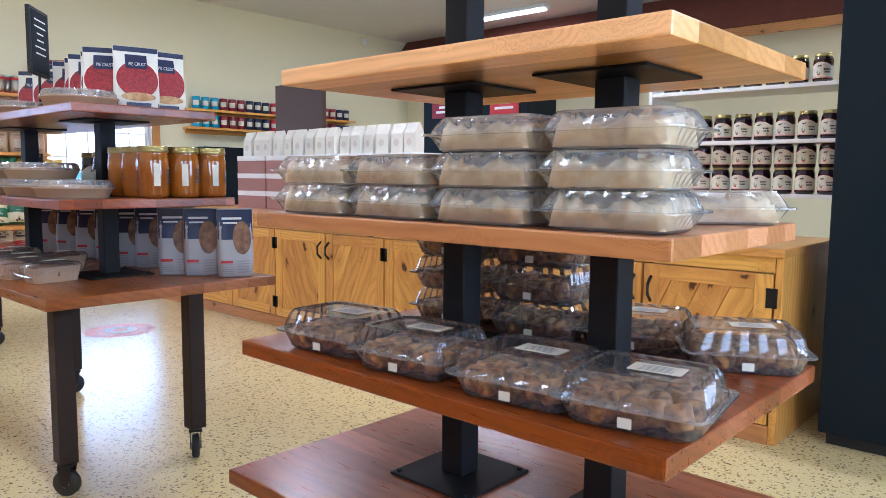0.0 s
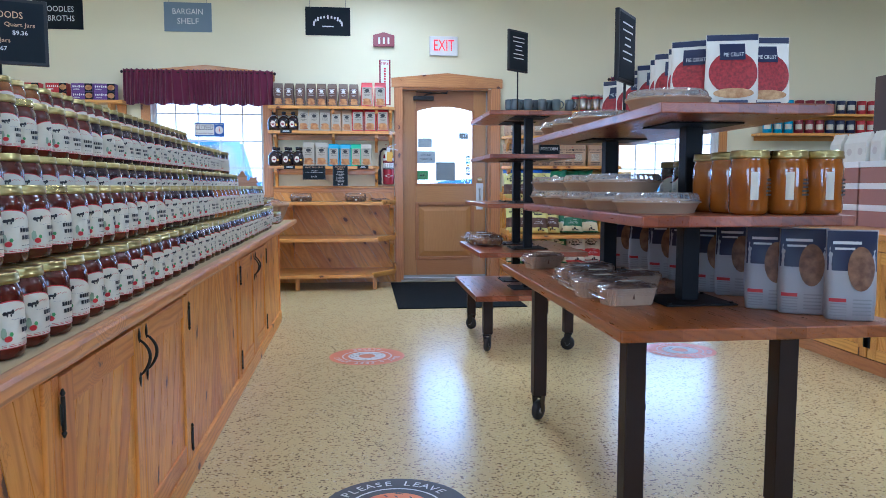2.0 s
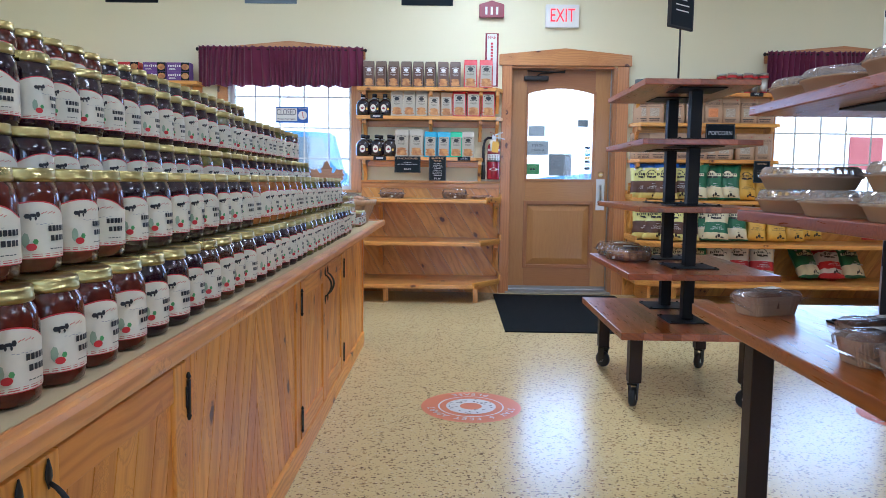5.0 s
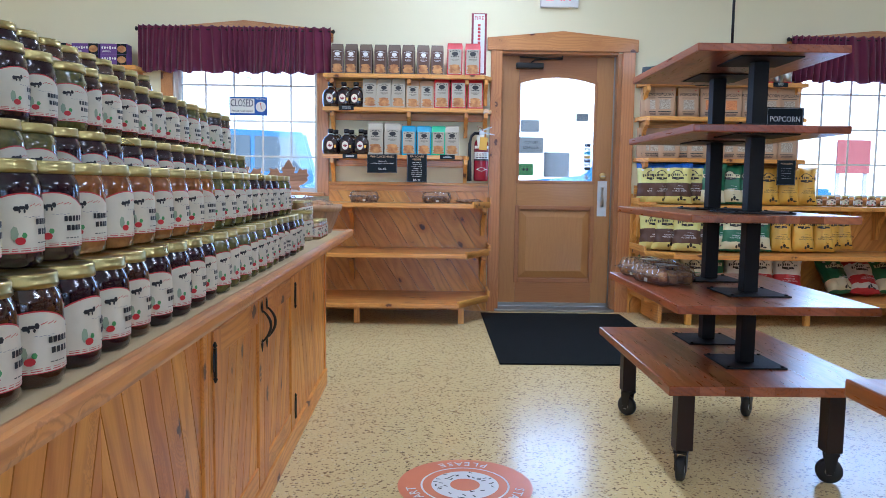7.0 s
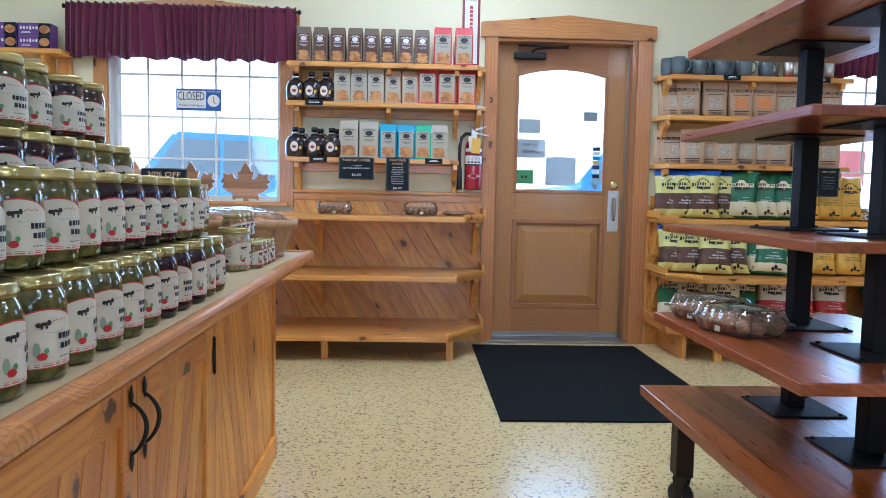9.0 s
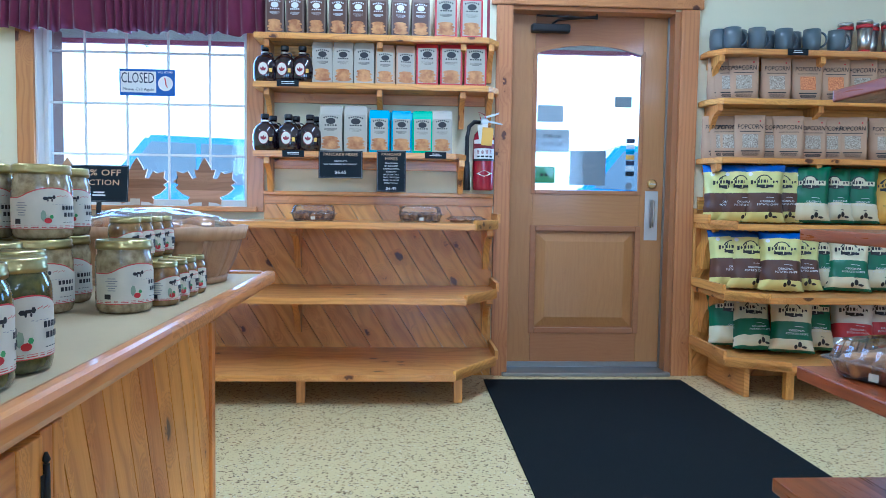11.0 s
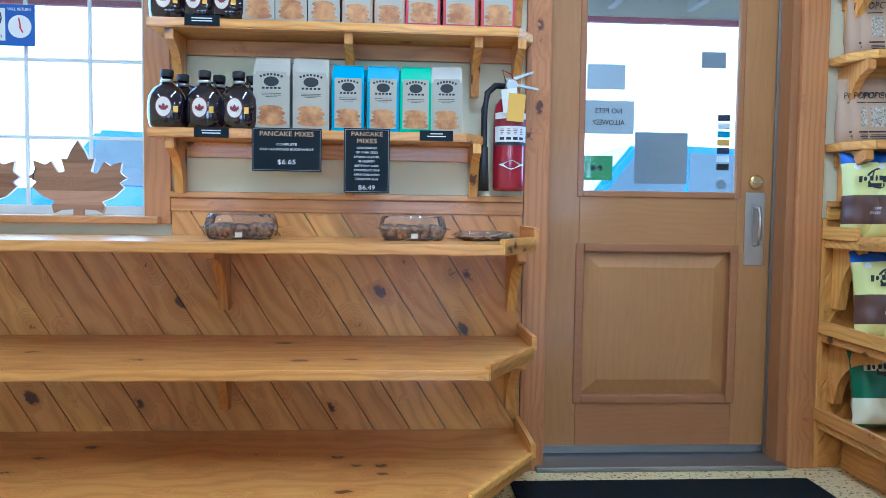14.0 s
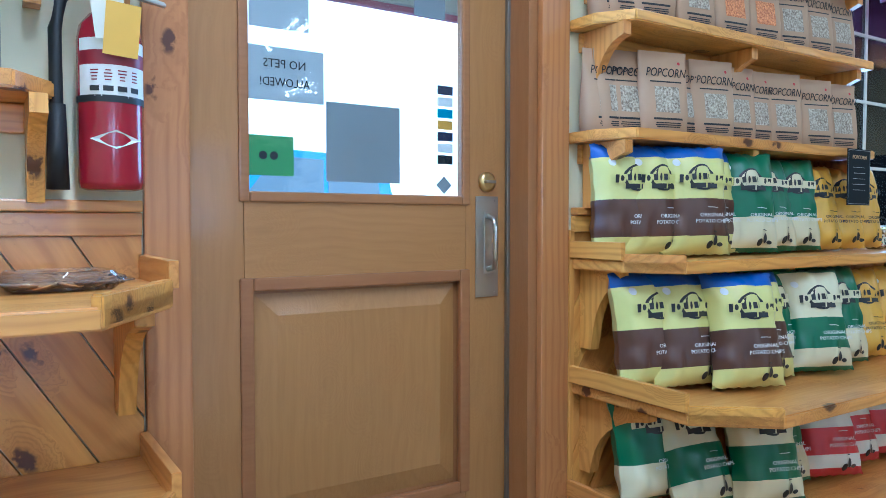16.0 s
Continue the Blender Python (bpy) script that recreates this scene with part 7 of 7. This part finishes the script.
for i, (x, y, t) in enumerate(((-1.775, 1.545, -24), (-1.885, 1.475, -28), (-1.97, 1.42, -30), (-2.12, 1.50, -32), (-2.24, 1.46, -32), (-2.33, 1.42, -34), (-2.50, 1.50, -35), (-2.62, 1.46, -35), (-2.72, 1.42, -38), (-2.88, 1.48, -35), (-3.0, 1.44, -40), (-3.12, 1.40, -40))):
    stock("dough", dough_pouch, T(x, y, 0.7005, t))
for x, y, t in ((-2.10, 1.03, 10), (-2.27, 1.00, 4), (-2.42, 1.03, -8), (-2.56, 1.02, 6), (-2.40, 1.17, 14), (-3.13, 1.02, 20), (-2.70, 1.10, 0)):
    stock("loaf", loaf, T(x, y, 0.7005, t))

# far table
for x, y, t in ((-5.24, 1.075, -70), (-5.02, 1.075, -70)):
    stock("clam_oat", lambda: clamshell(0.235, 0.19, PANCAKE, "clear plastic clamshell of oatmeal cookies", 0.08), T(x, y, 0.6485, t))
card("popcorn_sign", "black POPCORN card standing on the shelf", 0.150, 0.095, at(-4.90, 1.50, 1.2765 + 0.048), [("POPCORN", 0.022, 0.0, CHALK, 0.12)])
card("popcorn_list", "narrow black price list hung from the shelf end", 0.150, 0.200, at(W + 0.245, 2.925, 1.185), [("POPCORN", 0.014, 0.07, ORANGEINK, 0.09)] + [("-------", 0.008, 0.035 - 0.02 * i, CHALK, 0.08) for i in range(5)])


def pole_sign(x, y, z, zb, zt, w, turn, lab, lines):
    s = thing("pole_sign", lab, "sign", "table signs", T(x, y, z, turn))
    part("foot", boxed(-0.05, 0.05, -0.05, 0.05, 0.0003, 0.005, 0.001), IRON, s)
    part("pole", tube(bmesh.new(), [(0, 0, 0.005), (0, 0, zb - z + 0.02)], 0.0055, 8), IRON, s)
    fr = part("frame", boxed(-0.009, 0.007, -w / 2, w / 2, zb - z, zt - z, 0.003), IRON, s)
    m = at(0.0075, 0, (zb + zt) / 2 - z)
    part("sheet", box(bmesh.new(), -w / 2 + 0.012, w / 2 - 0.012, -(zt - zb) / 2 + 0.012, (zt - zb) / 2 - 0.012, 0, 0.0006, m=m), BLACKCARD, fr)
    if lines:
        for words, hh, up, mat, ww, aside in lines:
            letters(words, hh, mat, fr, m @ Matrix.Translation((aside, up, 0)), width=ww)
    else:
        part("print", bars(bmesh.new(), m @ Matrix.Translation((0, 0.02, 0.0005)), w * 0.6, (zt - zb) * 0.6, 6, 0, 2, 0.22), CHALK, fr)
    return s


pole_sign(-4.89, 1.27, 1.5525, 1.845, 2.12, 0.20, 38, "small black framed sign on a pole on the table", [])
pole_sign(-2.62, 1.20, 1.2905, 1.455, 1.715, 0.20, 52, "black framed price sign on a pole on the table", [])
pole_sign(-2.85, -1.13, 1.2445, 1.522, 1.765, 0.325, 20, "black framed price board for jar goods on a pole",
          [("JAR GOODS", 0.026, 0.060, ORANGEINK, 0.165, 0.0), ("15oz Jars", 0.016, 0.026, ORANGEINK, 0.082, -0.090), ("$6.24", 0.016, -0.004, CHALK, 0.050, -0.090), ("Quart Jars", 0.016, 0.026, ORANGEINK, 0.100, 0.070),
           ("$9.36", 0.016, -0.004, CHALK, 0.050, 0.070), ("9oz Jars", 0.016, -0.034, ORANGEINK, 0.075, 0.0), ("$4.67", 0.016, -0.064, CHALK, 0.050, 0.0)])


# ---------------------------------------------------------------- bakery counter at the back
def bakery_counter():
    y0, x0, x1, top = 3.10, -5.45, -0.36, 0.80
    c = thing("bakery_counter", "knotty pine counter with slanted board doors and iron hardware", "counter")
    part("worktop", boxed(x0 - 0.02, x1 + 0.02, y0 - 0.03, y0 + 0.75, top - 0.036, top, 0.006), PINE[0], c)
    part("carcass", boxed(x0, x1 - 0.02, y0 + 0.022, y0 + 0.72, 0.0, top - 0.037), PINE[0], c)
    part("end_post", boxed(x1 - 0.0195, x1 + 0.01, y0 + 0.0, y0 + 0.72, 0.0, top - 0.037, 0.003), PINE[2], c)
    part("plinth", boxed(x0, x1 - 0.021, y0 - 0.006, y0 + 0.021, 0.0, 0.075, 0.003), TRIM[0], c)
    part("top_rail", boxed(x0, x1 - 0.021, y0, y0 + 0.021, 0.700, top - 0.037, 0.003), PINE[0], c)
    n, w = 9, (x1 - 0.021 - x0) / 9
    to = Matrix(((1, 0, 0, 0), (0, 0, -1, 0), (0, 1, 0, 0), (0, 0, 0, 1)))
    for i in range(n):
        a, b = x0 + i * w + 0.006, x0 + (i + 1) * w - 0.006
        d = part("cabinet_door", boxed(a, b, y0 + 0.008, y0 + 0.020, 0.080, 0.695), PINE[2], c)
        for q0, q1 in ((a, a + 0.07), (b - 0.07, b)):
            part("door_stile", boxed(q0, q1, y0 - 0.008, y0 + 0.0075, 0.080, 0.695, 0.003), PINE[2], d)
        for q0, q1 in ((0.080, 0.145), (0.630, 0.695)):
            part("door_rail", boxed(a + 0.0705, b - 0.0705, y0 - 0.006, y0 + 0.0075, q0, q1, 0.003), PINE[0], d)
        diagonal_boards(d, a + 0.071, b - 0.071, 0.1455, 0.6295, (0.0, y0 + 0.0075, 0.0), width=0.118, angle=(66.0 if i % 2 else -66.0), t=0.008, to=to)
        hx = b - 0.035 if i % 2 else a + 0.035
        part("pull_handle", tube(bmesh.new(), [(hx, y0 - 0.009, 0.53), (hx, y0 - 0.04, 0.56), (hx, y0 - 0.04, 0.61), (hx, y0 - 0.009, 0.64)], 0.007, 8), IRON, d)
        gx = a if i % 2 else b
        for zz in (0.18, 0.60):
            part("hinge", boxed(gx - 0.022, gx + 0.022, y0 - 0.014, y0 - 0.0085, zz - 0.04, zz + 0.04, 0.002), IRON, d)
    return c


bakery_counter()


def carton(x0, x1, y0, y1, z0, z1, mat, lab, cat="box", group="cake cartons"):
    c = thing("cake_carton", lab, cat, group, T((x0 + x1) / 2, (y0 + y1) / 2, z0))
    w, d, h = x1 - x0, y1 - y0, z1 - z0
    part("base", boxed(-w / 2, w / 2, -d / 2, d / 2, 0, h * 0.72, 0.002), mat, c)
    part("lid", boxed(-w / 2 - 0.002, w / 2 + 0.002, -d / 2 - 0.002, d / 2 + 0.002, h * 0.72 + 0.0005, h, 0.002), WHITE, c, "white lid")
    return c


for i in range(5):
    xx = -4.90 + 0.42 * i
    for k in range(3):
        carton(xx, xx + 0.40, 3.52, 3.84, 0.8005 + 0.144 * k, 0.8005 + 0.144 * k + 0.143, PINK, "flat dusty pink cake carton with a white lid on the counter")


def white_bag():
    b = thing("white_paper_bag", "small white paper bag with a folded top", "bag", "white bags on the cartons")
    bm = bmesh.new()
    rr = random.Random(2)
    prev = None
    for z, sx, sy in ((0, 1, 1), (0.13, 0.98, 0.95), (0.165, 1.0, 0.45), (0.20, 1.02, 0.12)):
        ring = [bm.verts.new((0.055 * sx * cx + rr.uniform(-0.004, 0.004), 0.045 * sy * cy, z)) for cx, cy in ((-1, -1), (1, -1), (1, 1), (-1, 1))]
        if prev:
            for i in range(4):
                bm.faces.new((prev[i], prev[(i + 1) % 4], ring[(i + 1) % 4], ring[i]))
        else:
            bm.faces.new(ring[::-1])
        prev = ring
    bm.faces.new(prev)
    part("bag", bm, OFFWHITE, b)
    bm = bmesh.new()
    quad(bm, Matrix.Translation((0, -0.0455, 0.07)) @ Matrix.Rotation(radians(90), 4, "X"), 0.05, 0.05, 0, 12)
    part("print", bm, plain("pale_print", (0.62, 0.55, 0.47), 0.6), b)
    return b


for i in range(15):
    stock("white_bag", white_bag, T(-4.83 + 0.138 * i, 3.62 + RND.uniform(-0.01, 0.01), 1.2330, RND.uniform(-8, 8)))


def jar_rack():
    """Open white shelving with jars, beyond the counter's end."""
    r = thing("jar_rack", "white shelf rack filled with dark jars behind the counter", "rack")
    for x in (-1.36, -0.275):
        part("side", boxed(x, x + 0.02, 3.92, 4.22, 0.0, 1.62, 0.002), WHITE, r)
    for z in (0.30, 0.66, 1.00, 1.27, 1.54):
        part("shelf_board", boxed(-1.339, -0.2755, 3.92, 4.22, z - 0.02, z, 0.002), WHITE, r)
    return r


jar_rack()
for z in (1.00, 1.27):
    for k in range(2 if z < 1.2 else 1):
        for i in range(9):
            stock("jam", None, T(-1.28 + 0.105 * i, 3.99, z + 0.0005 + 0.1285 * k, -90 + RND.uniform(-15, 15)))
for i in range(8):
    stock("apple", None, T(-1.26 + 0.11 * i, 3.99, 1.5405, -90))

fridge = thing("cold_cabinet", "tall dark blue-black refrigerated cabinet beside the counter", "refrigerator")
part("body", boxed(-0.235, 0.75, 3.25, 4.05, 0.05, 2.10, 0.012), BLACKPANEL, fridge)
part("base", boxed(-0.21, 0.73, 3.29, 4.03, 0.0, 0.0495), RUBBER, fridge)

# machines and a panel behind the counter
bk = thing("back_counter", "plain dark back counter with drinks machines on it", "counter")
part("body", boxed(-6.2, -2.2, 5.90, 6.50, 0.0, 0.86), TRIM[0], bk)
part("worktop", boxed(-6.25, -2.15, 5.87, 6.52, 0.8605, 0.90, 0.004), BLACKPANEL, bk)
for x, col in ((-4.75, DARKRED), (-3.95, RED)):
    mc = thing("drinks_machine", "black drinks machine with a red lit front", "machine", "drinks machines", T(x, 6.2, 0.9005))
    part("body", boxed(-0.30, 0.30, -0.25, 0.25, 0.0, 1.02, 0.01), BLACKPANEL, mc)
    part("front_panel", boxed(-0.16, 0.2, -0.262, -0.2505, 0.80, 0.98, 0.004), col, mc)
    bm = bmesh.new()
    bars(bm, Matrix.Translation((0.02, -0.2625, 0.89)) @ Matrix.Rotation(radians(90), 4, "X"), 0.25, 0.10, 2, 0, 1)
    part("print", bm, CHALK, mc)
pn = thing("brown_panel", "plain brown upright menu board on two legs", "board", m=T(-4.6, 3.95, 0.0))
part("board", boxed(-0.33, 0.33, -0.02, 0.02, 1.38, 1.86, 0.004), plain("brown_board", (0.075, 0.042, 0.028), 0.6), pn)
for x in (-0.25, 0.25):
    part("leg", boxed(x - 0.02, x + 0.02, -0.018, 0.018, 0.0, 1.3795), plain("brown_leg", (0.07, 0.04, 0.03), 0.6), pn)

# tins on the far stretch of the door wall
tn = thing("tin_shelf", "pine wall shelves holding rows of coloured tins", "shelf")
for z in (1.90, 1.675):
    part("shelf_board", boxed(W + 0.003, W + 0.20, 4.72, 7.4, z - 0.03, z, 0.003), PINE[1], tn)
    part("cleat", boxed(W + 0.003, W + 0.02, 4.75, 7.35, z - 0.08, z - 0.0305, 0.002), PINE[1], tn)
cab = thing("low_cabinet", "dark low cabinet against the wall", "cabinet")
part("body", boxed(W + 0.003, W + 0.50, 4.75, 7.6, 0.0, 1.42, 0.005), BLACKPANEL, cab)


def tin(mat, key):
    t = thing("tin", "%s tin with a white band" % key, "tin", "tins on the wall shelf")
    part("can", lathe(bmesh.new(), [(0.048, 0), (0.05, 0.003), (0.05, 0.150), (0.048, 0.153), (0.046, 0.150), (0.001, 0.150)], 18), mat, t)
    bm = bmesh.new()
    wrap_label(bm, 0.0506, 0.045, 0.105, 0.8, 0)
    part("label", bm, PAPER, t)
    return t


for z in (1.90, 1.675):
    for i in range(20):
        k = ("teal", "dark red", "navy", "red")[(i // 3) % 4]
        stock("tin_" + k, lambda: tin({"teal": TEAL, "dark red": DARKRED, "navy": NAVY, "red": RED}[k], k), T(W + 0.11, 4.85 + 0.128 * i, z + 0.0005, -30))
# packets on the low shelves below the other window
for y, z, x, k, turn, tilt in ((3.30, 0.545, 0.28, "gold", 8, -16), (3.42, 0.545, 0.22, "gold", -6, -14), (3.38, 0.2005, 0.34, "green", 10, -40), (3.56, 0.2005, 0.36, "red", -8, -46), (3.78, 0.2005, 0.32, "green", 6, -38), (3.98, 0.545, 0.26, "red", -5, -20)):
    stock("crisp_" + k, None, T(W + x, y, z + 0.03, turn, tilt))
for i in range(9):
    stock("small_jar", None, T(W + 0.14, 3.25 + 0.11 * i, 0.9185, RND.uniform(-20, 10)))


# ---------------------------------------------------------------- mock roof over the bakery
def mock_roof():
    r = thing("mock_roof", "sloping red-brown wooden shingle canopy over the bakery", "canopy")
    z0, z1, ya, yb = 2.72, CEIL - 0.002, 8.25, 8.68
    n = 9
    courses = []
    for k in range(n):
        t0, t1 = k / n, (k + 1) / n
        courses.append((ya + (yb - ya) * t0, z0 + (z1 - z0) * t0, ya + (yb - ya) * t1, z0 + (z1 - z0) * t1))
    rr = random.Random(8)
    shapes = []
    for q in range(5):
        w = 0.16 + 0.05 * q
        shapes.append(mesh_of(boxed(0.002, w - 0.002, -0.012, 0.0, 0.0, 0.092), "shingle", SHINGLE))
    ang = math.atan2(yb - ya, z1 - z0)
    count, many = 0, bmesh.new()
    for (y, z, y2, z2) in courses:
        x = W + 0.01
        while x < EAST - 0.4:
            q = rr.randrange(5)
            m = Matrix.Translation((x, y, z + 0.001)) @ Matrix.Rotation(-ang + 0.10, 4, "X")
            if -7.5 < x < -1.6 and count < 290:
                part("shingle", shapes[q], None, r, m=m)
                count += 1
            else:
                box(many, 0.002, 0.16 + 0.05 * q - 0.002, -0.012, 0.0, 0.0, 0.092, m=m)
            x += 0.16 + 0.05 * q
    tagged(part("shingles_beyond", many, SHINGLE, r), kind="stuff")
    part("backing", prism(bmesh.new(), [(ya + 0.014, z0), (NORTH - 0.002, z0), (NORTH - 0.002, z1), (yb + 0.012, z1)], 0, W + 0.005, EAST - 0.3), TRIM[0], r)
    part("fascia", boxed(W + 0.005, EAST - 0.3, ya - 0.02, ya + 0.013, z0 - 0.10, z0 + 0.0, 0.004), TRIM[0], r)
    return r


mock_roof()

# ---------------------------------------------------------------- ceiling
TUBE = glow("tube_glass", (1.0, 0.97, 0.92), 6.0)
# housings for the known strip and for the added, unseen ones
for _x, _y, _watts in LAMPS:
    lp = thing("ceiling_light", "white fluorescent strip light on the ceiling, all but one added unseen", "light", "ceiling strip lights", Matrix.Translation((_x, _y, CEIL)))
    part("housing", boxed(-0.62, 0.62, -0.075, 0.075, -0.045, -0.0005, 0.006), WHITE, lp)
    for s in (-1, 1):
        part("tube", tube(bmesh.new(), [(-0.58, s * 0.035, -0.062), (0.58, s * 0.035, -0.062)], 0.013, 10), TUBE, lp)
sd = thing("smoke_detector", "small round white smoke detector high on the wall", "detector", m=at(W + 0.001, 7.75, 3.14))
part("body", lathe(bmesh.new(), [(0.06, 0), (0.06, 0.02), (0.045, 0.035), (0.02, 0.038)], 20), WHITE, sd)

# ---------------------------------------------------------------- outdoors
def pickup():
    """A blue pickup truck parked across the yard, its length along y."""
    t = thing("pickup_truck", "bright blue pickup truck parked in the yard", "truck", m=T(-17.0, -3.0, -0.159) @ Matrix.Scale(1.18, 4))
    blue = plain("blue_car_paint", (0.09, 0.32, 0.72), 0.3, 0.0, 0.8)
    prof = [(-2.65, 0.55), (2.6, 0.55), (2.65, 1.05), (0.75, 1.12), (0.55, 1.85), (-1.0, 1.90), (-1.55, 1.22), (-2.6, 1.12)]
    part("body", prism(bmesh.new(), prof, 0, -0.9, 0.9, bevel=0.05), blue, t)
    part("side_window", prism(bmesh.new(), [(0.50, 1.22), (0.38, 1.76), (-0.25, 1.78), (-0.25, 1.22)], 0, 0.901, 0.915), SLATE, t)
    part("side_window", prism(bmesh.new(), [(-0.32, 1.22), (-0.32, 1.78), (-0.92, 1.80), (-1.35, 1.26)], 0, 0.901, 0.915), SLATE, t)
    for y in (-1.75, 1.65):
        for s in (-1, 1):
            w = lathe(bmesh.new(), [(0.20, -0.11), (0.36, -0.11), (0.38, -0.08), (0.38, 0.08), (0.36, 0.11), (0.20, 0.11)], 24, m=Matrix.Translation((s * 0.82, y, 0.38)) @ Matrix.Rotation(math.pi / 2, 4, "Y"))
            wh = part("wheel", w, RUBBER, t)
            part("rim", lathe(bmesh.new(), [(0.20, -0.10), (0.20, 0.10), (0.05, 0.115)], 16, m=Matrix.Translation((s * 0.82, y, 0.38)) @ Matrix.Rotation(math.pi / 2, 4, "Y")), ALU, wh)
    part("bumper", boxed(-0.9, 0.9, -2.74, -2.64, 0.5, 0.75, 0.02), ALU, t)
    return t


def yard_sign():
    b = thing("yard_sign", "red board on two posts across the yard, paled as if in glare", "sign", m=T(-24.0, 12.8, -0.159))
    # the washed-out look of outdoor glare is mixed into this red
    part("board", boxed(-0.03, 0.03, -0.5, 0.5, 1.75, 2.75, 0.01), plain("glare_paled_red", (0.55, 0.16, 0.16), 0.8, scale=2), b)
    for y in (-0.42, 0.42):
        part("post", boxed(-0.10, -0.031, y - 0.05, y + 0.05, 0.0, 2.7), VINYL, b)
    return b


def outdoors():
    gravel = plain("pale_gravel", (0.66, 0.65, 0.62), 0.9, scale=3, vary=0.2)
    setting("ground", boxed(-400, XO - 0.001, -300, 300, -0.30, -0.16), gravel, "bright pale gravel yard that reaches the horizon", "ground")
    setting("porch_floor", boxed(-10.4, XO - 0.002, -8, 10, -0.155, -0.02), plain("concrete", (0.45, 0.43, 0.40), 0.9), "concrete porch floor", "pavement")
    roof = thing("porch_roof", "white porch roof with open rafters and a pink-red fascia", "porch")
    part("deck", boxed(-10.7, XO - 0.003, -8, 10, 2.62, 2.66), VINYL, roof)
    for i in range(30):
        part("rafter", boxed(-10.6, XO - 0.01, -8 + i * 0.6, -8 + i * 0.6 + 0.05, 2.50, 2.619), VINYL, roof)
    part("fascia", boxed(-10.75, -10.701, -8, 10, 2.435, 2.66), plain("pink_red_fascia", (0.50, 0.12, 0.22), 0.5), roof)
    part("soffit_board", boxed(-10.70, -10.66, -8, 10, 2.472, 2.619), VINYL, roof)
    redwood = plain("red_brown_post_paint", (0.20, 0.075, 0.065), 0.6, scale=5)
    for y in (-3.34, 6.2):
        tagged(new("porch_post", mesh_of(boxed(-10.6, -10.30, y, y + 0.30, -0.019, 2.499, 0.01), "porch_post", redwood)), "square red-brown porch post", "post", "porch posts")
    truck = pickup()
    copy_thing(truck, T(-17.4, 4.9, -0.159))
    yard_sign()
    # upright emissive sheet, added so the distance burns out to white
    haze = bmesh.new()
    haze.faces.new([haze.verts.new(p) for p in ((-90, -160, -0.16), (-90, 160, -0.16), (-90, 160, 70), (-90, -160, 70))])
    setting("backdrop", haze, glow("glowing_backdrop", (0.96, 0.98, 1.0), 1.15), "glowing white sheet added for the glare of the far sky", "backdrop")


outdoors()
